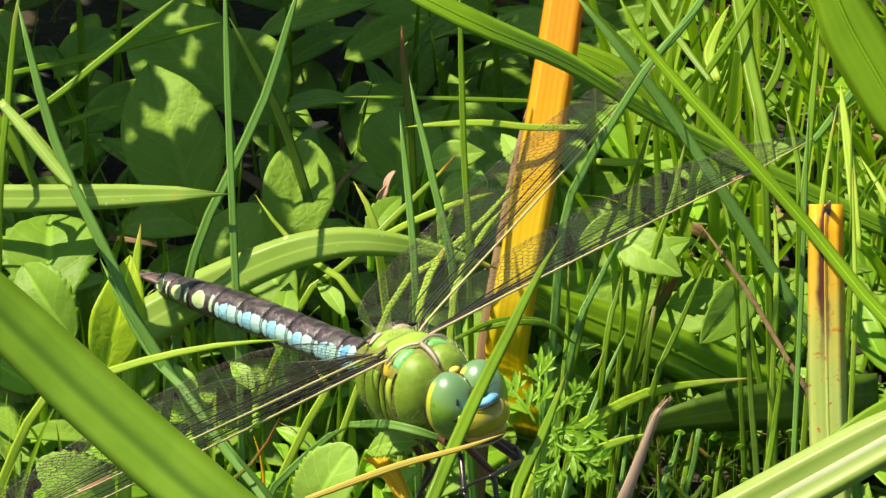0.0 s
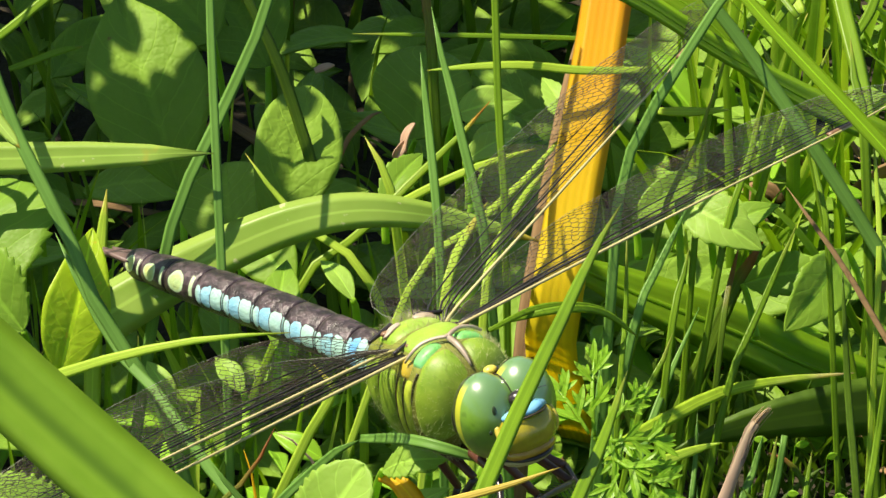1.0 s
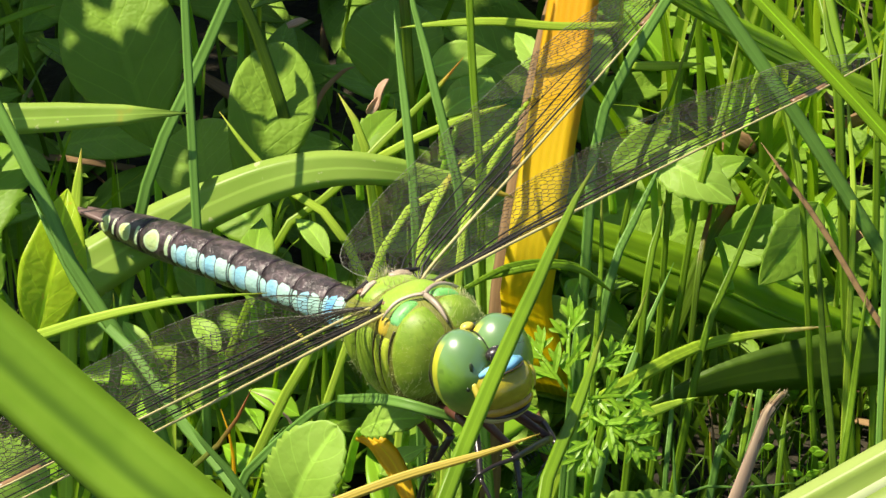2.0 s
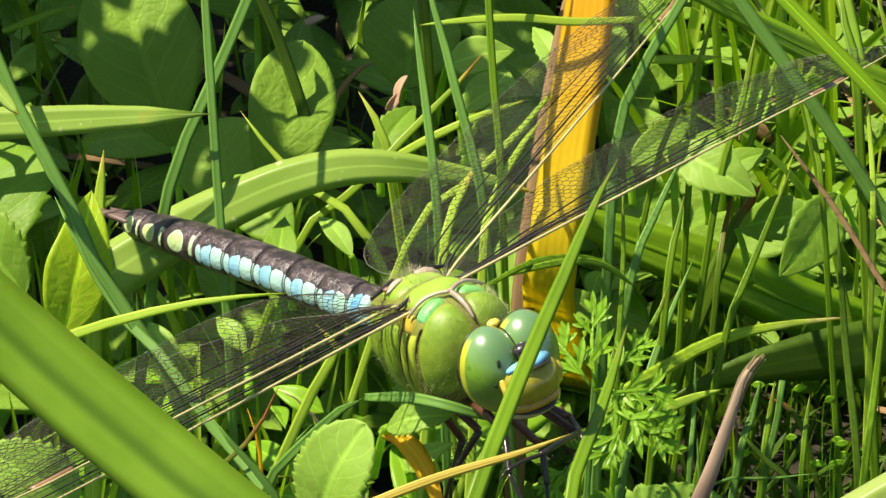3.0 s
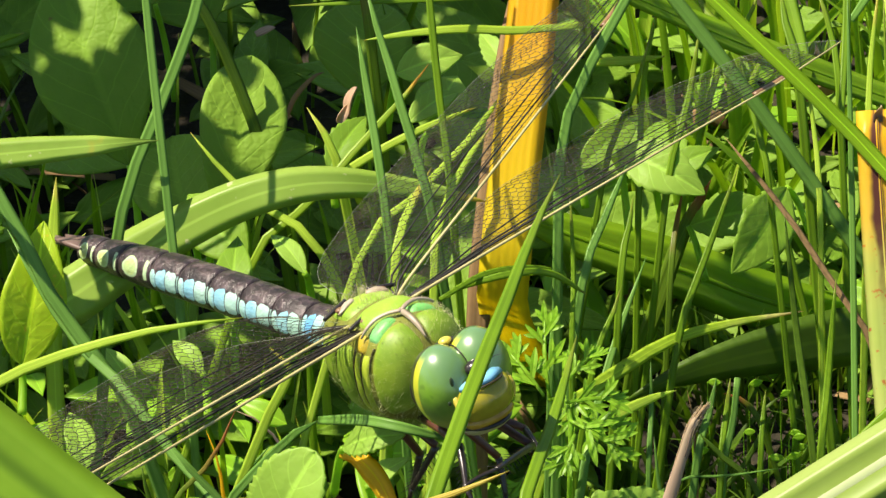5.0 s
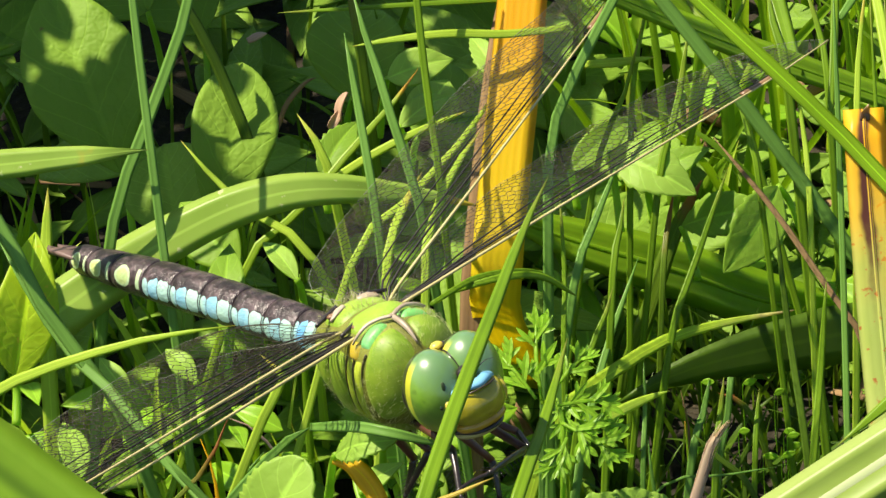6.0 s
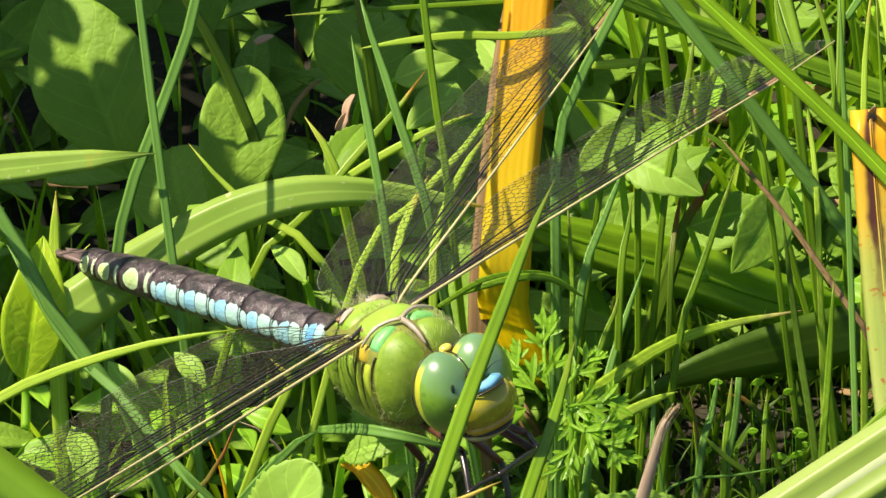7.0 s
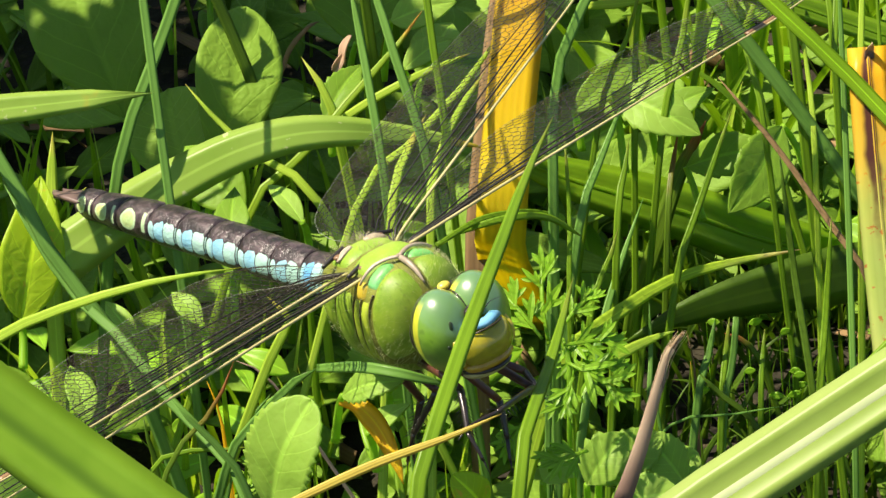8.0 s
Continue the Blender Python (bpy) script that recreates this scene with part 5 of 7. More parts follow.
blade([(-26.0, -4.3, -3.0), (-26.4, -1.0, 13.9), (-26.8, 2.2, 30.7), (-27.7, 8.1, 42.7), (-29.0, 17.8, 56.4), (-30.0, 26.7, 69.2)], 0.78, GRASS_BLUE, 'thin upright green grass blade', taper=14.0, fold=0.5)
blade([(-39.7, 2.8, -3.0), (-36.2, 8.1, 18.4), (-32.8, 13.4, 39.8), (-28.6, 19.8, 48.8), (-25.5, 24.0, 54.9), (-22.0, 31.5, 65.5)], 1.03, GRASS_BLUE, 'thin upright green grass blade', taper=18.7, fold=0.5)
blade([(-16.5, 28.4, -3.0), (-18.6, 31.2, 13.9), (-20.6, 34.0, 30.7), (-23.4, 37.7, 39.5), (-26.0, 39.6, 45.7), (-30.9, 42.8, 53.8)], 1.10, GRASS_DARK_SHADED, 'shaded grass blade among leaves', taper=11.4)
blade([(-89.6, 4.8, -3.0), (-80.3, 6.9, 18.7), (-71.1, 9.0, 40.4), (-60.2, 11.5, 47.5), (-46.9, 11.3, 49.0), (-35.4, 10.9, 50.1), (-28.4, 11.1, 50.4)], 2.99, GRASS_PALE, 'broad yellow-green grass blade with a pointed tip', midrib=0.10, taper=14.4, face=(0, -0.75, 0.65))
blade([(-38.6, 9.3, 33.9), (-32.6, 12.3, 36.5), (-27.4, 14.8, 38.2), (-22.1, 16.1, 40.1), (-17.0, 16.8, 41.1), (-11.9, 17.6, 40.6), (-4.8, 19.6, 38.1), (0.4, 20.5, 35.9)], 4.30, GRASS_PALE, 'broad arching light green grass blade', midrib=0.10, root=1.2, taper=2.6, face=(0, -0.72, 0.65), fold=0.12, n=28)
blade([(-35.7, 6.0, -3.0), (-28.5, 12.1, 14.8), (-21.2, 18.1, 32.5), (-16.2, 22.3, 35.1), (-11.6, 26.1, 38.7), (-7.5, 30.2, 41.0), (-4.9, 32.9, 43.1)], 0.72, GRASS_YELLOW_TIP, 'yellowing grass stalk with orange tip', taper=15.8)
blade([(-0.3, 6.4, -3.0), (-7.6, 11.4, 15.3), (-15.0, 16.4, 33.6), (-19.6, 19.6, 36.3), (-23.3, 22.2, 38.3), (-26.8, 24.7, 41.9)], 0.82, GRASS_LIME, 'short light green blade', taper=10.3)
blade([(-7.8, 14.8, -3.0), (-10.6, 19.8, 16.9), (-13.4, 24.7, 36.8), (-14.4, 26.6, 39.4), (-16.2, 28.3, 41.8)], 0.88, GRASS_LIME, 'short curved light green blade', taper=21.2)
blade([(0.5, -1.0, -3.0), (-2.1, 4.8, 19.8), (-4.8, 10.6, 42.7), (-6.5, 14.3, 48.1), (-8.2, 19.0, 52.9), (-9.3, 21.9, 55.4), (-10.1, 23.9, 58.2)], 0.84, GRASS_BLUE, 'thin upright green grass blade', taper=16.1, fold=0.5)
blade([(-6.9, -0.4, -3.0), (-7.8, 5.0, 18.0), (-8.6, 10.5, 39.0), (-9.3, 14.6, 44.9), (-10.4, 20.8, 50.3), (-11.0, 23.2, 53.8)], 0.79, GRASS_BLUE, 'thin upright green grass blade', taper=19.1, fold=0.5)
blade([(-1.2, 7.8, -3.0), (-2.2, 13.4, 18.9), (-3.2, 19.1, 40.9), (-3.9, 23.3, 46.9), (-4.5, 28.6, 54.4), (-4.8, 31.7, 59.0), (-5.1, 34.9, 63.5)], 0.67, GRASS, 'thin upright green grass blade', taper=21.1, fold=0.5)
blade([(-6.7, 20.6, -3.0), (-8.5, 27.1, 22.3), (-10.3, 33.6, 47.6), (-11.1, 36.4, 51.7), (-11.5, 39.1, 55.6)], 0.93, GRASS_RED_TIP, 'thin upright green grass blade', taper=31.9, fold=0.5)
blade([(9.4, 31.3, 47.9), (3.5, 29.5, 48.7), (-1.8, 28.8, 49.5), (-6.7, 28.6, 49.3), (-10.6, 28.4, 48.9)], 0.80, GRASS_LIME, 'horizontal thin green stalk with pink tip', taper=6.0)
blade([(9.4, 39.7, 45.9), (3.1, 38.0, 47.0), (-6.9, 36.3, 48.0), (-17.7, 36.2, 47.9)], 0.50, GRASS, 'horizontal thin green stalk', taper=6.0)
blade([(7.7, 41.2, -11.2), (4.7, 31.5, 6.2), (1.5, 17.7, 25.0), (1.7, 16.8, 32.3), (2.9, 22.6, 38.9), (4.5, 30.4, 46.5), (5.7, 37.5, 53.2), (6.7, 44.3, 59.4), (7.4, 50.4, 64.7)], 4.67, ORANGE, 'broad withered orange sedge leaf standing upright', taper=60, fold=0.12, face=(-0.1, -0.95, 0.3), root=0.5, midrib=0.14, n=28, name='orange_leaf', category='leaf blade')
blade([(-2.0, 9.3, -3.0), (-1.6, 12.6, 9.7), (-1.2, 15.9, 22.3), (-0.5, 20.9, 29.5), (2.6, 35.5, 43.3), (5.7, 45.9, 51.2)], 2.13, DRY, 'brown dead blade beside the orange leaf', taper=9.7, fold=0.2)
blade([(48.6, 39.6, 28.3), (40.5, 38.1, 33.1), (32.5, 36.5, 37.9), (23.3, 33.6, 44.2), (14.6, 25.0, 54.4), (6.5, 16.3, 64.7), (-1.8, 10.6, 71.8), (-11.3, 13.1, 75.4), (-19.6, 17.3, 78.1)], 3.2, SEDGE, 'broad arching sedge leaf', taper=9.0, face=(0, -0.5, 0.85), fold=0.25, n=28, midrib=0.34)
blade([(4.1, 50.7, 47.7), (13.3, 50.4, 43.7), (21.3, 47.8, 36.6), (25.5, 46.6, 31.4)], 2.97, SEDGE, 'broad bright sedge leaf', taper=5.0, face=(0, -0.5, 0.85), midrib=0.3)
blade([(65.0, -22.4, -3.0), (56.5, -16.0, 19.4), (47.9, -9.5, 41.9), (39.8, -3.4, 47.2), (32.1, 3.5, 53.5), (26.1, 7.1, 58.7), (18.9, 12.2, 64.2), (13.4, 16.7, 68.9), (11.5, 19.1, 72.2)], 1.40, SEDGE, 'long folded bright sedge blade', taper=15.1, fold=0.6, n=24)
blade([(44.5, 5.1, -3.0), (40.7, 7.9, 13.0), (37.0, 10.7, 28.9), (33.1, 13.7, 34.9), (27.3, 18.0, 42.8), (21.5, 21.9, 50.1), (17.1, 25.3, 55.0), (12.6, 27.5, 59.9), (6.9, 31.3, 65.2)], 1.28, GRASS_BLUE, 'long thin arching grass blade', taper=13.2, fold=0.4, n=24)
blade([(4.9, -6.1, -3.0), (5.6, -0.2, 19.9), (6.4, 5.7, 42.7), (7.0, 10.5, 49.6), (9.2, 12.8, 54.6), (12.6, 15.4, 60.0), (16.0, 18.5, 64.5), (20.6, 21.7, 69.0)], 0.89, GRASS_BLUE, 'thin blade along the hindwing', taper=16.5, fold=0.4)
blade([(-14.5, -82.9, -3.0), (-9.8, -67.0, 26.4), (-5.1, -51.0, 55.8), (-3.3, -44.8, 57.8), (-0.9, -36.4, 59.2), (1.6, -26.7, 59.2), (4.2, -15.1, 58.3), (6.6, -5.9, 57.4)], 1.31, GRASS, "grass blade before the dragonfly's face", taper=7.8, fold=0.35, root=1.0)
blade([(-4.9, -70.2, -3.0), (-1.1, -53.1, 21.5), (2.7, -36.0, 45.9), (4.3, -28.7, 45.9), (6.0, -19.7, 44.8), (7.6, -10.5, 43.9)], 1.10, GRASS, 'smooth green grass blade before the herb', taper=10.6, fold=0.35, root=1.0)
blade([(5.7, -5.9, -3.0), (6.7, -2.1, 6.5), (7.7, 1.7, 16.0), (9.0, 6.8, 19.8), (11.4, 13.6, 24.3), (14.7, 20.6, 29.2)], 0.87, GRASS_BLUE, 'thin upright green grass blade', taper=5.6, fold=0.4)
red_blade = blade([(11.5, 24.4, -3.0), (12.6, 25.2, 4.7), (13.7, 26.0, 12.4), (15.8, 27.5, 18.0), (18.4, 30.6, 24.3), (21.3, 32.8, 29.1)], 1.60, GRASS_RED_TIP, 'dark grass blade with red cut tip', taper=12.6, fold=0.3)
blade([(-4.0, -10.0, -3.0), (0.9, -3.9, 10.4), (5.8, 2.3, 23.9), (8.4, 5.5, 24.9), (12.0, 8.4, 25.6), (16.6, 11.4, 26.4), (22.3, 13.8, 26.3), (28.8, 15.1, 26.4)], 1.45, ARCHED, 'arched yellow-green blade with a dry tip', taper=5.4, fold=0.3, n=24)
# shaded sedge leaf, darkened by its material and tilted from the sun
blade([(42.7, 21.8, 20.4), (37.1, 19.6, 20.7), (30.6, 17.5, 21.1), (24.2, 16.1, 20.9), (17.8, 14.4, 20.2), (12.1, 12.2, 18.8)], 6.33, GRASS_DARK_SHADED, 'broad sedge leaf lying low, shade put into its colour', taper=2.2, face=(0.45, -0.8, 0.35), fold=0.06)
blade([(42.6, 41.0, 2.4), (34.3, 39.3, 7.0), (26.3, 37.5, 11.3), (18.9, 35.9, 16.1), (11.2, 35.0, 20.0), (5.2, 34.7, 23.0), (0.8, 34.9, 25.1)], 5.74, SEDGE, 'broad bright sedge leaf with a deep midrib', taper=7.0, face=(0, -0.55, 0.8), fold=0.25, turn=-50, twist=60, n=24, midrib=0.57)
blade([(1.9, -7.9, -3.0), (5.1, -0.1, 16.1), (8.4, 7.8, 35.2), (10.2, 12.3, 38.2), (13.2, 17.7, 42.4)], 0.75, GRASS_BLUE, 'thin upright green grass blade', taper=16.7, fold=0.4)
blade([(9.1, 0.5, -3.0), (10.7, 8.5, 13.6), (12.2, 16.6, 30.3), (13.0, 20.3, 32.1), (13.6, 22.2, 34.8)], 0.67, GRASS, 'thin upright green grass blade', taper=23.5, fold=0.4)
blade([(6.3, -12.4, -3.0), (6.8, -5.5, 15.0), (7.3, 1.4, 33.1), (7.7, 7.0, 37.6), (7.6, 11.3, 43.7)], 0.45, GRASS, 'thin upright green grass blade', taper=14.6, fold=0.4)
blade([(14.7, 7.8, -3.0), (15.8, 14.7, 11.9), (17.0, 21.5, 26.9), (17.7, 25.5, 29.1), (18.4, 27.4, 31.8)], 0.57, GRASS_RED_TIP, 'thin upright green grass blade', taper=20.5, fold=0.4)
blade([(11.9, 0.3, -3.0), (14.6, 6.0, 11.9), (17.3, 11.7, 26.9), (19.7, 16.9, 30.8), (23.3, 23.6, 36.8)], 0.67, GRASS, 'thin upright green grass blade', taper=11.8, fold=0.4)
blade([(15.4, -2.9, -3.0), (17.1, 2.1, 7.0), (18.8, 7.2, 16.9), (19.9, 10.6, 18.2), (20.7, 12.5, 21.0)], 0.72, GRASS_BLUE, 'thin upright green grass blade', taper=16.5, fold=0.4)
blade([(19.3, -2.7, -3.0), (20.1, 2.1, 6.8), (20.9, 6.9, 16.5), (21.5, 10.6, 18.2), (22.0, 12.5, 21.0)], 0.62, GRASS, 'thin upright green grass blade', taper=15.7, fold=0.4)
blade([(23.1, -3.7, -3.0), (23.8, 1.8, 7.0), (24.5, 7.2, 17.0), (24.9, 10.4, 18.1), (25.2, 11.8, 20.0)], 0.51, GRASS, 'thin upright green grass blade', taper=19.8, fold=0.4)
blade([(29.8, -7.8, -3.0), (29.3, -3.7, 9.0), (28.7, 0.3, 21.1), (27.7, 8.3, 28.9), (26.9, 14.6, 38.0)], 0.70, GRASS_DARK_SHADED, 'thin upright green grass blade', taper=8.6, fold=0.4)
blade([(27.0, -15.0, -3.0), (28.0, -9.7, 10.9), (28.9, -4.4, 24.7), (29.9, 1.1, 29.2), (30.9, 6.3, 36.5)], 0.69, GRASS, 'thin upright green grass blade', taper=11.4, fold=0.4)
blade([(13.2, -6.6, -3.0), (13.6, -1.4, 8.0), (14.1, 3.7, 18.9), (14.5, 7.6, 21.0), (14.6, 10.3, 24.8)], 0.46, GRASS_BLUE, 'thin upright green grass blade', taper=14.7, fold=0.4)
blade([(3.1, -11.8, -3.0), (4.4, -4.3, 14.6), (5.6, 3.3, 32.3), (6.4, 7.8, 35.2), (6.7, 11.2, 40.1)], 0.55, GRASS_BLUE, 'thin upright green grass blade', taper=17.5, fold=0.4)
blade([(3.2, -6.3, -3.0), (6.3, 0.3, 12.1), (9.3, 7.0, 27.1), (11.1, 11.0, 29.3), (12.1, 12.7, 31.8)], 0.56, GRASS, 'thin upright green grass blade', taper=20.6, fold=0.4)
stained = blade([(36.8, -22.3, -3.0), (36.2, -18.3, 12.5), (35.6, -14.3, 28.1), (35.1, -11.0, 32.8), (34.6, -6.0, 39.9), (34.2, -0.5, 47.8), (33.9, 4.9, 55.4)], 3.94, STAINED, 'broad pale sedge leaf, orange and stained brown at its broken end', taper=60, fold=0.12, face=(-0.05, -0.95, 0.3), root=1.0, midrib=0.35, name='stained_leaf', category='leaf blade', n=24)
part("torn_edge", mesh("torn_edge", *ribbon([(34.0, 4.3, 54.6), (34.0, 4.5, 55.4), (34.2, 3.4, 56.8)], 0.8, 0.2, 0.5, (-0.05, -0.95, 0.3), 0, 40, 2.0, 1.0, 8), material=WISP), stained, "brown torn end")
pale_leaf = blade([(3.5, -41.2, 31.5), (14.1, -36.2, 36.8), (24.3, -32.1, 42.7), (32.3, -28.9, 47.4), (43.9, -25.7, 55.4)], 5.55, PALE, 'broad pale folded sedge leaf', taper=14.0, fold=0.6, face=(-0.3, -0.7, 0.65), name='pale_leaf', category='leaf blade', midrib=1.3, rib_material=PALE_RIB)
blade([(43.0, -12.5, 44.6), (36.7, -16.4, 42.5), (32.5, -18.2, 39.9), (29.7, -19.4, 38.1)], 1.68, GRASS, 'broad green blade tip', taper=2.2, fold=0.3)
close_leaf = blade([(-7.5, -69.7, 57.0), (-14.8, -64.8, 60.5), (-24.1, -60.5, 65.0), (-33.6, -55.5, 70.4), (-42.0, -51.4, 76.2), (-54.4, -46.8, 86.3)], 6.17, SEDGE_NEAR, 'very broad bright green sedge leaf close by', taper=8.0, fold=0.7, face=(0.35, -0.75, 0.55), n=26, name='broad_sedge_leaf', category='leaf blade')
blade([(32.7, 13.7, 78.6), (35.1, 10.5, 73.9), (38.8, 6.9, 68.8), (43.6, 2.3, 62.3)], 6.35, SEDGE, 'very broad bright green sedge leaf', taper=8.0, fold=0.2, face=(0, -0.8, 0.6), name='broad_sedge_leaf', category='leaf blade', midrib=0.5)
blade([(-15.0, -76.6, 75.0), (-7.5, -74.9, 77.5), (-1.8, -73.9, 79.0), (1.8, -73.1, 80.1)], 0.63, STRAW, 'thin straw-yellow stalk close by', taper=4.0)
blade([(-61.3, -3.2, -3.0), (-54.6, -4.5, 15.2), (-47.8, -5.7, 33.3), (-43.1, -6.6, 37.3), (-39.0, -7.2, 40.0), (-34.5, -8.0, 42.2), (-30.1, -8.2, 43.7), (-25.3, -8.6, 44.9), (-20.5, -8.4, 45.3)], 1.05, GRASS_LIME, 'curved grass blade over the abdomen', taper=5.9)
blade([(-40.4, 0.9, -3.0), (-40.0, 7.2, 15.0), (-39.5, 13.6, 33.1), (-39.3, 17.1, 36.2), (-38.9, 20.1, 40.6)], 1.52, GRASS_LIME, 'short light green spike', taper=12.0)
blade([(-13.5, -33.0, -3.0), (-17.3, -26.0, 12.6), (-21.1, -19.1, 28.2), (-23.1, -15.3, 30.1), (-28.1, -10.4, 33.6), (-31.7, -6.0, 36.5), (-35.2, -2.5, 37.9), (-38.2, 0.8, 40.9), (-41.7, 5.3, 45.5)], 0.92, GRASS_BLUE, 'long leaning grass blade behind the wing', taper=15.6, fold=0.4)
blade([(-21.3, -13.3, -3.0), (-26.6, -9.0, 15.8), (-31.9, -4.8, 34.7), (-36.9, -0.8, 40.4), (-40.7, 3.9, 47.0), (-44.7, 8.7, 52.2), (-48.0, 14.0, 58.0), (-51.6, 21.6, 67.2)], 1.13, GRASS_BLUE, 'long leaning grass blade', taper=14.9, fold=0.4)
blade([(-56.8, 17.2, 59.2), (-52.4, 14.6, 55.4), (-49.3, 12.4, 50.5), (-47.5, 11.2, 47.1)], 1.07, GRASS, 'thin upright green grass blade', taper=8.0)
blade([(-54.4, 15.9, 53.8), (-48.7, 18.8, 56.1), (-42.9, 22.5, 59.7), (-34.7, 26.7, 65.6)], 0.78, GRASS, 'thin slanting grass stalk', taper=8.0)
blade([(-53.8, 30.1, 53.1), (-47.8, 32.7, 53.3), (-40.7, 35.6, 54.0), (-31.5, 39.0, 55.3)], 0.87, GRASS, 'thin slanting grass stalk', taper=6.0)
blade([(-54.0, -3.7, -3.0), (-53.3, 3.3, 24.0), (-52.6, 10.3, 51.0), (-52.2, 14.7, 57.3), (-51.8, 19.6, 64.2), (-51.1, 23.0, 69.2)], 0.71, GRASS, 'thin upright green grass blade', taper=28.0)
blade([(-52.0, 20.4, 53.3), (-48.8, 18.4, 50.4), (-44.3, 15.0, 45.5)], 1.45, GRASS_LIME, 'pale green leaning grass blade', taper=6.0)
blade([(-32.1, -18.7, -3.0), (-27.3, -17.8, 14.1), (-22.5, -16.9, 31.3), (-19.1, -16.3, 35.7), (-16.6, -16.5, 38.8), (-14.2, -17.4, 41.1)], 0.80, GRASS_BLUE, 'blue-green stalk under the thorax', taper=29.8, fold=0.6)
blade([(-14.1, -19.0, 42.3), (-10.3, -23.0, 45.3), (-7.0, -25.0, 46.0), (-3.1, -24.8, 44.4)], 0.92, GRASS_BLUE, 'thick blue-green stalk under the thorax', taper=8.0, fold=0.6)
blade([(-35.5, -17.5, -3.0), (-26.9, -13.8, 17.3), (-18.3, -10.1, 37.6), (-16.4, -9.3, 38.7), (-17.1, -9.0, 40.9), (-18.6, -9.0, 42.6)], 0.86, GRASS_LIME, 'small blade poking through the wing', taper=22.2)
blade([(42.3, -7.8, -3.0), (38.2, -2.6, 14.1), (34.1, 2.5, 31.2), (30.7, 6.8, 35.5), (26.8, 11.3, 40.2), (21.6, 16.1, 45.4)], 0.55, DRY, 'thin brown dead stalk', taper=15.4)
wisp = tagged(new("dry_wisp", mesh("dry_wisp", *tube([(11.4, -48.8, 51.7), (13.0, -46.5, 54.9), (14.5, -43.9, 58.4), (15.3, -42.6, 60.4), (15.8, -42.2, 61.0)], 0.74, 16, 10, taper=0.55, flat=0.5), material=WISP)), 'dry greyish-brown wisp of grass', 'dry grass')
blade([(10.6, 36.0, 40.6), (14.0, 36.9, 40.1), (17.3, 37.9, 39.8)], 0.95, GRASS_LIME, 'short light green blade stub', taper=3.0)
blade([(8.8, 0.6, 24.9), (11.8, 3.0, 24.9), (14.7, 5.3, 24.6), (16.7, 5.6, 25.1)], 1.01, GRASS_LIME, 'pale green blade lying low', taper=4.0)
blade([(5.5, 17.9, -3.0), (6.0, 20.4, 2.5), (6.5, 22.9, 8.0), (7.3, 27.0, 10.3), (8.5, 32.2, 12.5)], 0.70, GRASS_YELLOW_TIP, 'thin grass blade with an orange tip', taper=8.7, fold=0.35)
for k in range(40):
    spin = random.Random(700 + k)
    path = [Vector(p) for p in ((11.4, -48.8, 51.7), (13.0, -46.5, 54.9), (14.5, -43.9, 58.4), (15.4, -42.5, 60.6), (16.6, -41.6, 61.9))]
    first = spin.choice((0, 1, 2, 2))
    off = Vector((spin.uniform(-0.42, 0.42), 0, spin.uniform(-0.3, 0.3)))
    bits = [p + off * spin.uniform(0.7, 1.25) for p in path[first:first + spin.choice((3, 4, 5))]]
    part("fibre", mesh("fibre", *tube(bits, spin.uniform(0.025, 0.06), 12, 5, taper=0.7), material=WISP), wisp)
blade([(31.0, -19.7, -3.0), (31.2, -15.4, 11.3), (31.4, -11.2, 25.6), (32.0, 3.3, 42.7), (32.3, 17.0, 60.6)], 0.55, GRASS_BLUE, 'thin upright green grass blade', taper=10.0, fold=0.4)
blade([(34.5, -11.9, -3.0), (34.8, -8.4, 8.8), (35.1, -4.9, 20.6), (36.1, 9.7, 38.0), (36.1, 23.6, 56.0)], 0.52, GRASS, 'thin upright green grass blade', taper=6.2, fold=0.4)
blade([(11.9, 12.7, -3.0), (14.4, 19.5, 15.3), (17.0, 26.3, 33.7), (19.1, 32.0, 38.3), (20.5, 36.9, 43.6)], 0.63, GRASS, 'thin upright green grass blade', taper=21.8, fold=0.4)
blade([(12.9, 17.6, -3.0), (13.7, 24.0, 14.9), (14.5, 30.5, 32.7), (15.3, 37.0, 38.5), (17.3, 42.7, 44.9)], 0.59, GRASS, 'thin upright green grass blade', taper=9.5, fold=0.4)
blade([(32.6, 1.3, -3.0), (30.6, 12.1, 21.7), (28.7, 22.9, 46.4), (27.9, 27.2, 49.0), (27.4, 30.7, 52.3)], 0.90, GRASS, 'thin upright green grass blade', taper=25.8, fold=0.4)
blade([(29.5, 4.5, -3.0), (27.7, 12.9, 17.0), (25.9, 21.3, 37.0), (25.0, 25.9, 40.1), (23.8, 29.7, 43.8)], 0.54, GRASS, 'thin upright green grass blade', taper=14.8, fold=0.4)
blade([(29.9, -1.6, -3.0), (30.0, 6.1, 16.8), (30.1, 13.7, 36.7), (30.1, 19.3, 41.2), (29.5, 24.1, 46.2)], 0.53, GRASS_LIME, 'thin upright green grass blade', taper=16.0, fold=0.4)
blade([(32.8, -2.2, -3.0), (33.6, 6.2, 20.2), (34.3, 14.7, 43.3), (34.9, 21.0, 48.8), (36.1, 26.4, 54.9)], 0.64, GRASS_LIME, 'thin upright green grass blade', taper=11.9, fold=0.4)
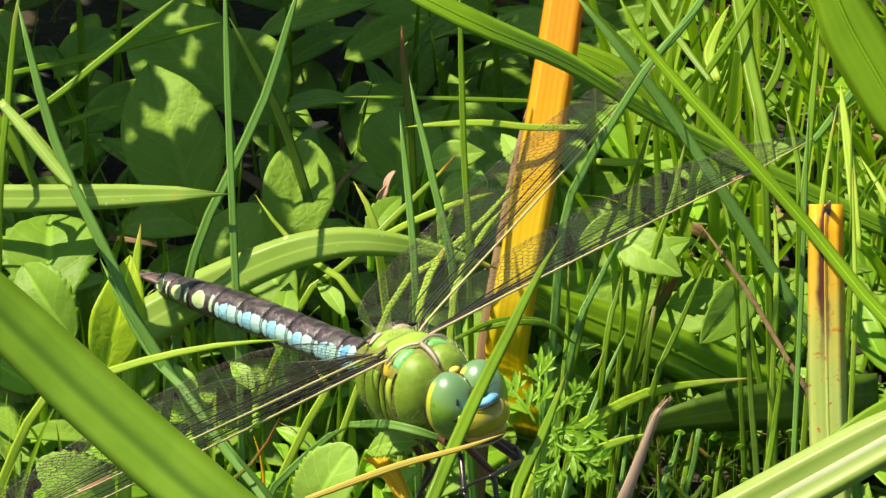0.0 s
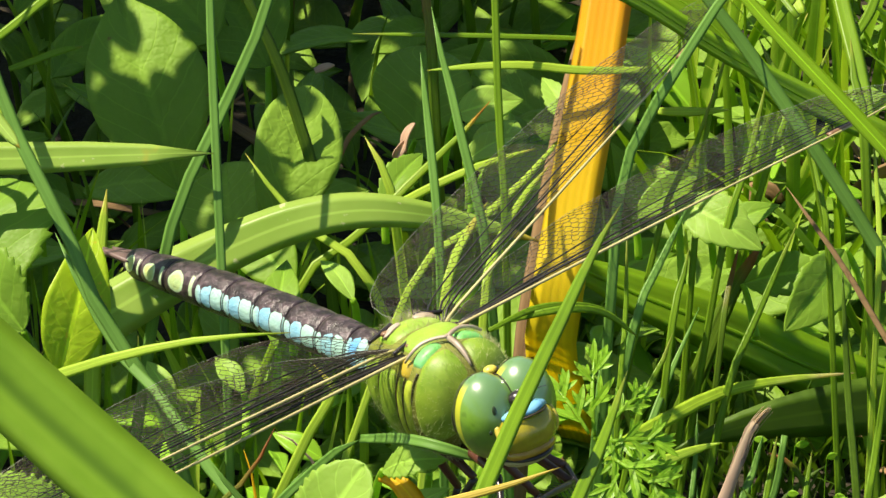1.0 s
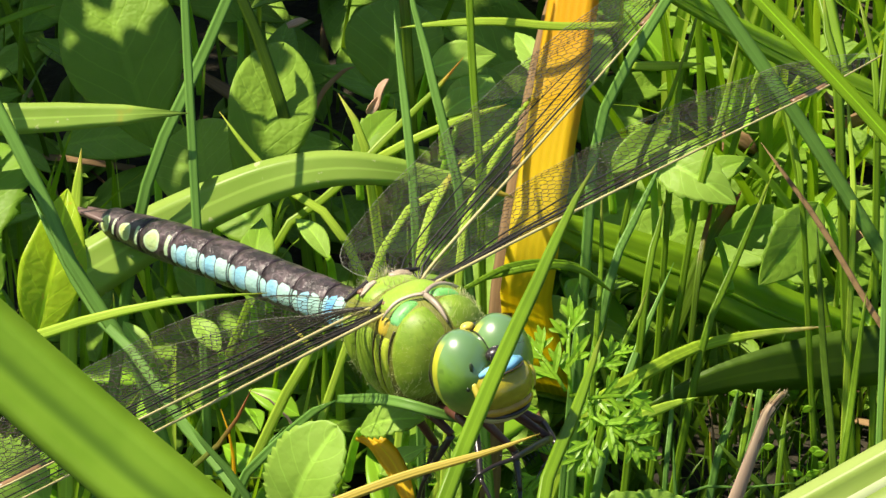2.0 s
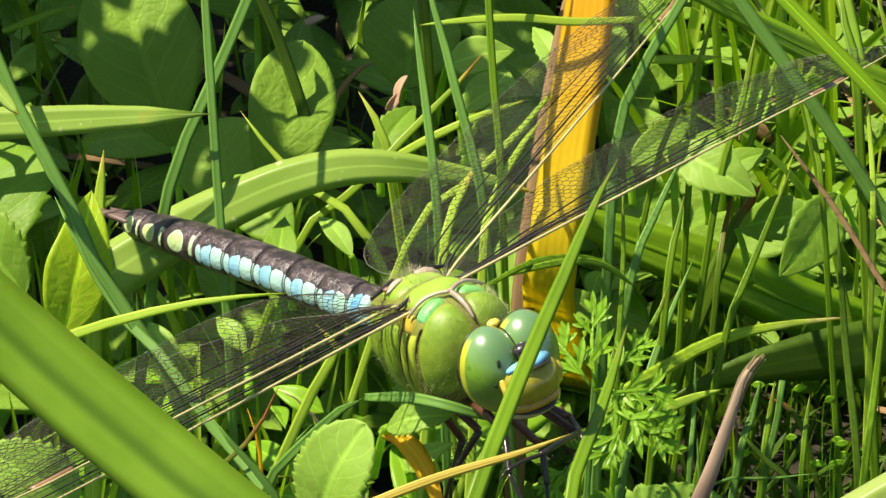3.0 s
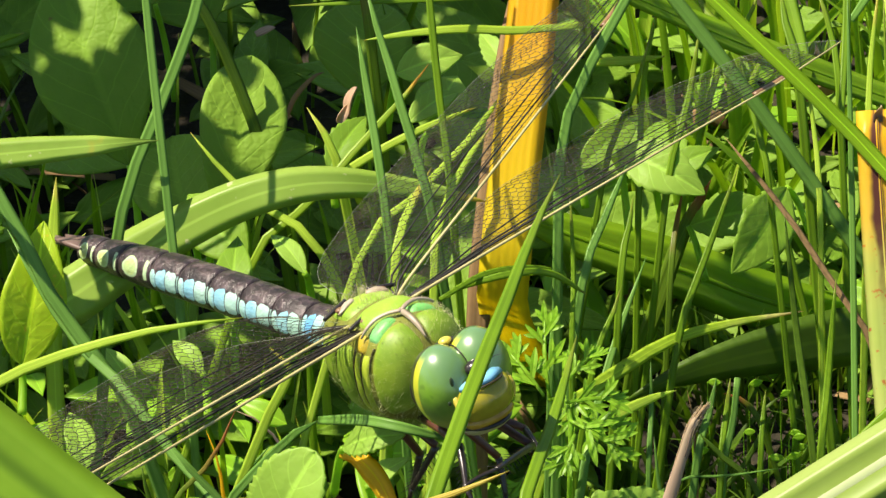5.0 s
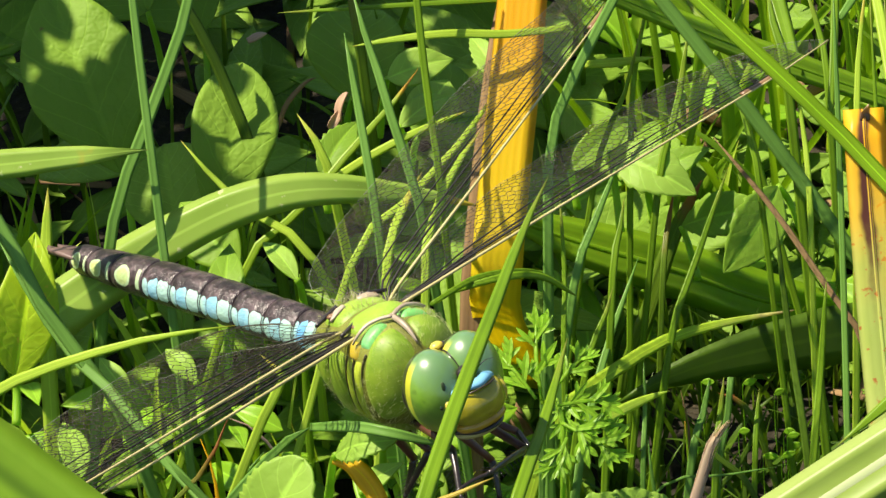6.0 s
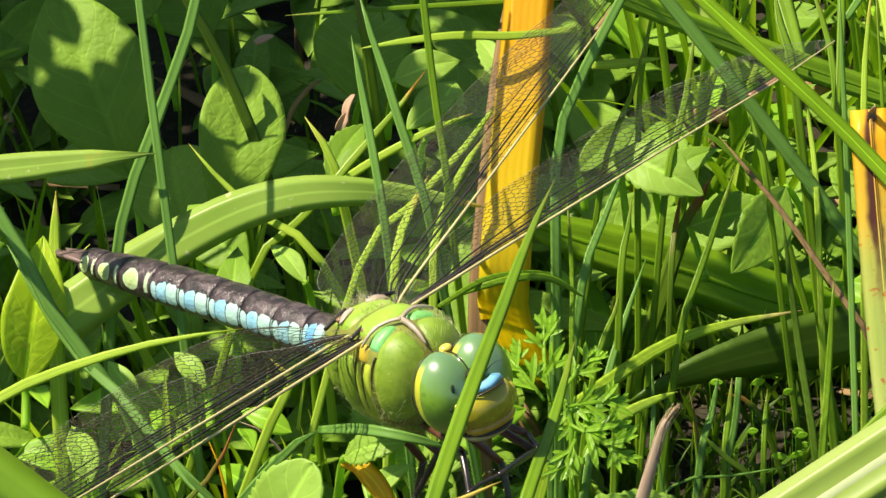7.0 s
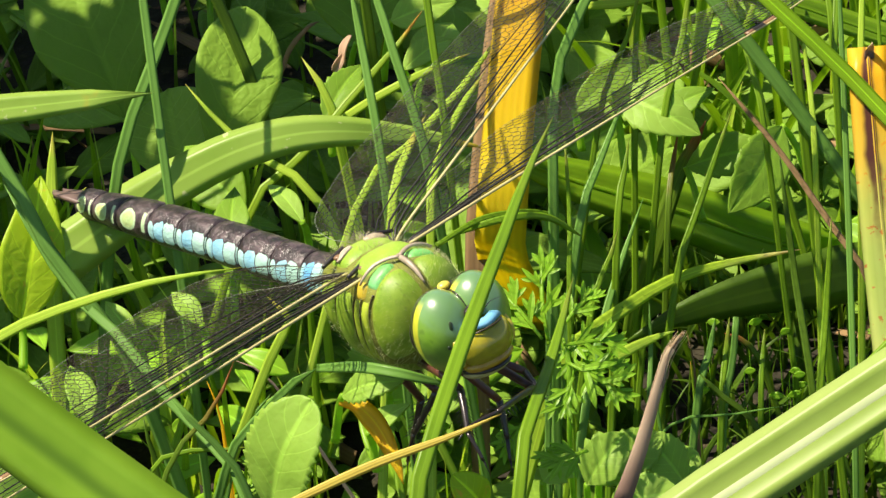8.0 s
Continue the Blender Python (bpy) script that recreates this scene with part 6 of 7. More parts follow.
blade([(37.0, -5.2, -3.0), (37.3, 0.6, 15.1), (37.5, 6.4, 33.3), (37.9, 16.2, 43.8), (37.5, 25.3, 55.0)], 0.60, GRASS, 'thin upright green grass blade', taper=7.0, fold=0.4)
blade([(37.7, -13.6, -3.0), (37.7, -5.7, 19.1), (37.7, 2.2, 41.1), (37.6, 8.9, 47.2), (37.2, 14.8, 53.9)], 0.51, GRASS_LIME, 'thin upright green grass blade', taper=10.8, fold=0.4)
blade([(-5.7, -26.5, -3.0), (-7.1, -18.8, 11.3), (-8.5, -11.2, 25.6), (-9.0, -7.9, 26.7), (-8.7, -5.4, 28.5)], 0.55, GRASS, 'thin upright green grass blade', taper=17.9, fold=0.4)
blade([(4.1, 15.1, -3.0), (7.7, 21.9, 15.4), (11.3, 28.8, 33.8), (14.1, 34.1, 37.9), (16.1, 38.6, 42.5)], 0.55, GRASS, 'thin upright green grass blade', taper=11.6, fold=0.4)
blade([(34.9, 21.3, -3.0), (29.6, 30.3, 17.7), (24.2, 39.3, 38.3), (21.9, 43.1, 40.3), (20.1, 46.1, 42.8)], 0.68, GRASS, 'thin upright green grass blade', taper=36.2, fold=0.4)
blade([(11.4, 24.7, -3.0), (16.8, 32.4, 16.5), (22.2, 40.0, 35.9), (25.2, 44.3, 38.6), (27.2, 47.8, 41.8)], 0.60, GRASS, 'thin upright green grass blade', taper=14.8, fold=0.4)
blade([(34.2, 13.0, -3.0), (33.7, 21.6, 18.1), (33.1, 30.1, 39.2), (32.8, 35.1, 42.8), (31.3, 39.3, 47.0)], 0.67, GRASS, 'thin upright green grass blade', taper=18.9, fold=0.4)

blade([(30.6, 35.4, 38.5), (29.5, 43.3, 41.1), (27.8, 52.0, 44.8), (26.1, 61.9, 50.3)], 1.67, GRASS, 'wide bright grass blade', taper=20, fold=0.35)
blade([(21.2, 44.1, 45.1), (23.6, 48.9, 46.3), (26.4, 54.1, 48.1), (29.4, 59.9, 50.8)], 0.84, GRASS, 'slanting green grass blade', taper=16, fold=0.35)
blade([(23.4, 43.0, 47.0), (20.4, 47.9, 48.6), (18.2, 52.4, 49.5), (15.6, 57.7, 51.6)], 0.83, GRASS, 'slanting green grass blade', taper=16, fold=0.35)
blade([(14.6, 29.6, 56.1), (17.3, 32.9, 57.3), (19.8, 36.3, 58.8), (22.2, 40.0, 60.9)], 0.93, GRASS_BLUE, 'slanting blue-green grass blade', taper=16, fold=0.35)
blade([(32.7, 24.6, 40.2), (33.9, 33.9, 44.7), (34.6, 41.9, 47.3), (35.4, 50.0, 50.0)], 0.75, GRASS, 'upright green grass blade', taper=7, fold=0.35)
blade([(39.4, 23.5, 38.2), (38.8, 30.5, 41.8), (38.3, 37.0, 44.5), (37.7, 43.5, 47.2)], 1.13, GRASS_LIME, 'upright light green grass blade', taper=6, fold=0.35)
blade([(43.1, 19.9, 43.6), (41.4, 23.5, 45.6), (40.2, 26.3, 46.3), (39.2, 28.9, 46.7)], 0.68, GRASS_LIME, 'short pointed grass blade', taper=2.5, fold=0.35)
blade([(24.5, 53.6, 41.2), (23.5, 56.8, 42.6), (24.4, 60.2, 44.1), (25.8, 63.6, 45.6)], 1.44, GRASS_LIME, 'light green pointed grass blade', taper=3, fold=0.35)
blade([(28.8, 47.0, 41.9), (30.8, 50.5, 43.6), (31.7, 54.0, 45.3), (31.3, 57.5, 47.0)], 1.03, GRASS, 'short curved green grass blade', taper=3, fold=0.35)
blade([(34.9, 39.9, 41.8), (37.5, 43.5, 43.5), (40.1, 47.0, 45.2), (43.0, 50.2, 46.4)], 0.89, GRASS_BLUE, 'slanting blue-green grass blade', taper=10, fold=0.35)
blade([(-51.7, 6.7, 63.5), (-49.1, 4.2, 62.0), (-46.3, 1.5, 60.1), (-43.4, -1.3, 58.2)], 1.28, GRASS_PALE, 'pale flat grass blade catching the sun', taper=12, fold=0.35)
blade([(-49.3, 34.6, 44.0), (-46.6, 36.4, 44.2), (-44.9, 38.0, 44.1), (-43.0, 39.4, 43.8)], 0.69, GRASS, 'short lit green stalk', taper=6, fold=0.35)
blade([(-21.1, 43.0, 26.4), (-22.7, 48.0, 28.7), (-25.6, 52.4, 30.1)], 1.05, GRASS_DARK_SHADED, 'shaded dark green grass blade', taper=8, fold=0.35)

# ---- feathery herb ----
herb = new("feathery_herb")
tagged(herb, "fine-leaved green herb with feathery divided leaves", "herb")
feathery_frond(herb, (5.2, -5.9, 33.5), (5.0, -0.5, 38.3), 3.7, (-0.3, -0.6, 0.7), 2, 1)
feathery_frond(herb, (4.7, -7.3, 35.0), (1.8, -3.9, 37.3), 3.4, (0.1, -0.6, 0.7), 2, 2)
feathery_frond(herb, (6.6, -7.3, 36.5), (9.2, -4.6, 37.6), 2.6, (-0.1, -0.6, 0.7), 2, 3)
feathery_frond(herb, (6.5, -9.2, 35.7), (10.9, -7.8, 34.9), 3.2, (-0.3, -0.6, 0.7), 2, 4)
feathery_frond(herb, (6.8, -10.9, 35.1), (11.0, -13.1, 33.3), 3.8, (0.1, -0.6, 0.7), 2, 5)
feathery_frond(herb, (7.2, -12.4, 34.7), (5.9, -14.8, 32.9), 3.0, (-0.1, -0.6, 0.7), 2, 6)
feathery_frond(herb, (6.4, -9.8, 33.3), (11.3, -8.4, 32.5), 3.0, (-0.3, -0.6, 0.7), 2, 7)
feathery_frond(herb, (3.2, -14.3, 32.3), (1.1, -16.6, 30.6), 3.0, (0.1, -0.6, 0.7), 2, 8)
feathery_frond(herb, (8.1, -16.2, 29.6), (4.9, -17.4, 29.4), 3.4, (-0.1, -0.6, 0.7), 2, 9)
feathery_frond(herb, (7.4, -7.9, 35.8), (7.2, -10.2, 33.9), 2.6, (-0.3, -0.6, 0.7), 2, 10)
part("stem", mesh("stem", *tube([(8.1, -2.8, -3.0), (6.6, -13.5, 24.0), (6.9, -11.0, 34.5), (6.6, -8.5, 35.6), (5.2, -5.9, 33.5)], 0.34, 16, 8, taper=0.4), material=FEATHER), herb)

# ---- the meadow round about ----
scatter_grass("meadow_grass", "dense green meadow grass behind the dragonfly", 400, (15, 110), (52, 175), (22, 62), (0.6, 1.9), GRASS, 11, lean=0.75)
scatter_grass("meadow_grass", "bright grass among the leaves", 110, (15, 120), (60, 190), (30, 75), (0.8, 2.2), GRASS_LIME, 12)
scatter_grass("meadow_grass", "shaded grass among broad leaves", 160, (-90, 15), (50, 180), (12, 38), (0.6, 1.4), GRASS_DARK_SHADED, 13)
scatter_grass("meadow_grass", "tall meadow grass far behind", 500, (-200, 240), (190, 420), (50, 110), (0.9, 2.6), GRASS, 14)
scatter_grass("meadow_grass", "meadow grass at the sides", 350, (-260, 300), (-260, 180), (30, 70), (0.8, 2.0), GRASS, 15, keep=lambda x, y: (x < -75 or x > 90) and abs(x) > 75 + max(0, -y) * 0.1)
scatter_grass("wide_meadow", "open meadow grass all around", 5200, (-2600, 2600), (-2600, 2600), (60, 190), (4.0, 11.0), GRASS, 18, lean=0.6, keep=lambda x, y: math.hypot(x, y) > 460)
# dark-toned stems fill the cleared patch and imitate its shade
scatter_grass("low_grass", "crowded stems low under the sedge leaf, coloured dark for shade", 260, (7, 37), (4, 44), (7, 17), (0.4, 1.0), GRASS_DARK_SHADED, 31, lean=0.8)
scatter_leaves("ground_leaves", "small dark green leaves low in the grass", 130, (10, 95), (30, 130), (0, 10), (4, 9), BROAD, 21, bare=(7, 36, 3, 42))
scatter_leaves("ground_leaves", "small dark leaves low in the shade", 110, (-80, 15), (25, 150), (0, 9), (5, 12), BROAD, 22)
scatter_leaves("ground_leaves", "low carpet of light green leaves", 260, (0, 130), (25, 220), (-2, 9), (5, 12), FEATHER, 23, bare=(7, 36, 3, 42))
scatter_leaves("ground_leaves", "low carpet of dark green leaves", 420, (-120, 15), (15, 220), (-2, 12), (6, 15), BROAD, 24, bare=(7, 36, 3, 42))
scatter_leaves("ground_leaves", "shaded small leaves under the grass", 420, (-25, 75), (8, 75), (-3, 5), (3, 8), BROAD, 28, bare=(7, 36, 3, 42))
scatter_leaves("ground_leaves", "dark leaves close to the soil", 300, (-15, 95), (-5, 95), (-3, -1), (6, 13), BROAD, 29, bare=(7, 36, 3, 42))
blade([(18.5, -1.8, -3.0), (18.5, 1.9, 5.2), (18.5, 4.9, 11.9), (18.5, 8.7, 18.0), (17.9, 10.4, 21.3)], 0.42, DRY, 'thin brown dead stem with a frayed end', taper=4.0, fold=0.45)
blade([(19.1, 0.6, -3.0), (18.9, 3.7, 4.3), (18.7, 6.2, 10.3), (18.5, 8.3, 14.1), (18.2, 10.3, 17.8)], 0.55, GRASS_YELLOW_TIP, 'thin yellow-green stem going brown', taper=5.0, fold=0.45)
blade([(30.6, -3.7, -3.0), (26.8, -0.0, 7.3), (23.6, 3.0, 15.8), (21.1, 3.9, 18.2), (18.6, 5.0, 20.7)], 0.55, GRASS_DARK_SHADED, 'dark green stem leaning across the others', taper=20.0, fold=0.45)
blade([(15.2, 2.9, -3.0), (17.5, 5.6, 3.6), (19.4, 7.8, 9.0), (22.8, 9.6, 12.4), (24.6, 11.0, 15.1), (26.1, 12.2, 17.7)], 0.50, GRASS_DARK_SHADED, 'dark green slender leaning stem', taper=12.0, fold=0.45)
blade([(1.9, -4.1, -3.0), (9.4, -0.7, 7.8), (15.5, 2.1, 16.7), (21.4, 2.3, 17.7), (26.1, 2.3, 18.4)], 0.22, GRASS_BLUE, 'fine pale stem lying across the grass', taper=12.0, fold=0.45)
blade([(17.2, -8.7, -3.0), (16.2, -4.7, 7.9), (15.3, -1.4, 16.9), (14.8, -0.5, 19.2), (14.5, 1.7, 23.2)], 0.34, GRASS_BLUE, 'fine blue-green stem bent at its foot', taper=12.0, fold=0.45)
blade([(19.2, -1.2, -3.0), (20.3, 3.0, 7.2), (21.1, 6.5, 15.6), (22.0, 8.4, 19.1), (22.5, 10.3, 22.7)], 0.62, GRASS_BLUE, 'round blue-green grass stem cut short', taper=60.0, fold=0.45)
blade([(30.1, 8.3, -3.0), (27.2, 11.6, 6.5), (24.9, 14.3, 14.2), (23.1, 15.1, 16.4), (21.6, 15.0, 17.2)], 0.55, GRASS_RED_TIP, 'short grass stem with a reddish end', taper=20.0, fold=0.45)
blade([(-10.3, -34.7, -3.0), (-16.4, -27.0, 16.6), (-21.4, -20.7, 32.6), (-24.3, -19.1, 36.0), (-27.1, -17.5, 39.3)], 0.72, GRASS_BLUE, 'blue-green blade leaning under the wing', taper=14.0, fold=0.45)
blade([(-49.6, -21.9, -3.0), (-38.5, -16.7, 13.7), (-29.5, -12.4, 27.3), (-24.6, -12.2, 28.4), (-20.7, -12.5, 29.0)], 0.42, GRASS, 'thin green stem lying under the wing', taper=20.0, fold=0.45)
blade([(-38.9, -29.2, -3.0), (-33.0, -21.9, 14.8), (-28.1, -15.9, 29.4), (-24.8, -13.9, 32.9), (-22.8, -12.6, 35.5), (-21.7, -11.7, 37.8)], 0.46, GRASS_RED_TIP, 'thin stem with a reddish tip', taper=14.0, fold=0.45)
blade([(-21.9, -18.5, -3.0), (-22.9, -12.5, 13.5), (-23.7, -7.6, 27.0), (-24.1, -6.6, 29.2), (-24.8, -5.9, 31.2)], 0.52, YELLOW, 'small yellow withered blade', taper=5.0, fold=0.45)
blade([(-30.7, -20.1, -3.0), (-26.0, -14.3, 13.8), (-22.3, -9.6, 27.6), (-20.9, -8.9, 29.4), (-19.1, -8.2, 31.3)], 0.62, GRASS_BLUE, 'short blue-green blade under the thorax', taper=9.0, fold=0.45)
blade([(-27.9, -15.4, -3.0), (-29.1, -10.6, 11.5), (-30.1, -6.7, 23.3), (-30.5, -6.2, 25.1), (-30.8, -5.4, 27.1)], 0.50, GRASS_DARK_SHADED, 'dark green stem behind the wing', taper=20.0, fold=0.45)
blade([(-2.0, -10.1, -3.0), (-11.6, -6.4, 14.6), (-19.5, -3.4, 29.1), (-21.4, -3.5, 30.0), (-22.3, -3.3, 31.3)], 0.30, DRY_PINK, 'curl of dry pinkish stem', taper=9.0, fold=0.45)
leaf((25.3, 8.5, 14.8), (26.7, 8.0, 14.9), 0.72, (0.1, -0.85, 0.35), FEATHER, 'tiny light green oval leaf on a fine stalk', stem=(25.6, 10.0, 6.8), peak=0.5, sharp=0.8, seed=80, rows=10, cols=5, name='small_leaf', rib=0.05, arch=0.03, cup=0.05)
leaf((27.1, 10.0, 13.3), (28.4, 9.8, 13.9), 0.72, (0.1, -0.85, 0.35), FEATHER, 'tiny light green oval leaf on a fine stalk', stem=(27.4, 11.5, 5.3), peak=0.5, sharp=0.8, seed=81, rows=10, cols=5, name='small_leaf', rib=0.05, arch=0.03, cup=0.05)
leaf((28.0, 12.1, 12.8), (29.1, 11.8, 13.2), 0.72, (0.1, -0.85, 0.35), FEATHER, 'tiny light green oval leaf on a fine stalk', stem=(28.3, 13.6, 4.8), peak=0.5, sharp=0.8, seed=82, rows=10, cols=5, name='small_leaf', rib=0.05, arch=0.03, cup=0.05)
leaf((27.6, 9.5, 16.1), (28.7, 9.2, 16.5), 0.72, (0.1, -0.85, 0.35), FEATHER, 'tiny light green oval leaf on a fine stalk', stem=(27.9, 11.0, 8.1), peak=0.5, sharp=0.8, seed=83, rows=10, cols=5, name='small_leaf', rib=0.05, arch=0.03, cup=0.05)
leaf((27.4, 11.3, 15.2), (28.4, 11.0, 15.5), 0.72, (0.1, -0.85, 0.35), FEATHER, 'tiny light green oval leaf on a fine stalk', stem=(27.7, 12.8, 7.2), peak=0.5, sharp=0.8, seed=84, rows=10, cols=5, name='small_leaf', rib=0.05, arch=0.03, cup=0.05)
leaf((23.9, 15.6, 17.7), (25.2, 15.4, 18.2), 0.72, (0.1, -0.85, 0.35), FEATHER, 'tiny light green oval leaf on a fine stalk', stem=(24.2, 17.1, 9.7), peak=0.5, sharp=0.8, seed=85, rows=10, cols=5, name='small_leaf', rib=0.05, arch=0.03, cup=0.05)
leaf((19.9, 12.6, 20.5), (21.1, 12.2, 20.7), 0.72, (0.1, -0.85, 0.35), FEATHER, 'tiny light green oval leaf on a fine stalk', stem=(20.2, 14.1, 12.5), peak=0.5, sharp=0.8, seed=86, rows=10, cols=5, name='small_leaf', rib=0.05, arch=0.03, cup=0.05)
leaf((26.7, 13.4, 18.0), (27.6, 13.3, 18.6), 0.72, (0.1, -0.85, 0.35), FEATHER, 'tiny light green oval leaf on a fine stalk', stem=(27.0, 14.9, 10.0), peak=0.5, sharp=0.8, seed=87, rows=10, cols=5, name='small_leaf', rib=0.05, arch=0.03, cup=0.05)
leaf((23.3, 13.0, 14.1), (24.3, 12.6, 14.5), 0.72, (0.1, -0.85, 0.35), FEATHER, 'tiny light green oval leaf on a fine stalk', stem=(23.6, 14.5, 6.1), peak=0.5, sharp=0.8, seed=88, rows=10, cols=5, name='small_leaf', rib=0.05, arch=0.03, cup=0.05)
leaf((18.7, 8.8, 15.4), (19.8, 8.5, 15.8), 0.72, (0.1, -0.85, 0.35), FEATHER, 'tiny light green oval leaf on a fine stalk', stem=(19.0, 10.3, 7.4), peak=0.5, sharp=0.8, seed=89, rows=10, cols=5, name='small_leaf', rib=0.05, arch=0.03, cup=0.05)
# unseen shade leaves, gaps set where dapples should fall
shade_canopy([(-73.6, 60.6, 3.2, 1.2, -57), (-64.6, 48.6, 0.9, 0.4, 40), (-61.6, 46.0, 0.6, 0.3, 0), (-62.4, 43.6, 0.8, 0.3, 60), (-52.0, 48.0, 6.0, 5.0, 0)], 41)
litter(110, 31)
scatter_grass("low_grass", "short green grass under the dragonfly", 260, (-60, 75), (-5, 60), (10, 30), (0.5, 1.1), GRASS, 16, keep=lambda x, y: not (-2 < x < 60 and y < 46))
scatter_grass("low_grass", "short yellow-green grass under the dragonfly", 120, (-60, 75), (-5, 60), (10, 26), (0.5, 1.3), GRASS_LIME, 17, keep=lambda x, y: not (-2 < x < 60 and y < 46))
scatter_leaves("ground_leaves", "small light leaves under the dragonfly", 150, (-60, 70), (-5, 45), (0, 12), (3, 8), FEATHER, 25, bare=(7, 36, 3, 42))


def motions():
    # the dragonfly turns a little about the tip of its tail, and lowers its wings
    tail, up, right = Vector((-0.0385, 0.0141, 0.0385)), Vector((0.050, 0.589, 0.807)), Vector((0.998, -0.010, -0.054))
    turns = ((0.0, -0.63, 1.30), (1.0, -0.67, 1.00), (2.5, -0.71, 0.48), (3.0, -0.63, 0.46), (3.5, -0.53, 0.39), (4.0, -0.38, 0.24), (4.5, -0.30, 0.10), (6.0, 0.03, -0.05), (7.0, 0.18, -0.07), (8.0, 0.15, -0.06))
    walk(fly, [(t, Matrix.Translation(tail) @ Matrix.Rotation(radians(a), 4, up) @ Matrix.Rotation(radians(b), 4, right) @ Matrix.Translation(-tail) @ DRAGONFLY_POSE) for t, a, b in turns])
    beats = ((0.0, -2.70, 1.95), (0.5, -2.70, 1.90), (1.2, -2.10, 1.45), (2.3, 0.75, -0.78), (3.0, 0.72, -0.68), (3.5, 0.30, -0.44), (4.0, 0.05, -0.15), (6.0, -0.05, 0.0), (8.0, -0.08, -0.08))
    for ob in (fly_forewing, fly_hindwing):
        base = Matrix.Translation(ob.location)
        walk(ob, [(t, base @ Matrix.Rotation(radians(a), 4, "Z") @ Matrix.Rotation(radians(b), 4, "X")) for t, a, b in beats])
    walk(wisp, [(0.0, pose(0.00028, 0.00029, 0.00041)), (0.5, pose(0.00122, 0.00019, 0.00027)), (1.0, pose(0.00068, 0.00039, 0.00056)), (2.3, pose(0.00413, -0.00066, -0.00094)), (2.5, pose(0.00098, 0.00030, 0.00043)), (3.0, pose(-0.00008, 0.00072, 0.00103)), (3.5, pose(0.00000, 0.00000, 0.00000)), (4.0, pose(-0.00018, -0.00065, -0.00093)), (4.5, pose(-0.00052, -0.00029, -0.00041)), (4.7, pose(-0.00040, -0.00036, -0.00052)), (6.0, pose(0.00257, -0.00142, -0.00202)), (6.5, pose(-0.00109, -0.00061, -0.00088)), (7.0, pose(-0.00166, -0.00045, -0.00065)), (7.5, pose(-0.00282, -0.00015, -0.00021)), (8.0, pose(-0.00121, -0.00014, -0.00020))])
    walk(near_leaf, [(0.0, pose(0.00041, -0.00027, -0.00039)), (0.5, pose(0.00048, -0.00015, -0.00021)), (1.0, pose(0.00054, -0.00004, -0.00006)), (1.2, pose(0.00036, -0.00006, -0.00008)), (2.3, pose(0.00011, 0.00004, 0.00006)), (2.5, pose(0.00015, 0.00006, 0.00009)), (3.0, pose(0.00012, 0.00003, 0.00005)), (3.5, pose(0.00000, 0.00000, 0.00000)), (4.0, pose(-0.00003, 0.00001, 0.00001)), (4.5, pose(-0.00001, 0.00003, 0.00004)), (6.0, pose(-0.00017, 0.00003, 0.00004)), (6.5, pose(-0.00017, -0.00000, -0.00001)), (7.0, pose(-0.00017, 0.00002, 0.00003)), (7.5, pose(-0.00018, 0.00003, 0.00004)), (8.0, pose(-0.00019, 0.00004, 0.00005))])
    walk(red_blade, [(0.0, pose(-0.00077, -0.00027, -0.00038)), (0.5, pose(-0.00060, -0.00027, -0.00039)), (1.0, pose(-0.00039, -0.00019, -0.00028)), (1.2, pose(-0.00036, -0.00019, -0.00027)), (2.3, pose(0.00015, 0.00002, 0.00003)), (2.5, pose(0.00021, 0.00002, 0.00003)), (3.0, pose(0.00012, 0.00001, 0.00002)), (3.5, pose(0.00000, 0.00000, 0.00000)), (4.0, pose(0.00003, 0.00000, 0.00000)), (4.5, pose(0.00006, -0.00003, -0.00004)), (6.0, pose(-0.00004, -0.00006, -0.00008)), (6.5, pose(-0.00004, -0.00001, -0.00001)), (7.0, pose(0.00000, -0.00004, -0.00005)), (7.5, pose(-0.00003, -0.00003, -0.00005)), (8.0, pose(-0.00001, -0.00004, -0.00005))])
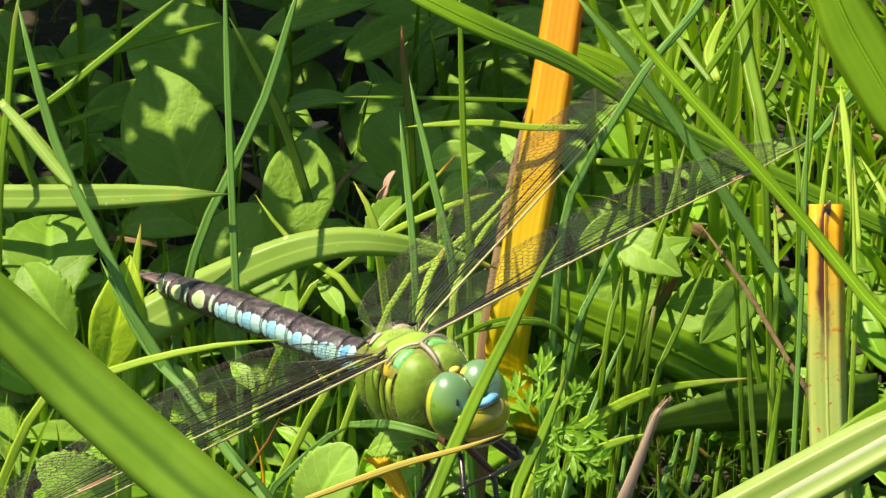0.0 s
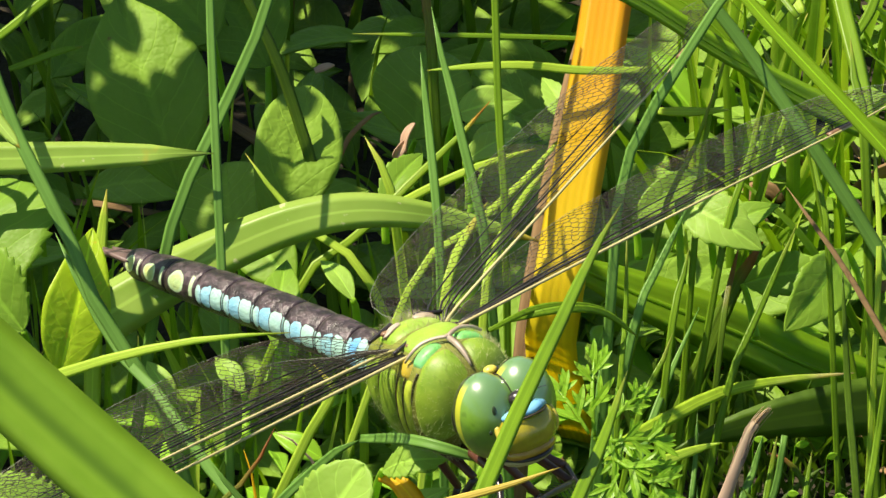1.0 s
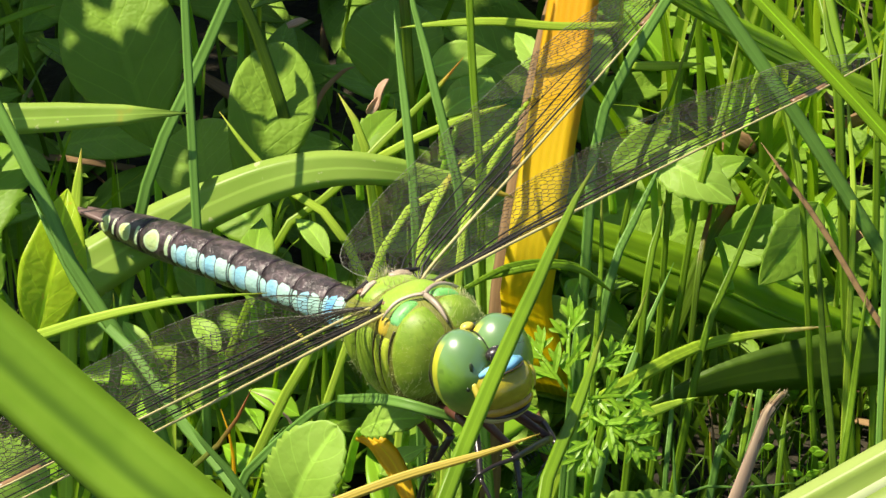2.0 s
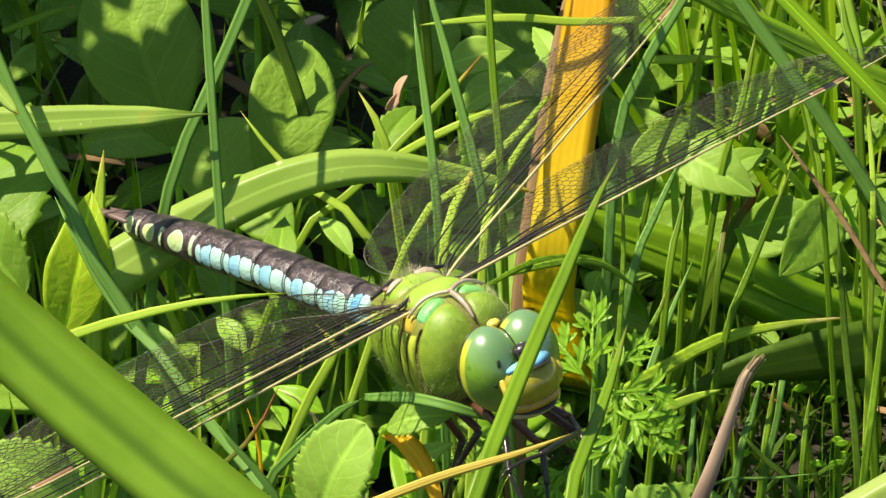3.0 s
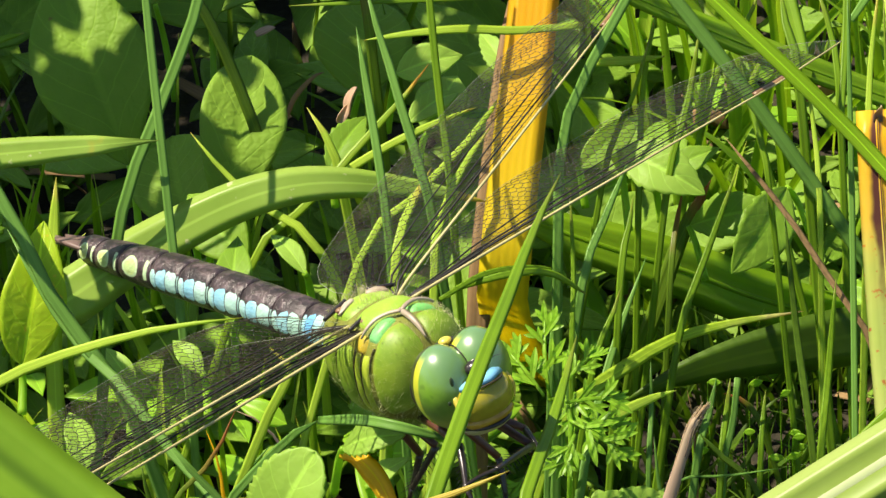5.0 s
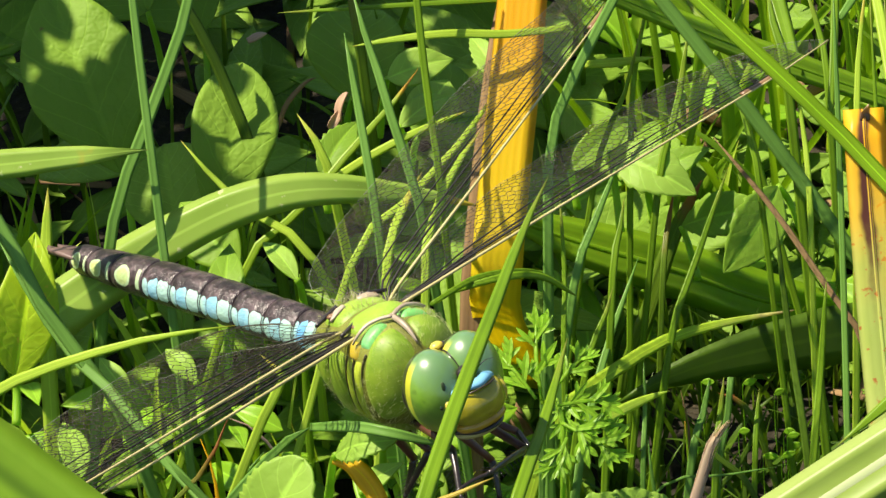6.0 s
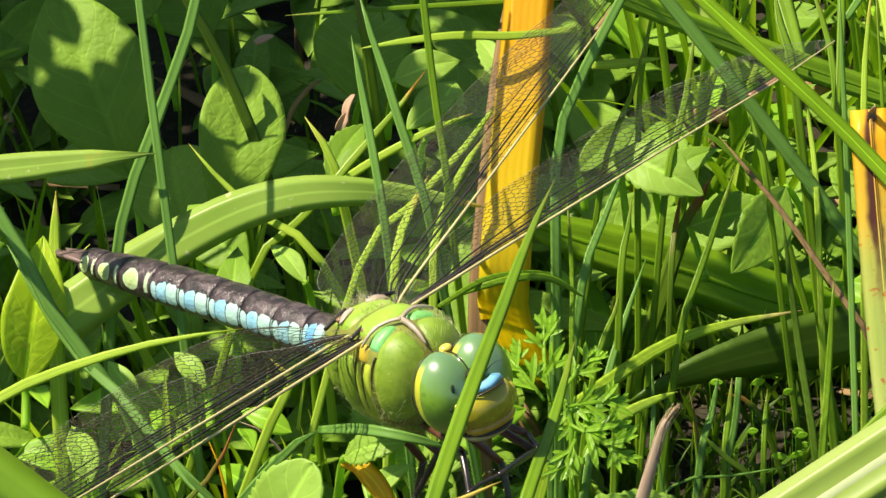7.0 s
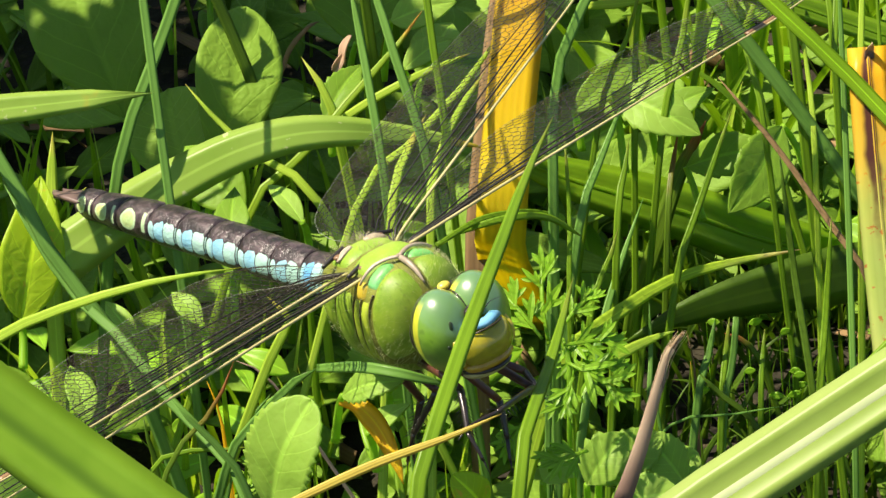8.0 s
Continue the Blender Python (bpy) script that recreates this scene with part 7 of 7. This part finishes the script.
    walk(close_leaf, [(0.0, pose(-0.00162, -0.00116, -0.00166, -0.01, 0.98, -0.69)), (0.5, pose(-0.00159, -0.00115, -0.00164, -0.01, 0.98, -0.69)), (1.0, pose(-0.00117, -0.00084, -0.00120, -0.01, 0.98, -0.69)), (1.2, pose(-0.00147, -0.00106, -0.00151, -0.01, 0.98, -0.69)), (2.3, pose(-0.00060, -0.00043, -0.00061, -0.01, 0.98, -0.69)), (2.5, pose(-0.00045, -0.00032, -0.00045, -0.01, 0.98, -0.69)), (3.0, pose(-0.00070, -0.00050, -0.00071, -0.01, 0.98, -0.69)), (3.5, pose(-0.00246, -0.00178, -0.00254, -0.01, 0.98, -0.69)), (4.0, pose(-0.00162, -0.00116, -0.00166, -0.01, 0.98, -0.69)), (4.5, pose(-0.00172, -0.00124, -0.00177, -0.01, 0.98, -0.69)), (4.7, pose(-0.00184, -0.00133, -0.00189, -0.01, 0.98, -0.69)), (6.0, pose(-0.00157, -0.00113, -0.00161, -0.01, 0.98, -0.69)), (6.5, pose(-0.00216, -0.00156, -0.00223, -0.01, 0.98, -0.69)), (7.0, pose(-0.00263, -0.00190, -0.00272, -0.01, 0.98, -0.69)), (7.5, pose(-0.00211, -0.00152, -0.00218, -0.01, 0.98, -0.69)), (8.0, pose(-0.00187, -0.00134, -0.00192, -0.01, 0.98, -0.69))])
    walk(pale_leaf, [(0.0, pose(-0.00090, 0.00087, 0.00124, -0.10, 4.09, -2.87)), (0.5, pose(-0.00083, 0.00081, 0.00116, -0.10, 4.09, -2.87)), (2.3, pose(-0.00072, 0.00072, 0.00102, -0.10, 4.09, -2.87)), (3.0, pose(0.00029, -0.00011, -0.00016, -0.10, 4.09, -2.87)), (3.5, pose(0.00036, -0.00017, -0.00024, -0.10, 4.09, -2.87)), (4.0, pose(-0.00026, 0.00034, 0.00049, -0.10, 4.09, -2.87)), (4.5, pose(0.00002, 0.00011, 0.00016, -0.10, 4.09, -2.87)), (4.7, pose(-0.00079, 0.00077, 0.00110, -0.10, 4.09, -2.87)), (6.0, pose(-0.00047, 0.00051, 0.00073, -0.10, 4.09, -2.87)), (6.5, pose(-0.00070, 0.00070, 0.00099, -0.10, 4.09, -2.87)), (7.0, pose(-0.00076, 0.00075, 0.00108, -0.10, 4.09, -2.87)), (7.5, pose(-0.00090, 0.00087, 0.00124, -0.10, 4.09, -2.87)), (8.0, pose(-0.00090, 0.00087, 0.00124, -0.10, 4.09, -2.87))])


fly, fly_forewing, fly_hindwing = dragonfly()
motions()
